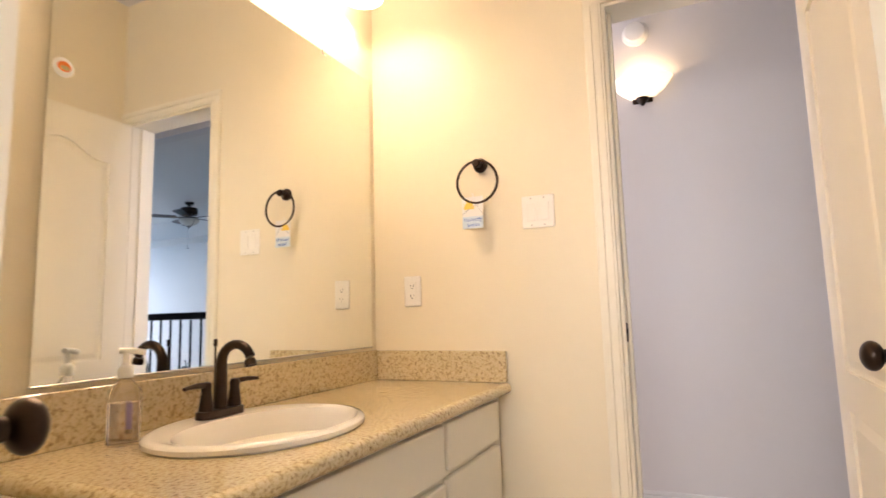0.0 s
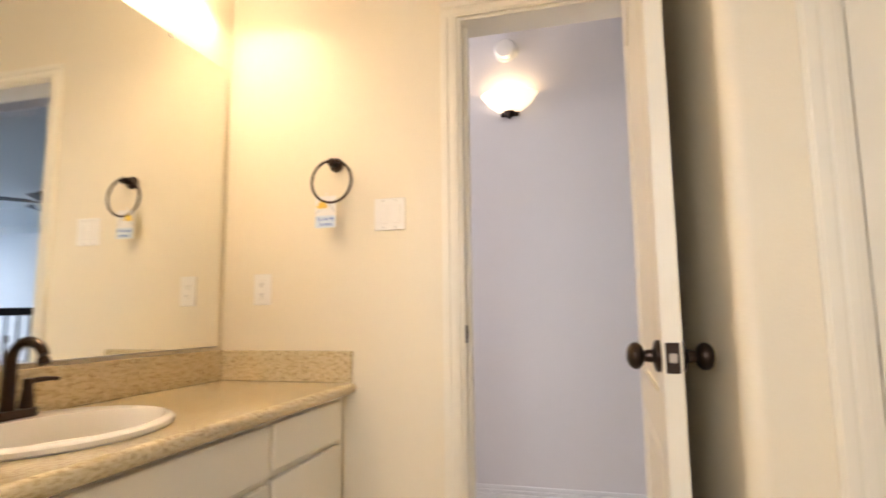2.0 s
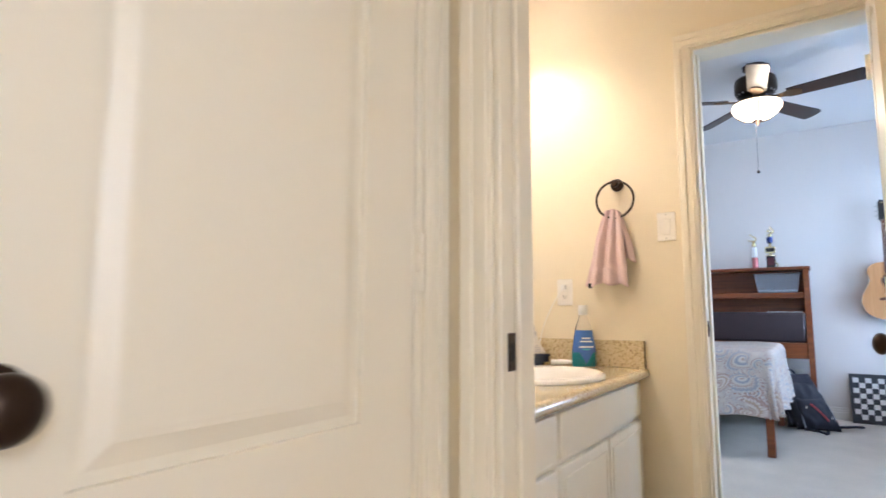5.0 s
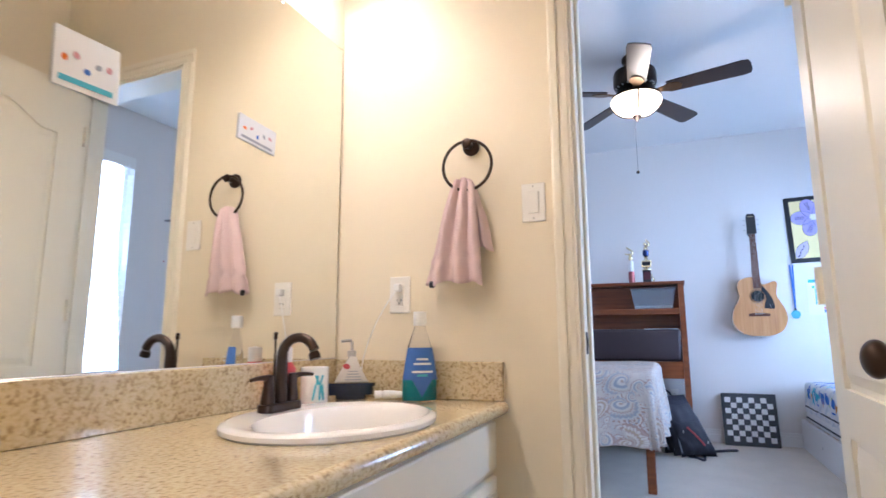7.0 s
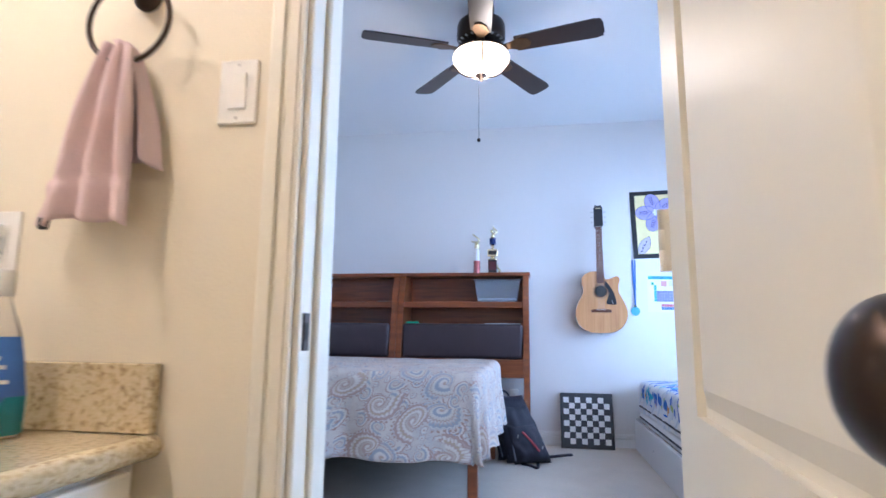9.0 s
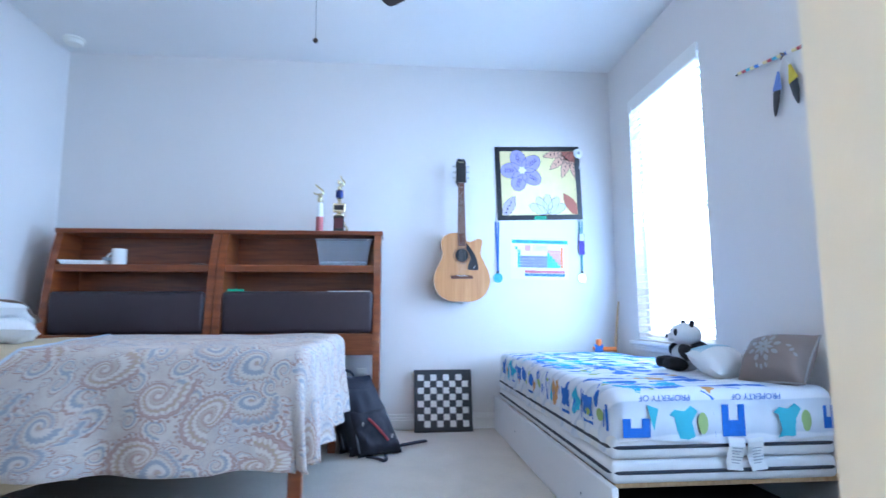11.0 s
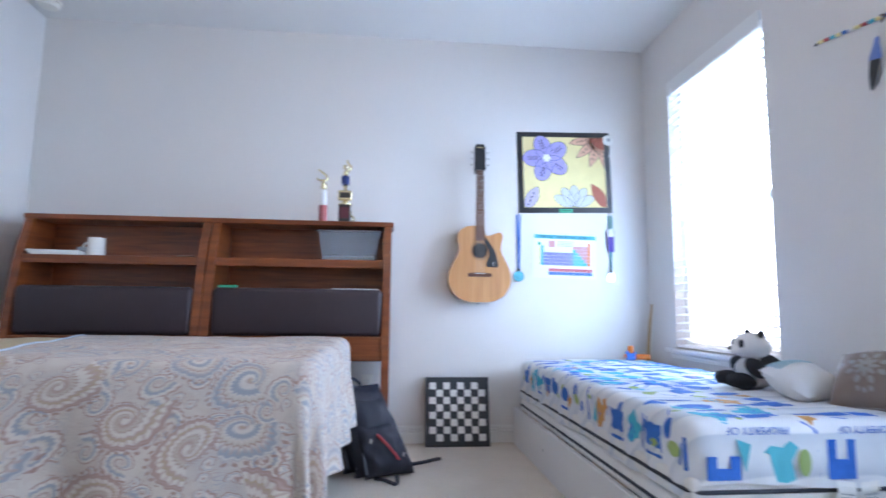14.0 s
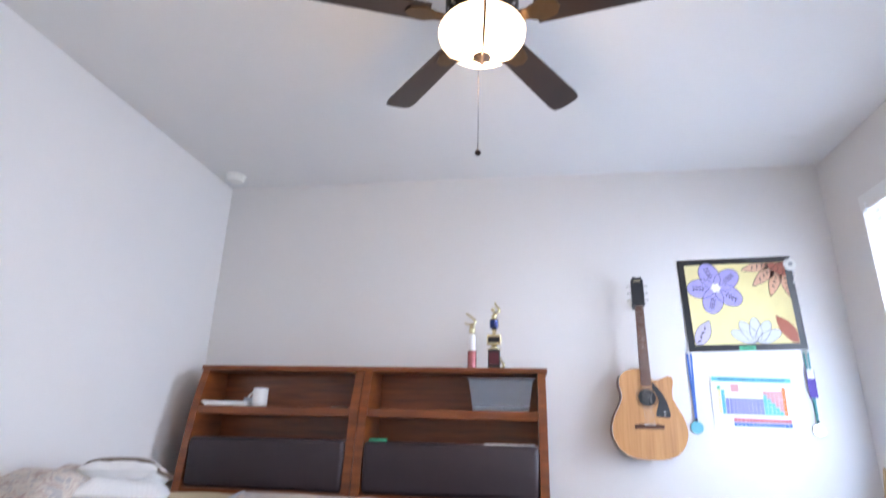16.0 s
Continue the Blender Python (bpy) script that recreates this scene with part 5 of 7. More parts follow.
switch_plate(on_east(1.838, 1.323, x=4.40), 1, "white single rocker switch beside the door")
outlet(on_east(2.275, 1.065, x=4.40), "white wall outlet with a plugged-in cord")
t = thing("charger_plug", "small white plug with a thin cord", "plug", m=on_east(2.275, 1.086, 0.0086, x=4.40))
part("plug", box(bmesh.new(), -0.011, 0.011, -0.012, 0.012, 0.0, 0.022, 0.004, 2), WHITE_PL, t)
part("cord", tube(arc(lambda u: (-0.10 * math.sin(1.6 * u), -0.005 - 0.33 * u ** 1.1, 0.016 + 0.02 * math.sin(3.0 * u) + 0.045 * u), 20), 0.0018, 6), WHITE_PL, t)
towel_ring(on_east(2.03, 1.518, x=4.40), "dark bronze towel ring holding a pink towel")


def hand_towel(m):
    """A towel pulled through the ring: gathered on top, spreading into pleats below."""
    t = thing("hand_towel", "dusty pink ribbed hand towel hanging from the ring", "towel", m=m)
    PINK = material("dusty_pink_terry", (0.74, 0.57, 0.55), 0.95, vary=0.08, scale=20, bump=0.9, bump_scale=420)
    for nm, off, length, ph, w1, lab in (("front_fall", 0.012, 0.315, 0.0, 0.078, ""), ("back_fall", -0.014, 0.21, 1.4, 0.06, "")):
        bm = bmesh.new()
        nu, nv = 40, 30
        g = {}
        for i in range(nu + 1):
            for j in range(nv + 1):
                u, v = 2 * i / nu - 1, j / nv
                w = 0.030 + (w1 - 0.030) * min(1, v * 1.3) ** 0.7 + (0.014 * max(0, v - 0.80) / 0.2 if nm == "front_fall" else 0)
                pleat = math.sin(u * 9 + ph + 0.6 * math.sin(v * 3)) * (0.010 + 0.006 * v)
                if nm == "front_fall" and 0.76 < v < 0.82:
                    pleat *= 0.5
                x = u * w - 0.008 * v + (0.035 * v if nm == "back_fall" else -0.02 * v) + 0.006 * noise.noise(Vector((u * 2, v * 3, ph)))
                y = -length * v + 0.012 * math.cos(u * 1.4) - 0.006 * math.sin(u * 7 + ph) * (v > 0.9)
                z = off * (1 - (1 - v) ** 6) + pleat + 0.012 * (1 - v) ** 4 * 0
                g[i, j] = bm.verts.new((x, y, z))
        for i in range(nu):
            for j in range(nv):
                bm.faces.new((g[i, j], g[i + 1, j], g[i + 1, j + 1], g[i, j + 1]))
        o = part(nm, bm, PINK, t, lab, True)
        so = o.modifiers.new("thickness", "SOLIDIFY")
        so.thickness, so.offset = 0.005, 0
    part("hem_tag", box(bmesh.new(), -0.105, -0.088, -0.318, -0.298, 0.005, 0.015, 0.003, 1), INK, t, "dark corner tag")


hand_towel(on_east(2.045, 1.396, 0.045, x=4.40))

# mouthwash
t = thing("mouthwash_bottle", "clear mouthwash bottle with blue label, teal liquid", "bottle", m=pose(4.305, 2.163, 0.753, 0, 0, 128))
SHAPE = [(0, 0.0), (0.046, 0.0), (0.050, 0.006), (0.050, 0.06), (0.046, 0.085), (0.040, 0.125), (0.034, 0.155), (0.022, 0.19), (0.017, 0.205), (0.016, 0.22), (0, 0.22)]
part("bottle", lathe(SHAPE, 36, sy=0.62), CLEAR_P, t, smooth=True)
part("liquid", lathe([(0, 0.002), (0.046, 0.003), (0.0485, 0.008), (0.0485, 0.06), (0.046, 0.072), (0, 0.072)], 36, sy=0.60), material("teal_mouthwash", (0.02, 0.30, 0.36), 0.15), t, "teal liquid", True)
bm = bmesh.new()
for z0, z1, r0, r1 in ((0.082, 0.142, 0.0475, 0.0375),):
    rows = [[bm.verts.new((r * math.cos(a) * 1.012, r * 0.63 * math.sin(a), z)) for a in [math.pi * k / 14 * 0.86 + 0.22 for k in range(15)]] for z, r in ((0.060, 0.0512), (0.085, 0.0475), (0.125, 0.0415), (0.150, 0.0365))]
    for a, c in zip(rows, rows[1:]):
        for k in range(14):
            bm.faces.new((a[k], a[k + 1], c[k + 1], c[k]))
    part("label", bm, BLUE_INK, t, "deep blue label", True)
for k, (w, z, mt) in enumerate(((0.05, 0.105, WHITE_PL), (0.034, 0.118, WHITE_PL), (0.06, 0.083, WHITE_PL), (0.03, 0.073, TEAL_INK))):
    part("label_bar", box(bmesh.new(), -w / 2, w / 2, 0.0335, 0.0345, z - 0.003, z + 0.003), mt, t)
part("label_point", prism([(-0.030, 0.062), (0.0, 0.014), (0.030, 0.062)], 0.0316, 0.0324, Matrix(((1, 0, 0, 0), (0, 0, 1, 0), (0, 1, 0, 0), (0, 0, 0, 1)))), BLUE_INK, t, "pointed deep blue label end")
part("cap", lathe([(0.0175, 0.212), (0.019, 0.214), (0.019, 0.25), (0.0175, 0.253), (0, 0.253)], 28), WHITE_PL, t, "white ribbed cap", True)

t = thing("boat_soap_dispenser", "ceramic sailing-boat soap dispenser with metal pump", "soap dispenser", m=pose(4.285, 2.378, 0.753, 0, 0, 125))
out = ellipse(0, 0, 0.066, 0.026, point=0.6)
bm = prism(ellipse(0, 0, 0.045, 0.022, point=0.4), 0, 0.012)
prism(out, 0.012, 0.036, bm=bm)
prism(ellipse(0, 0, 0.072, 0.029, point=0.6), 0.036, 0.046, bm=bm)
part("hull", bm, material("navy_glaze", (0.012, 0.02, 0.045), 0.12, coat=0.5), t, "glossy navy hull")
sail = prism([(-0.05, 0.048), (0.05, 0.048), (0.03, 0.085), (0.006, 0.124), (-0.012, 0.124), (-0.026, 0.09)], -0.016, 0.016, Matrix(((1, 0, 0, 0), (0, 0, 1, 0), (0, 1, 0, 0), (0, 0, 0, 1))), bevel=0.004)
part("sail", sail, material("cream_glaze", (0.72, 0.68, 0.60), 0.25), t, "cream sail with red motif")
part("red_motif", prism(ellipse(0.016, 0.095, 0.011, 0.008, 20, point=0.5), 0.0165, 0.0175, Matrix(((1, 0, 0, 0), (0, 0, 1, 0), (0, 1, 0, 0), (0, 0, 0, 1)))), RED_INK, t)
for i in range(4):
    part("writing_bar", box(bmesh.new(), -0.03 + 0.004 * i, 0.02 - 0.003 * i, 0.0162, 0.0170, 0.055 + 0.008 * i, 0.0575 + 0.008 * i), GREY_INK, t)
part("pump", tube([(0, 0, 0.124), (0, 0, 0.165), (0.004, 0, 0.171), (0.032, 0, 0.168)], 0.0045, 8, lathe([(0, 0.122), (0.013, 0.122), (0.013, 0.14), (0, 0.142)], 16)), STEEL, t, "brushed metal pump", True)

t = thing("toothbrush_cup", "white cup with blue octopus-like splash print", "cup", m=pose(4.13, 2.398, 0.753))
part("cup", lathe([(0, 0), (0.034, 0), (0.037, 0.003), (0.038, 0.098), (0.036, 0.1), (0.034, 0.098), (0.033, 0.006), (0, 0.006)], 32), PORCELAIN, t, smooth=True)
for i in range(8):
    a = -2.2 + 0.18 * math.cos(2.4 * i) + (0.16 * (i - 3.5) / 3.5)
    part("blue_print", tube(arc(lambda u: (0.0386 * math.cos(a + 0.16 * u * (i - 3.5) / 2), 0.0386 * math.sin(a + 0.16 * u * (i - 3.5) / 2), 0.055 - 0.04 * u * (1 if i % 2 else -0.6)), 6), 0.0028, 6), TEAL_INK, t)
t = thing("red_bottle", "small red and white bottle beside the cup", "bottle", m=pose(4.07, 2.452, 0.753) @ Matrix.Scale(1.3, 4))
part("bottle", lathe([(0, 0), (0.021, 0), (0.022, 0.004), (0.022, 0.075), (0.012, 0.09), (0, 0.09)], 24), RED_INK, t, smooth=True)
part("cap", lathe([(0.013, 0.088), (0.014, 0.09), (0.014, 0.118), (0, 0.12)], 20), WHITE_PL, t, "white cap", True)
t = thing("toothpaste_tube", "white toothpaste tube lying by the backsplash", "toothpaste", m=pose(4.33, 2.252, 0.766, 0, 0, 118))
bm = bmesh.new()
rows = [[bm.verts.new((x, w * math.cos(2 * math.pi * k / 16), h * math.sin(2 * math.pi * k / 16))) for k in range(16)] for x, w, h in ((-0.07, 0.020, 0.0012), (-0.04, 0.019, 0.006), (0.0, 0.017, 0.011), (0.035, 0.015, 0.0125), (0.042, 0.008, 0.008))]
for a, c in zip(rows, rows[1:]):
    for k in range(16):
        bm.faces.new((a[k], a[(k + 1) % 16], c[(k + 1) % 16], c[k]))
bm.faces.new(rows[0])
bm.faces.new(rows[-1])
part("tube", bm, WHITE_PL, t, smooth=True)
part("cap", lathe([(0, 0.0), (0.0115, 0.0), (0.0115, 0.02), (0, 0.021)], 18, Matrix.Translation((0.042, 0, 0)) @ pose(0, 0, 0, 0, 90)), WHITE_PL, t, smooth=True)
for x, z, w, h, turn in ((3.975, 1.482, 0.145, 0.07, -3), (3.50, 1.455, 0.13, 0.115, 2)):
    t = thing("taped_drawing", "child's crayon drawing on white paper taped to the mirror", "drawing", group="drawings on the mirror", m=on_north(x, z, 0.0, turn, 2.501))
    part("paper", box(bmesh.new(), -w / 2, w / 2, -h / 2, h / 2, 0.0, 0.0008), WHITE_P, t)
    for k in range(5):
        cx = -w * 0.35 + w * 0.17 * k
        flat("crayon_mark", ellipse(cx, h * (0.12 * math.sin(2.2 * k)), w * 0.045, h * 0.06, 40 * k), (ORANGE, PINK_INK, BLUE_INK, GREY_INK, PINK_INK)[k], t, 0.0010)
    flat("crayon_ground", rect(-w * 0.42, w * 0.40, -h * 0.40, -h * 0.30), (GREY_INK, TEAL_INK)[w < 0.14], t, 0.0010)

# ---- twin bed on a white base ----
TX0, TX1, TY0, TY1 = 6.18, 8.17, -0.31, 0.525
WHITE_LAM = material("white_laminate", (0.76, 0.75, 0.74), 0.35, vary=0.03, scale=4)
FOAM = material("white_knit_ticking", (0.76, 0.75, 0.73), 0.85, vary=0.03, bump=0.4, bump_scale=300)
PIPING = material("navy_piping", (0.03, 0.035, 0.05), 0.7)
t = thing("trundle_bed_base", "white laminate bed base with open end and wooden slats", "bed base")
part("side_panel", bx(TX0 - 0.06, TX1 + 0.07, TY1 + 0.015, TY1 + 0.04, FLOOR_B, 0.262, 0.003, 1), WHITE_LAM, t)
part("side_panel", bx(TX0 - 0.06, TX1 + 0.07, -0.365, -0.345, FLOOR_B, 0.40, 0.003, 1), WHITE_LAM, t)
part("end_panel", bx(TX1 + 0.05, TX1 + 0.07, -0.345, TY1 + 0.0145, FLOOR_B, 0.265), WHITE_LAM, t)
part("end_rail", bx(TX0 - 0.06, TX0 - 0.04, -0.345, TY1 + 0.0145, FLOOR_B, 0.165, 0.003, 1), WHITE_LAM, t)
part("corner_block", bx(TX0 - 0.06, TX0 - 0.03, -0.345, -0.315, 0.165, 0.29, 0.003, 1), WHITE_LAM, t)
PINE = ramped("pale_pine", [(0.3, (0.45, 0.28, 0.13)), (0.7, (0.62, 0.43, 0.23))], 0.55, "noise", 5, 5, 0.5, (1, 12, 1))
for i in range(9):
    x = TX0 + 0.02 + i * 0.24
    part("slat", bx(x, x + 0.07, -0.344, TY1 - 0.006, 0.235, 0.255, 0.003, 1), PINE, t)
# near-black sheet stands for the shade inside the open base
part("drawer_bottom", bx(TX0 - 0.035, TX1 + 0.04, -0.34, TY1 - 0.01, 0.05, 0.07), DARK, t, "drawer floor, near-black for the shade inside")
for x in (TX0 + 0.25, TX1 - 0.6):
    part("screw_cap", lathe([(0, 0), (0.006, 0), (0.006, 0.002), (0, 0.0025)], 12, Matrix.Translation((x, TY1 + 0.04, 0.15)) @ pose(0, 0, 0, -90)), GREY_INK, t)


def foam_slab(name, label, z0, z1):
    t = thing(name, label, "mattress")
    part("core", bx(TX0, TX1, TY0, (TY1 + 0.013), z0, z1, 0.022, 4), FOAM, t, smooth=True)
    zm = (z0 + z1) / 2
    r = 0.04
    loop = []
    for cx, cy, a0 in ((TX1 - r, (TY1 + 0.013) - r, 0), (TX0 + r, (TY1 + 0.013) - r, 90), (TX0 + r, TY0 + r, 180), (TX1 - r, TY0 + r, 270)):
        for k in range(6):
            a = radians(a0 + 18 * k)
            loop.append((cx + (r + 0.001) * math.cos(a), cy + (r + 0.001) * math.sin(a), zm))
    part("piping", tube(loop, 0.0065, 8, closed=True), PIPING, t, "navy piping band", True)


foam_slab("foam_mattress", "white folded foam mattress with navy piping", 0.252, 0.332)
foam_slab("foam_mattress", "white foam mattress with navy piping under the sheet", 0.334, 0.420)


def printed_sheet():
    m = bpy.data.materials.new("printed_striped_sheet")
    m.use_nodes = True
    nt = m.node_tree
    b = nt.nodes["Principled BSDF"]
    b.inputs["Roughness"].default_value = 0.85
    co = nt.nodes.new("ShaderNodeTexCoord")
    st = nt.nodes.new("ShaderNodeTexWave")
    st.bands_direction = "DIAGONAL"
    st.inputs["Scale"].default_value = 2.6
    flatten = nt.nodes.new("ShaderNodeMapping")
    flatten.inputs["Scale"].default_value = (1.0, 0.0, 1.0)
    nt.links.new(co.outputs["Object"], flatten.inputs["Vector"])
    rs = nt.nodes.new("ShaderNodeValToRGB")
    for p, c in ((0.0, (0.74, 0.76, 0.80)), (0.45, (0.76, 0.77, 0.79)), (0.55, (0.56, 0.60, 0.66))):
        e = rs.color_ramp.elements[0] if p == 0.0 else rs.color_ramp.elements.new(p)
        e.position, e.color = p, (*c, 1)
    rs.color_ramp.elements[-1].color = (0.70, 0.73, 0.77, 1)
    nt.links.new(flatten.outputs["Vector"], st.inputs["Vector"])
    nt.links.new(st.outputs["Fac"], rs.inputs["Fac"])
    wp = nt.nodes.new("ShaderNodeTexNoise")
    wp.inputs["Scale"].default_value = 14
    nt.links.new(co.outputs["Object"], wp.inputs["Vector"])
    tone = nt.nodes.new("ShaderNodeMapRange")
    tone.inputs["To Min"].default_value, tone.inputs["To Max"].default_value = 0.90, 1.05
    nt.links.new(wp.outputs["Fac"], tone.inputs["Value"])
    mx = nt.nodes.new("ShaderNodeMix")
    mx.data_type, mx.blend_type = "RGBA", "MULTIPLY"
    mx.inputs["Factor"].default_value = 1.0
    nt.links.new(rs.outputs["Color"], mx.inputs["A"])
    nt.links.new(tone.outputs["Result"], mx.inputs["B"])
    nt.links.new(mx.outputs["Result"], b.inputs["Base Color"])
    return m


def fitted_sheet():
    """Mattress in its printed sheet: soft edges, shallow wrinkles."""
    t = thing("sheeted_mattress", "mattress in a white sheet with blue and teal prints", "mattress")
    bm = bmesh.new()
    x0, x1, y0, y1, z0, z1 = TX0 - 0.012, TX1 + 0.01, TY0 - 0.008, TY1 + 0.012, 0.405, 0.572
    nx, ny, nz = 90, 40, 8
    r = 0.05

    def put(x, y, z):
        cx, cy, cz = min(max(x, x0 + r), x1 - r), min(max(y, y0 + r), y1 - r), min(z, z1 - r)
        d = Vector((x - cx, y - cy, z - cz))
        w = noise.noise(Vector((x * 6, y * 6, z * 6))) * 0.006 + noise.noise(Vector((x * 17, y * 17, z * 9))) * 0.003
        skirt = 0.006 * math.sin(40 * (x + y)) * max(0.0, (0.5 - z) / 0.1)
        if d.length > 1e-6:
            p = Vector((cx, cy, cz)) + d.normalized() * (r + w + skirt)
        else:
            p = Vector((x, y, z + w))
        if z <= z0 + 1e-6:
            p.z = z0 - 0.012 + 0.018 * math.sin(9 * (x - y)) * 0.5 - (0.05 if y > y1 - 1e-6 else 0.0)
        return bm.verts.new(p)
    top = {(i, j): put(x0 + (x1 - x0) * i / nx, y0 + (y1 - y0) * j / ny, z1) for i in range(nx + 1) for j in range(ny + 1)}
    for i in range(nx):
        for j in range(ny):
            bm.faces.new((top[i, j], top[i + 1, j], top[i + 1, j + 1], top[i, j + 1]))
    ring = [(i, 0) for i in range(nx)] + [(nx, j) for j in range(ny)] + [(i, ny) for i in range(nx, 0, -1)] + [(0, j) for j in range(ny, 0, -1)]
    prev = [top[k] for k in ring]
    for s in range(1, nz + 1):
        z = z1 - (z1 - z0) * s / nz
        cur = [put(x0 + (x1 - x0) * i / nx, y0 + (y1 - y0) * j / ny, z) for i, j in ring]
        for k in range(len(ring)):
            q = (k + 1) % len(ring)
            bm.faces.new((prev[k], prev[q], cur[q], cur[k]))
        prev = cur
    tree = mathutils.bvhtree.BVHTree.FromBMesh(bm)
    part("fitted_sheet", bm, printed_sheet(), t, "white sheet printed in blue and teal", True)

    def printed(name, outline, mat, m, aim):
        """A thin print laid on the cloth: the outline in x, y of m, dropped along aim."""
        pm = bmesh.new()
        loops = []
        c = Vector((sum(p[0] for p in outline), sum(p[1] for p in outline))) / len(outline)
        for k in (0.0, 0.35, 0.7, 1.0):
            row = []
            for p in (outline if k else outline[:1]):
                q = m @ Vector((c.x + (p[0] - c.x) * k, c.y + (p[1] - c.y) * k, 0))
                hit = tree.ray_cast(q - aim * 0.2, aim, 0.5)
                if hit[0] is None:
                    pm.free()
                    return
                row.append(pm.verts.new(hit[0] - aim * 0.0018))
            loops.append(row)
        n = len(outline)
        for i in range(n):
            pm.faces.new((loops[0][0], loops[1][i], loops[1][(i + 1) % n]))
            for a, b in zip(loops[1:], loops[2:]):
                pm.faces.new((a[i], b[i], b[(i + 1) % n], a[(i + 1) % n]))
        part(name, pm, mat, t, "", True)

    rng = random.Random(12)
    OLIVE = material("olive_sheet_print", (0.34, 0.44, 0.14), 0.8, vary=0.2, scale=60)
    RUST = material("rust_sheet_print", (0.60, 0.30, 0.10), 0.8, vary=0.3, scale=60)
    ROYAL = material("royal_sheet_print", (0.03, 0.15, 0.55), 0.8, vary=0.35, scale=50)
    AQUA = material("aqua_sheet_print", (0.05, 0.44, 0.60), 0.8, vary=0.25, scale=50)
    shield = [(-0.05, 0.035), (-0.05, 0.01), (-0.04, 0.0), (-0.045, -0.03), (-0.02, -0.036), (0.0, -0.028), (0.02, -0.036), (0.045, -0.03), (0.04, 0.0), (0.05, 0.01), (0.05, 0.035), (0.02, 0.03), (0.0, 0.036), (-0.02, 0.03)]
    pennant = [(-0.065, 0.032), (-0.03, 0.022), (0.02, 0.012), (0.07, -0.002), (0.02, -0.016), (-0.03, -0.028), (-0.065, -0.034)]
    blot = [(0.045 * math.cos(a) * (1 + 0.35 * math.sin(3 * a)), 0.04 * math.sin(a) * (1 + 0.3 * math.cos(5 * a))) for a in [2 * math.pi * i / 22 for i in range(22)]]
    word = rect(-0.06, 0.06, -0.008, 0.008)
    kinds = ((shield, ROYAL), (pennant, AQUA), (ellipse(0, 0, 0.048, 0.030), ROYAL), (blot, AQUA), (shield, ROYAL), (blot, RUST), (ellipse(0, 0, 0.02, 0.035), OLIVE), (word, ROYAL))

    def lay(m, aim, s):
        o, mt = kinds[rng.choice((0, 0, 1, 2, 2, 3, 4, 5, 6, 7))]
        o = [(x * s, y * s) for x, y in o]
        printed("sheet_print", o, mt, m, aim)
        if rng.random() < 0.5:
            printed("sheet_print", [(x * s * 0.7, y * s * 0.7 - 0.056 * s) for x, y in word], ROYAL, m, aim)
    down, north, east = Vector((0, 0, -1)), Vector((0, -1, 0)), Vector((1, 0, 0))
    for i in range(14):
        for j in range(5):
            x = x0 + 0.10 + 0.143 * i + rng.uniform(-0.025, 0.025) + 0.07 * (j % 2)
            y = y0 + 0.09 + 0.160 * j + rng.uniform(-0.02, 0.02)
            if x < x1 - 0.08 and not (y < 0.02 and x < 7.0):
                lay(pose(x, y, 0.58, 0, 0, -90 + rng.uniform(-25, 25)), down, rng.uniform(1.05, 1.35))
        x = x0 + 0.09 + 0.145 * i + rng.uniform(-0.02, 0.02)
        if x < x1 - 0.08:
            lay(pose(x, y1, 0.485 + rng.uniform(-0.012, 0.012), 90, 0, 180) @ pose(0, 0, 0, 0, 0, rng.choice((90, 80, 0, 95))), north, 1.1)
    for i in range(24):
        for j in range(8):
            x, y = x0 + 0.06 + 0.082 * i + rng.uniform(-0.03, 0.03), y0 + 0.05 + 0.105 * j + rng.uniform(-0.03, 0.03)
            if x < x1 - 0.06 and not (y < 0.05 and x < 6.95) and rng.random() < 0.8:
                lay(pose(x, y, 0.58, 0, 0, rng.uniform(0, 360)), down, rng.uniform(0.4, 0.75))
    for i in range(24):
        x = x0 + 0.05 + 0.083 * i + rng.uniform(-0.02, 0.02)
        if x < x1 - 0.06:
            lay(pose(x, y1, 0.47 + 0.05 * (i % 2) + rng.uniform(-0.01, 0.01), 90, 0, 180) @ pose(0, 0, 0, 0, 0, rng.uniform(60, 120)), north, rng.uniform(0.45, 0.7))
    for y in (0.345, 0.0):
        printed("sheet_print", rect(-0.085, -0.005, -0.026, 0.022), ROYAL, pose(x0 + 0.075, y, 0.58, 0, 0, -90), down)
        printed("sheet_print", rect(0.008, 0.085, -0.026, 0.022), ROYAL, pose(x0 + 0.075, y, 0.58, 0, 0, -90), down)
    # prints on the near end: viewer looks along +x, right is -y
    for y in (0.30, -0.02):
        m = on_east(y * 1.07 + 0.02, 0.547, 0.001, 180, x=TX0 - 0.012)
        writing("printed_words", "PROPERTY OF", 0.030, BLUE_INK, t, m)
    for y, z, w, h, mt in ((0.40, 0.465, 0.10, 0.065, ROYAL), (0.065, 0.485, 0.085, 0.11, ROYAL), (-0.275, 0.49, 0.04, 0.08, ROYAL)):
        o = part("printed_badge", prism([(-w / 2, -h / 2), (w / 2, -h / 2), (w / 2, h / 2), (w * 0.2, h / 2), (w * 0.2, 0), (-w * 0.2, 0), (-w * 0.2, h / 2), (-w / 2, h / 2)], 0, 0.0012, on_east(y * 1.07 + 0.02, z - 0.02, 0.0022, x=TX0 - 0.012)), mt, t)
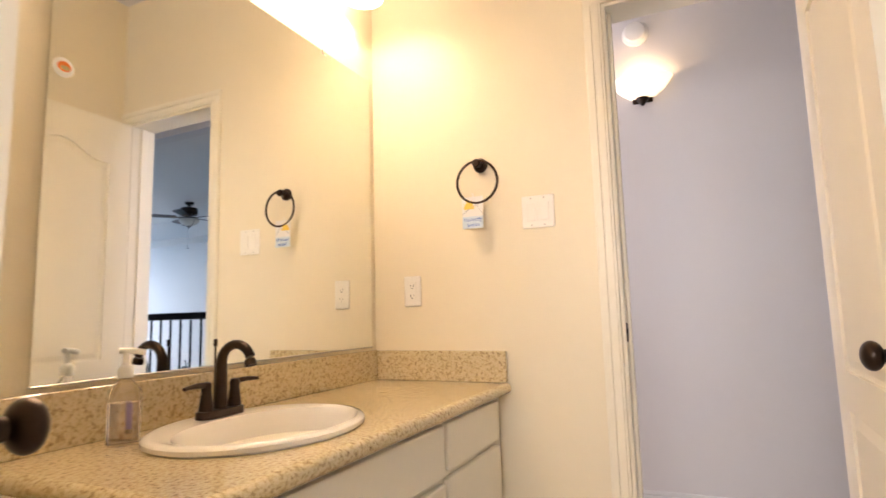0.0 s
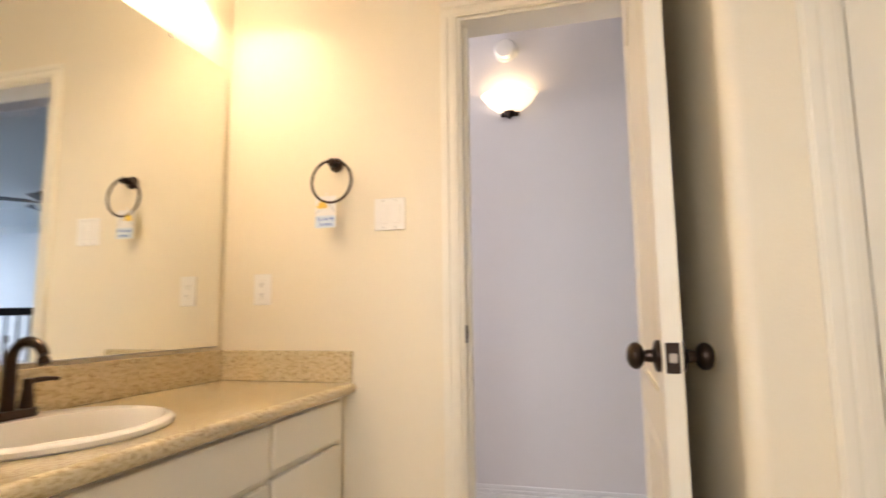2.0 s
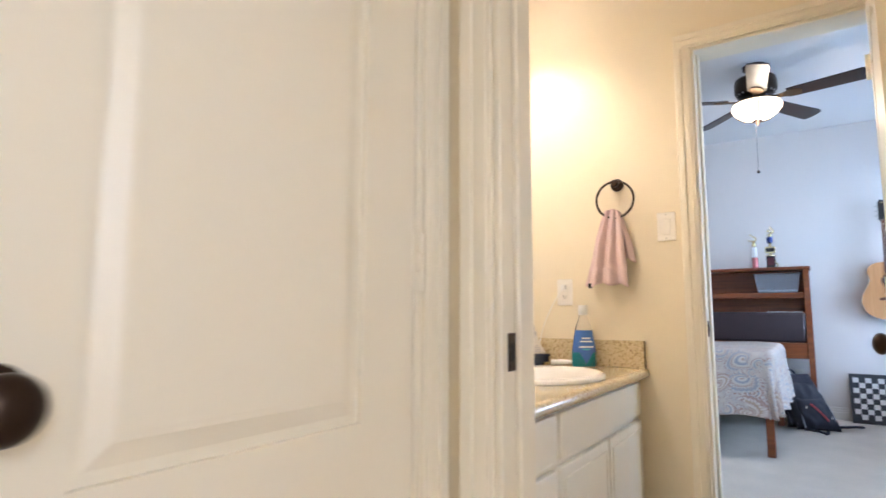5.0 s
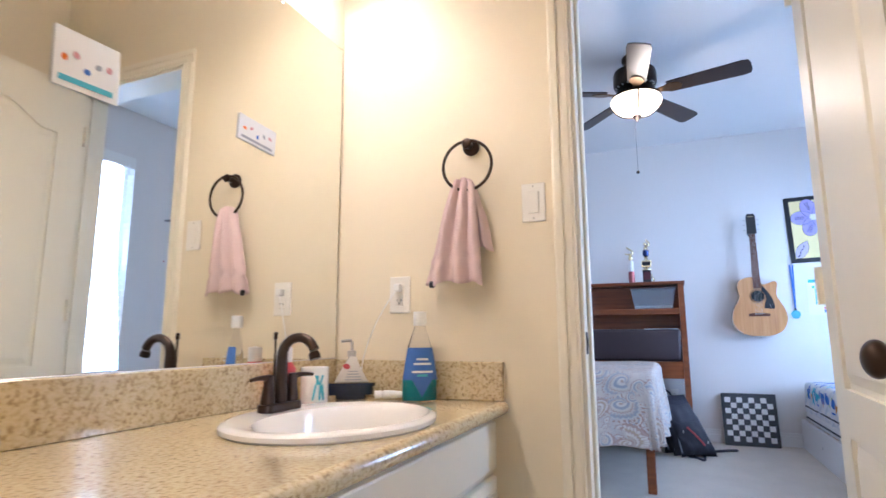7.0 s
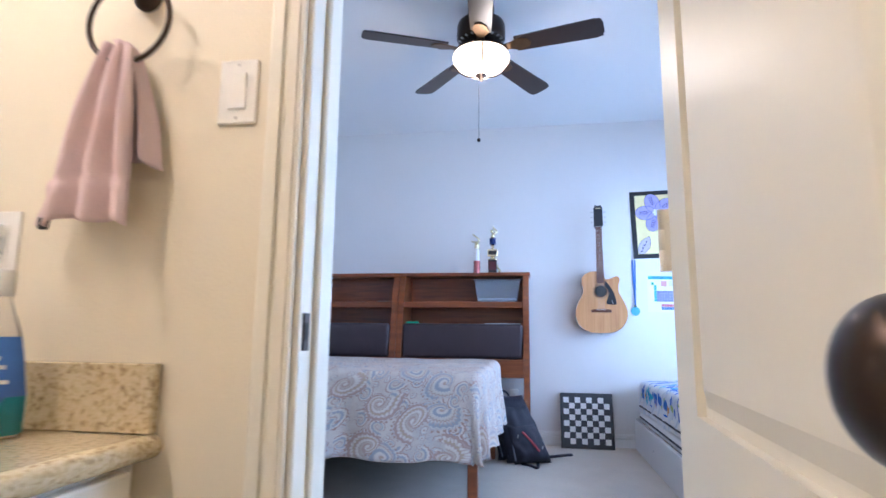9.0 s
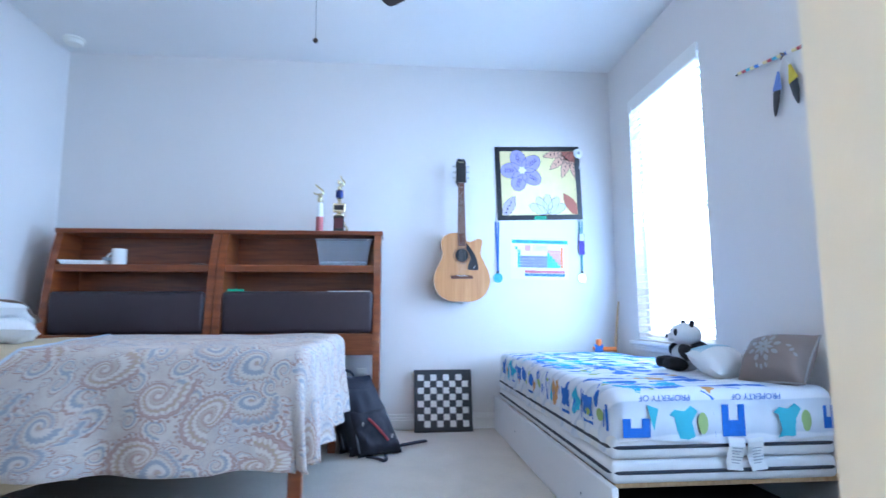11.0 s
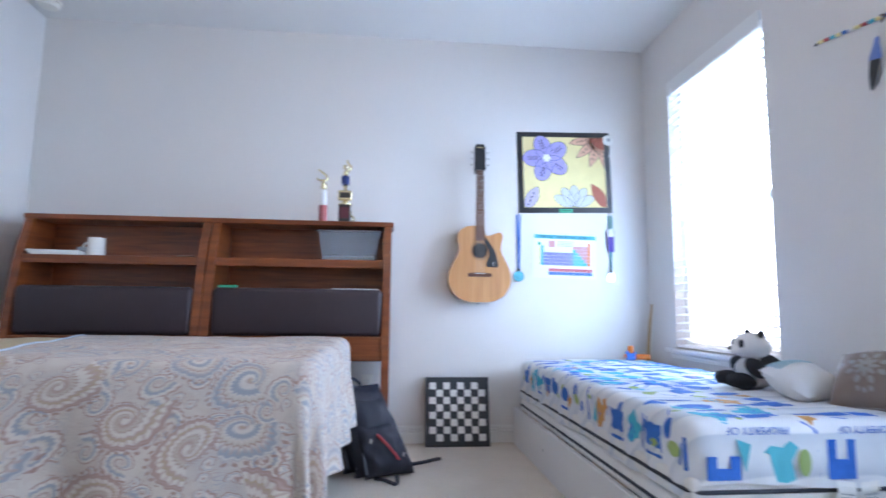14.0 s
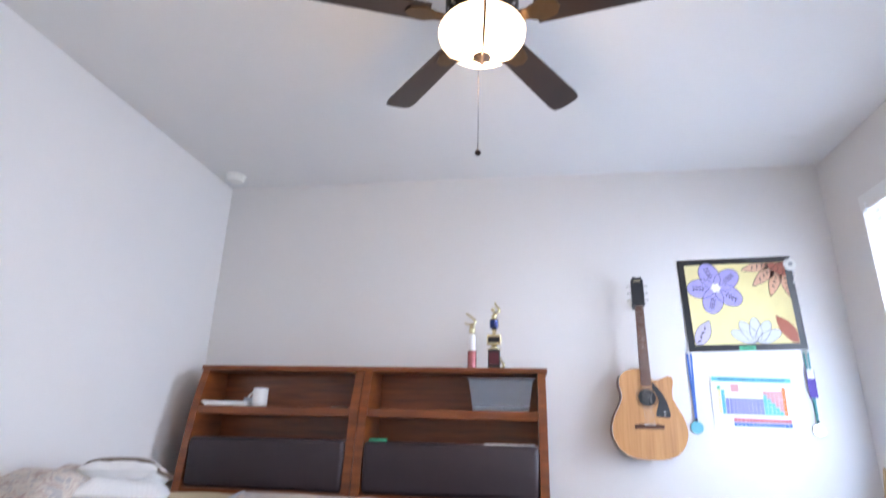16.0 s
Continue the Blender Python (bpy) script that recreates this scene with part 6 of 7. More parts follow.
    for y, z, s in ((0.235, 0.482, 1.25), (-0.13, 0.484, 1.25)):
        part("printed_shape", prism([(-0.028, 0.035), (-0.045, 0.02), (-0.03, 0.015), (-0.022, -0.03), (-0.035, -0.05), (-0.01, -0.045), (0.01, -0.048), (0.03, -0.04), (0.022, 0.0), (0.04, 0.03), (0.02, 0.045), (0.0, 0.03)], 0, 0.0012, on_east(y * 1.07 + 0.02, z - 0.02, 0.0022, x=TX0 - 0.012) @ Matrix.Diagonal((s, s, 1, 1))), TEAL_INK, t)
        part("printed_shape", prism(ellipse(0, 0, 0.015, 0.03), 0, 0.0012, on_east(y * 1.07 - 0.048, z - 0.025, 0.0022, x=TX0 - 0.012) @ Matrix.Diagonal((s, s, 1, 1))), material("olive_print", (0.34, 0.46, 0.16), 0.7), t)
    part("printed_pennant", prism([(-0.02, 0.045), (0.022, 0.03), (0.004, -0.045)], 0, 0.0012, on_east(0.39, 0.48, 0.006, x=TX0 - 0.012)), TEAL_INK, t)


fitted_sheet()
for i, y in enumerate((0.075, 0.01)):
    t = thing("mattress_label", "white sewn-in mattress care label hanging down", "label", group="labels on the mattress", m=on_east(y + 0.01, 0.405, 0.006, -6 + 12 * i, x=TX0 - 0.008))
    bm = bmesh.new()
    rows = [[bm.verts.new((x, -0.11 * k / 8, 0.003 + 0.008 * math.sin(k * 0.8 + i))) for x in (-0.03, 0.03)] for k in range(9)]
    for a, c in zip(rows, rows[1:]):
        bm.faces.new((a[0], a[1], c[1], c[0]))
    o = part("ribbon", bm, WHITE_P, t)
    o.modifiers.new("thickness", "SOLIDIFY").thickness = 0.0008
    for k in range(6):
        flat("print_bar", rect(-0.02, 0.02 - 0.006 * (k % 3), -0.035 - 0.010 * k, -0.032 - 0.010 * k), GREY_INK, t, 0.0125)


def soft_panda():
    """One plain mesh: body, head, ears, limbs in two colours."""
    bm = bmesh.new()

    def blob(r, m, dark, **k):
        n = len(bm.faces)
        ball(r, m, bm, **k)
        bm.faces.ensure_lookup_table()
        for f in bm.faces[n:]:
            f.material_index = 1 if dark else 0
    blob(0.072, pose(0, 0, 0.075), False, sz=1.1)
    blob(0.066, pose(0.028, 0, 0.10), True, sx=0.95, sy=1.2, sz=0.85)
    blob(0.050, pose(-0.022, 0, 0.085), False, sx=1.1, sz=1.05)
    blob(0.068, pose(-0.012, 0, 0.188), False, sx=1.0, sy=1.15, sz=0.92)
    blob(0.024, pose(-0.072, 0, 0.172), False)
    blob(0.009, pose(-0.094, 0, 0.178), True)
    for s in (-1, 1):
        blob(0.020, pose(0.0, s * 0.058, 0.246), True, sx=0.6)
        blob(0.017, pose(-0.064, s * 0.032, 0.198, 0, 0, 0), True, sx=0.55, sz=1.3)
        blob(0.034, pose(-0.03, s * 0.075, 0.095, s * 28, -30), True, sz=1.5)
        blob(0.036, pose(-0.075, s * 0.055, 0.035, 0, -75), True, sz=1.45)
        blob(0.030, pose(-0.112, s * 0.058, 0.038), True, sx=0.7)
    for v in bm.verts:
        v.co += v.normal * 0.0 + Vector((0, 0, 1)) * 0.002 * noise.noise(v.co * 60)
    ob = done("toy_panda", bm, [material("white_plush", (0.74, 0.72, 0.70), 0.95, vary=0.06, scale=30, bump=1.0, bump_scale=500), material("black_plush", (0.022, 0.022, 0.026), 0.95, vary=0.2, scale=30, bump=1.0, bump_scale=500)], True)
    ob.matrix_basis = pose(6.83, -0.13, 0.574, 0, 0, -100) @ Matrix.Diagonal((1.06, 1.0, 0.89, 1))
    return tagged(ob, "black and white plush panda sitting on the bed", "stuffed toy")


soft_panda()
t = thing("pillow", "small white pillow with a pale blue striped side", "pillow", group="pillows on the twin bed", m=pose(6.585, -0.14, 0.628, 24, 0, -70) @ Matrix.Scale(0.88, 4))
part("cover", cushion(0.28, 0.22, 0.15, seed=21), SHEET_W, t, smooth=True)
for k in range(5):
    y = 0.040 + 0.013 * k
    part("blue_stripe", tube([(u * 0.125, y, 0.076 * math.sqrt(max(0.0, (1 - abs(u * 0.83) ** 2.2) * (1 - (y / 0.11) ** 2.2))) + 0.0012) for u in [-1 + 0.1 * q for q in range(21)]], 0.003, 5), material("pale_blue_cotton", (0.45, 0.62, 0.68), 0.9) if k == 0 else bpy.data.materials["pale_blue_cotton"], t, "pale blue woven stripe", True)
t = thing("pillow", "taupe cushion with silver embroidered medallion", "pillow", group="pillows on the twin bed", m=pose(6.345, -0.225, 0.658, 52, -5, -162) @ Matrix.Scale(0.88, 4))
TAUPE = material("taupe_satin", (0.25, 0.19, 0.16), 0.55, vary=0.1, scale=10, bump=0.4, bump_scale=300)
SILVER = material("silver_embroidery", (0.36, 0.34, 0.32), 0.45, vary=0.1, scale=40, bump=0.6, bump_scale=300)
part("cover", cushion(0.32, 0.25, 0.19, puff=2.0, seed=31), TAUPE, t, smooth=True)
rim = []
for a0, ux, uy in ((0, 1, -1), (1, 1, 1), (2, -1, 1), (3, -1, -1)):
    for q in range(10):
        k = -1 + 0.2 * q
        u, v = ((k, -1), (1, k), (-k, 1), (-1, -k))[a0]
        rim.append((u * 0.16 * (1 - 0.06 * (1 - v * v) * abs(u) ** 4), v * 0.125 * (1 - 0.06 * (1 - u * u) * abs(v) ** 4), 0))
part("cording", tube(rim, 0.0045, 8, closed=True), SILVER, t, "silver cord edging", True)


def stitched(outline, parent, lift=0.048):
    bm = prism(outline, 0, 0.002)
    for v in bm.verts:
        u, w = v.co.x / 0.16, v.co.y / 0.125
        v.co.z += 0.095 * max(0.0, (1 - abs(u) ** 2) * (1 - abs(w) ** 2)) ** 0.5 + 0.005
    part("embroidery", bm, SILVER, parent, "silver embroidered petal")


for i in range(8):
    a = 45 * i
    stitched(ellipse(0.026 * math.cos(radians(a)), 0.026 * math.sin(radians(a)), 0.020, 0.008, a, 14, 0.5), t)
    stitched(ellipse(0.060 * math.cos(radians(a + 22)), 0.056 * math.sin(radians(a + 22)), 0.015, 0.010, a + 22, 14, 0.4), t)
for s in (-1, 1):
    for k in range(3):
        stitched(ellipse(s * (0.100 + 0.014 * k), 0.018 - 0.018 * k, 0.010, 0.006, 60 * k, 12, 0.4), t)
        stitched(ellipse(0.022 * (k - 1), s * (0.088 - 0.006 * abs(k - 1)), 0.009, 0.006, 90 * s, 12, 0.4), t)

# toy blaster and bow in the corner, resting on the bed end
t = thing("toy_blaster", "orange and blue plastic toy blaster lying in the corner", "toy", m=pose(8.06, -0.17, 0.574, 0, 0, 80) @ Matrix.Scale(0.75, 4))
part("barrel", lathe([(0, -0.12), (0.022, -0.12), (0.022, 0.0), (0.018, 0.02), (0, 0.02)], 20, pose(-0.02, 0, 0.028, 0, 90)), ORANGE, t, smooth=True)
part("body", box(bmesh.new(), -0.02, 0.06, -0.02, 0.02, 0.0, 0.075, 0.008, 2), BLUE_INK, t, "blue plastic body")
part("muzzle", lathe([(0, 0), (0.026, 0), (0.026, 0.05), (0.02, 0.06), (0, 0.06)], 20, pose(0.02, 0, 0.06)), ORANGE, t, smooth=True)
part("grip", box(bmesh.new(), 0.04, 0.075, -0.014, 0.014, 0.02, 0.05, 0.006, 2), ORANGE, t)
t = thing("wooden_bow", "pale wooden toy bow leaning in the corner", "toy bow", m=pose(8.18, -0.33, 0))
part("limb", tube(arc(lambda u: (0.02 - 0.05 * u, -0.02 + 0.03 * math.sin(math.pi * u), FLOOR_B + 0.90 * u), 16), 0.010, 8, taper=lambda u: 0.7 + 0.5 * math.sin(math.pi * u)), PINE, t, smooth=True)
part("string", tube([(0.02, -0.02, FLOOR_B + 0.01), (-0.03, -0.02, FLOOR_B + 0.89)], 0.0015, 5), WHITE_P, t)


# ---- guitar ----
def guitar(m):
    t = thing("acoustic_guitar", "natural wood acoustic cutaway guitar hung on the wall", "guitar", m=m)
    SPRUCE = ramped("honey_spruce", [(0.3, (0.47, 0.205, 0.07)), (0.5, (0.55, 0.262, 0.095)), (0.7, (0.60, 0.305, 0.12))], 0.34, "noise", 4, 6, 0.3, (14, 0.8, 1), coat=0.4)
    MAHOG = material("dark_mahogany", (0.13, 0.045, 0.022), 0.35, vary=0.2, scale=20)
    right = [(0.0, 0.0), (0.09, 0.006), (0.165, 0.05), (0.203, 0.13), (0.196, 0.21), (0.160, 0.29), (0.140, 0.335), (0.142, 0.385), (0.150, 0.42), (0.148, 0.447), (0.125, 0.458), (0.085, 0.442), (0.050, 0.432), (0.03, 0.445)]
    left = [(-0.03, 0.50), (-0.09, 0.492), (-0.138, 0.46), (-0.150, 0.41), (-0.138, 0.345), (-0.150, 0.30), (-0.190, 0.22), (-0.203, 0.14), (-0.17, 0.055), (-0.09, 0.006), (0.0, 0.0)]
    out = smooth_line(right, 5) + [(0.03, 0.50)] + smooth_line(left, 5)[:-1]
    part("body", prism(out, 0.0, 0.096), MAHOG, t, "dark mahogany back and sides")
    part("soundboard", prism(out, 0.0965, 0.101, bevel=0.002), SPRUCE, t, "honey coloured spruce top")
    part("binding", tube([(x * 1.004, y, 0.0985) for x, y in out], 0.0022, 6, closed=True), WHITE_P, t, "cream binding")
    part("sound_hole", prism(ellipse(0, 0.335, 0.049, 0.049), 0.1012, 0.1018), DARK, t, "dark sound hole")
    for r in (0.054, 0.060):
        part("rosette", tube([(r * math.cos(a), 0.335 + r * math.sin(a), 0.1016) for a in [2 * math.pi * i / 40 for i in range(40)]], 0.0016, 5, closed=True), MAHOG, t)
    pg = smooth_line([(0.030, 0.378), (0.052, 0.350), (0.062, 0.315), (0.050, 0.275), (0.042, 0.235), (0.08, 0.228), (0.118, 0.232), (0.112, 0.29), (0.092, 0.345), (0.055, 0.40), (0.034, 0.425)], 4)
    part("pickguard", prism(pg, 0.1022, 0.1036), BLACK, t, "black teardrop pickguard")
    part("pickguard_mark", tube(arc(lambda u: (0.092 + 0.009 * math.cos(0.8 + 4.4 * u), 0.250 + 0.009 * math.sin(0.8 + 4.4 * u), 0.1040), 14), 0.0012, 5), WHITE_P, t)
    part("bridge", prism([(-0.078, 0.165), (0.078, 0.165), (0.080, 0.185), (0.04, 0.192), (-0.04, 0.192), (-0.080, 0.185)], 0.1012, 0.109, bevel=0.002), MAHOG, t, "dark rosewood bridge")
    part("saddle", box(bmesh.new(), -0.036, 0.036, 0.184, 0.187, 0.109, 0.113), WHITE_P, t)
    bm = bmesh.new()
    box(bm, -0.0285, 0.0285, 0.40, 0.50, 0.1015, 0.108)
    prism([(-0.028, 0.49), (0.028, 0.49), (0.0225, 0.87), (-0.0225, 0.87)], 0.096, 0.1075, bm=bm)
    part("fretboard", bm, MAHOG, t, "rosewood fretboard")
    part("neck", prism([(-0.026, 0.49), (0.026, 0.49), (0.021, 0.87), (-0.021, 0.87)], 0.076, 0.0958), MAHOG, t)
    for i in range(16):
        y = 0.235 + 0.635 * 2 ** (-(i) / 12)
        if y > 0.42:
            w = 0.0285 - 0.006 * (y - 0.42) / 0.45
            part("fret", box(bmesh.new(), -w, w, y - 0.001, y + 0.001, 0.1076, 0.1086), STEEL, t)
    for k in (3, 5, 7, 9, 12):
        y = 0.235 + 0.635 * (2 ** (-k / 12) + 2 ** (-(k - 1) / 12)) / 2
        part("inlay", prism(ellipse(0, y, 0.0035, 0.0035, n=12), 0.1077, 0.1082), WHITE_P, t)
    part("headstock", prism([(-0.022, 0.872), (0.022, 0.872), (0.036, 0.895), (0.036, 1.03), (0.022, 1.055), (0.0, 1.045), (-0.022, 1.055), (-0.036, 1.03), (-0.036, 0.895)], 0.080, 0.096, bevel=0.002), BLACK, t, "black headstock")
    part("headstock_mark", box(bmesh.new(), -0.02, 0.02, 1.022, 1.030, 0.0962, 0.0968), GOLD, t)
    for s in (-1, 1):
        for k in range(3):
            y = 0.91 + 0.043 * k
            part("tuning_peg", lathe([(0, 0), (0.004, 0), (0.004, 0.014), (0.009, 0.016), (0.009, 0.026), (0, 0.028)], 12, pose(s * 0.034, y, 0.086, 0, 90 * s), sy=0.6), STEEL, t, "chrome tuning peg", True)
    for i in range(6):
        x = -0.025 + 0.010 * i
        part("string", tube([(x, 0.186, 0.1128), (x * 0.72, 0.872, 0.1092)], 0.0006, 4), STEEL, t)
    part("end_pin", lathe([(0, 0), (0.006, 0), (0.005, 0.008), (0.008, 0.014), (0, 0.017)], 12, pose(0, 0.0, 0.05, 90)), STEEL, t, smooth=True)
    return t


guitar(on_east(0.80, 0.93, 0.012))
t = thing("wall_hook", "black guitar wall hanger", "hook", m=on_east(0.80, 1.80))
part("plate", box(bmesh.new(), -0.02, 0.02, 0.0, 0.06, 0, 0.01, 0.003, 1), BLACK, t)
for s in (-1, 1):
    part("prong", tube([(s * 0.012, 0.015, 0.008), (s * 0.032, 0.01, 0.08), (s * 0.034, 0.015, 0.115)], 0.006, 8), BLACK, t, smooth=True)

# ---- flower painting ----
t = thing("flower_painting", "child's flower painting on yellow with black border", "painting", m=on_east(0.190, 1.835, 0.003, 1.6))
part("backing", box(bmesh.new(), -0.33, 0.33, -0.285, 0.285, 0.0, 0.003), BLACK, t, "black paper border")
part("painted_sheet", box(bmesh.new(), -0.292, 0.292, -0.247, 0.25, 0.0032, 0.0042), YELLOW_P, t, "pale yellow painted paper")
VIOLET = material("violet_wash", (0.38, 0.34, 0.66), 0.8, vary=0.25, scale=30)
ORANGE_W = material("orange_wash", (0.72, 0.42, 0.28), 0.8, vary=0.15, scale=25)
for i in range(5):
    a = 90 + 72 * i + 18
    c, s = math.cos(radians(a)), math.sin(radians(a))
    o = ellipse(-0.125 + 0.085 * c, 0.10 + 0.083 * s, 0.083, 0.060, a, 26)
    flat("petal", o, VIOLET, t, 0.0045 + 0.00008 * i)
    part("petal_outline", tube([(x, y, 0.0054) for x, y in o], 0.0016, 5, closed=True), INK, t)
    part("petal_vein", tube([(-0.125 + 0.06 * c, 0.10 + 0.06 * s, 0.0056), (-0.125 + 0.14 * c, 0.10 + 0.14 * s, 0.0056)], 0.0014, 5), INK, t)
    for k in range(4):
        d = 0.075 + 0.018 * k
        flat("vein_leaf", ellipse(-0.125 + d * c - 0.010 * s, 0.10 + d * s + 0.010 * c, 0.008, 0.003, a + 40, 8), INK, t, 0.0056)
        flat("vein_leaf", ellipse(-0.125 + d * c + 0.010 * s, 0.10 + d * s - 0.010 * c, 0.008, 0.003, a - 40, 8), INK, t, 0.0056)
for i in range(6):
    a = 60 * i
    flat("flower_heart", ellipse(-0.125 + 0.014 * math.cos(radians(a)), 0.10 + 0.014 * math.sin(radians(a)), 0.017, 0.011, a, 10), WHITE_P, t, 0.0078 + 0.0005 * (i % 2))
for i in range(4):
    a = 192 + 28 * i
    c, s = math.cos(radians(a)), math.sin(radians(a))
    o = [(min(0.29, x), min(0.247, y)) for x, y in ellipse(0.27 + 0.12 * c, 0.255 + 0.12 * s, 0.115, 0.034, a, 22, 0.6)]
    flat("petal", o, ORANGE_W, t, 0.0045)
    part("petal_outline", tube([(x, y, 0.0054) for x, y in o], 0.0014, 5, closed=True), INK, t)
    for k in range(4):
        flat("vein_leaf", ellipse(0.27 + (0.08 + 0.03 * k) * c, 0.255 + (0.08 + 0.03 * k) * s, 0.011, 0.004, a + 60, 8), INK, t, 0.0056)
flat("flower_heart", [(0.29, 0.16), (0.29, 0.247), (0.185, 0.247), (0.21, 0.20), (0.25, 0.17)], material("rust_wash", (0.42, 0.14, 0.09), 0.8, vary=0.2), t, 0.0056)
for i in range(5):
    a = 25 + 32 * i
    c, s = math.cos(radians(a)), math.sin(radians(a))
    o = [(x, max(-0.245, y)) for x, y in ellipse(0.06 + 0.08 * c, -0.235 + 0.07 * s, 0.075, 0.034, a, 20)]
    flat("petal", o, material("pale_grey_wash", (0.62, 0.63, 0.64), 0.8, vary=0.08) if i == 0 else bpy.data.materials["pale_grey_wash"], t, 0.0045 + 0.0006 * (i % 2))
    part("petal_outline", tube([(x, y, 0.0058) for x, y in o], 0.0012, 5, closed=True), INK, t)
o = ellipse(0.24, -0.165, 0.10, 0.04, 122, 20, 0.7)
flat("leaf", [(min(0.29, x), max(-0.245, y)) for x, y in o], bpy.data.materials["rust_wash"], t, 0.0045)
o = [(max(-0.29, x), max(-0.245, y)) for x, y in ellipse(-0.235, -0.175, 0.085, 0.042, 60, 20, 0.7)]
flat("leaf", o, material("lilac_wash", (0.52, 0.46, 0.62), 0.8, vary=0.12), t, 0.0045)
part("petal_outline", tube([(x, y, 0.0054) for x, y in o], 0.0014, 5, closed=True), INK, t)
for k in range(4):
    flat("vein_leaf", ellipse(-0.265 + 0.014 * k, -0.225 + 0.026 * k, 0.012, 0.005, 20 + 70 * (k % 2), 8), INK, t, 0.0056)
part("name_label", box(bmesh.new(), -0.045, 0.045, -0.283, -0.258, 0.0034, 0.0046), GREEN_INK, t, "green name label")
part("label_bar", box(bmesh.new(), -0.034, 0.034, -0.273, -0.268, 0.0048, 0.0052), INK, t)
t = thing("ribbon_badge", "small white rosette badge pinned on the painting's corner", "badge", m=on_east(-0.125, 2.075, 0.008))
part("rosette", lathe([(0, 0.012), (0.014, 0.012), (0.020, 0.008), (0.030, 0.006), (0.038, 0.0), (0, 0.0)], 18), WHITE_P, t, smooth=True)
part("centre", lathe([(0, 0.016), (0.012, 0.015), (0.013, 0.011)], 16), GREY_INK, t, smooth=True)
part("ribbon_tail", tube(arc(lambda u: (0.01 + 0.012 * math.sin(4 * u), -0.03 - 0.09 * u, 0.004), 8), 0.004, 6), WHITE_P, t)


def medal(y, z0, z1, ribbon, disc, label, wide):
    t = thing("medal", label, "medal", group="medals under the painting", m=on_east(y, z1, 0.006))
    h = z0 - z1
    for s in (-1, 1):
        bm = bmesh.new()
        rows = [[bm.verts.new((s * 0.010 * (1 - k / 8) + x, h * (1 - k / 8), 0.002 + 0.003 * s)) for x in (-wide, wide)] for k in range(9)]
        for a, c in zip(rows, rows[1:]):
            bm.faces.new((a[0], a[1], c[1], c[0]))
        o = part("ribbon", bm, ribbon, t)
        o.modifiers.new("thickness", "SOLIDIFY").thickness = 0.0012
    part("clasp", box(bmesh.new(), -0.008, 0.008, -0.012, 0.006, 0.0, 0.008, 0.002, 1), BLACK, t)
    part("disc", lathe([(0, 0.0), (0.034, 0.0), (0.036, 0.003), (0.034, 0.006), (0.028, 0.005), (0, 0.006)], 28, pose(0, -0.046, 0.0)), disc, t, smooth=True)
    part("disc_relief", lathe([(0, 0.0085), (0.018, 0.0075), (0.022, 0.0055)], 6, pose(0, -0.046, 0.0)), disc, t)
    return t


medal(0.517, 1.53, 1.155, BLUE_INK, material("teal_enamel", (0.12, 0.42, 0.50), 0.3, 0.4), "teal medal on a blue and white ribbon", 0.006)
md = medal(-0.128, 1.54, 1.155, material("teal_green_ribbon", (0.05, 0.25, 0.24), 0.7), material("pale_silver_medal", (0.62, 0.66, 0.60), 0.3, 0.7), "pale round medal on a dark ribbon", 0.005)
part("purple_card", box(bmesh.new(), -0.022, 0.022, 0.13, 0.29, 0.009, 0.011), material("purple_card", (0.09, 0.05, 0.30), 0.6), md, "purple card")
part("card_clip", box(bmesh.new(), -0.018, 0.018, 0.235, 0.29, 0.0115, 0.013), WHITE_P, md)

# ---- periodic table poster ----
t = thing("periodic_table_poster", "laminated white poster of a coloured element table", "poster", m=on_east(0.195, 1.25, 0.003, -1))
part("sheet", box(bmesh.new(), -0.222, 0.222, -0.15, 0.15, 0.0, 0.0012), WHITE_P, t)
part("title_band", box(bmesh.new(), -0.215, 0.215, 0.118, 0.145, 0.0014, 0.0018), TEAL_INK, t)
writing("title", "PERIODIC TABLE OF THE ELEMENTS", 0.0225, INK, t, Matrix.Translation((0, 0.131, 0.0024)))
VIO = material("violet_cell", (0.20, 0.20, 0.52), 0.6, vary=0.1)
LILAC = material("red_cell", (0.60, 0.14, 0.16), 0.6, vary=0.1)
cols = {0: ORANGE, 1: YELLOW_P}
cells = {}
for r in range(7):
    for c in range(18):
        if (r == 0 and c not in (0, 17)) or (r in (1, 2) and 1 < c < 12):
            continue
        mt = GREEN_INK if c == 0 and r == 0 else ORANGE if c == 17 else YELLOW_P if c < 1 else TEAL_INK if c == 1 or (c > 11 and c - 11 < r) else PINK_INK if c > 11 else VIO
        x, y = -0.180 + 0.0205 * c, 0.082 - 0.0225 * r
        key = mt.name
        if key not in cells:
            cells[key] = part("element_cell", box(bmesh.new(), -0.0095, 0.0095, -0.0105, 0.0105, 0.0014, 0.0019), mt, t)
            cells[key].location = (x, y, 0)
        else:
            o = new("element_cell", cells[key].data)
            o.parent, o.location = t, (x, y, 0)
for r, mt in ((0, LILAC), (1, BLUE_INK)):
    base = None
    for c in range(15):
        x, y = -0.105 + 0.0205 * c, -0.095 - 0.0235 * r
        if base is None:
            base = part("element_cell", box(bmesh.new(), -0.0095, 0.0095, -0.0105, 0.0105, 0.0014, 0.0019), mt, t)
            base.location = (x, y, 0)
        else:
            o = new("element_cell", base.data)
            o.parent, o.location = t, (x, y, 0)
part("key_box", box(bmesh.new(), -0.115, -0.07, 0.06, 0.105, 0.0014, 0.0019), PINK_INK, t)
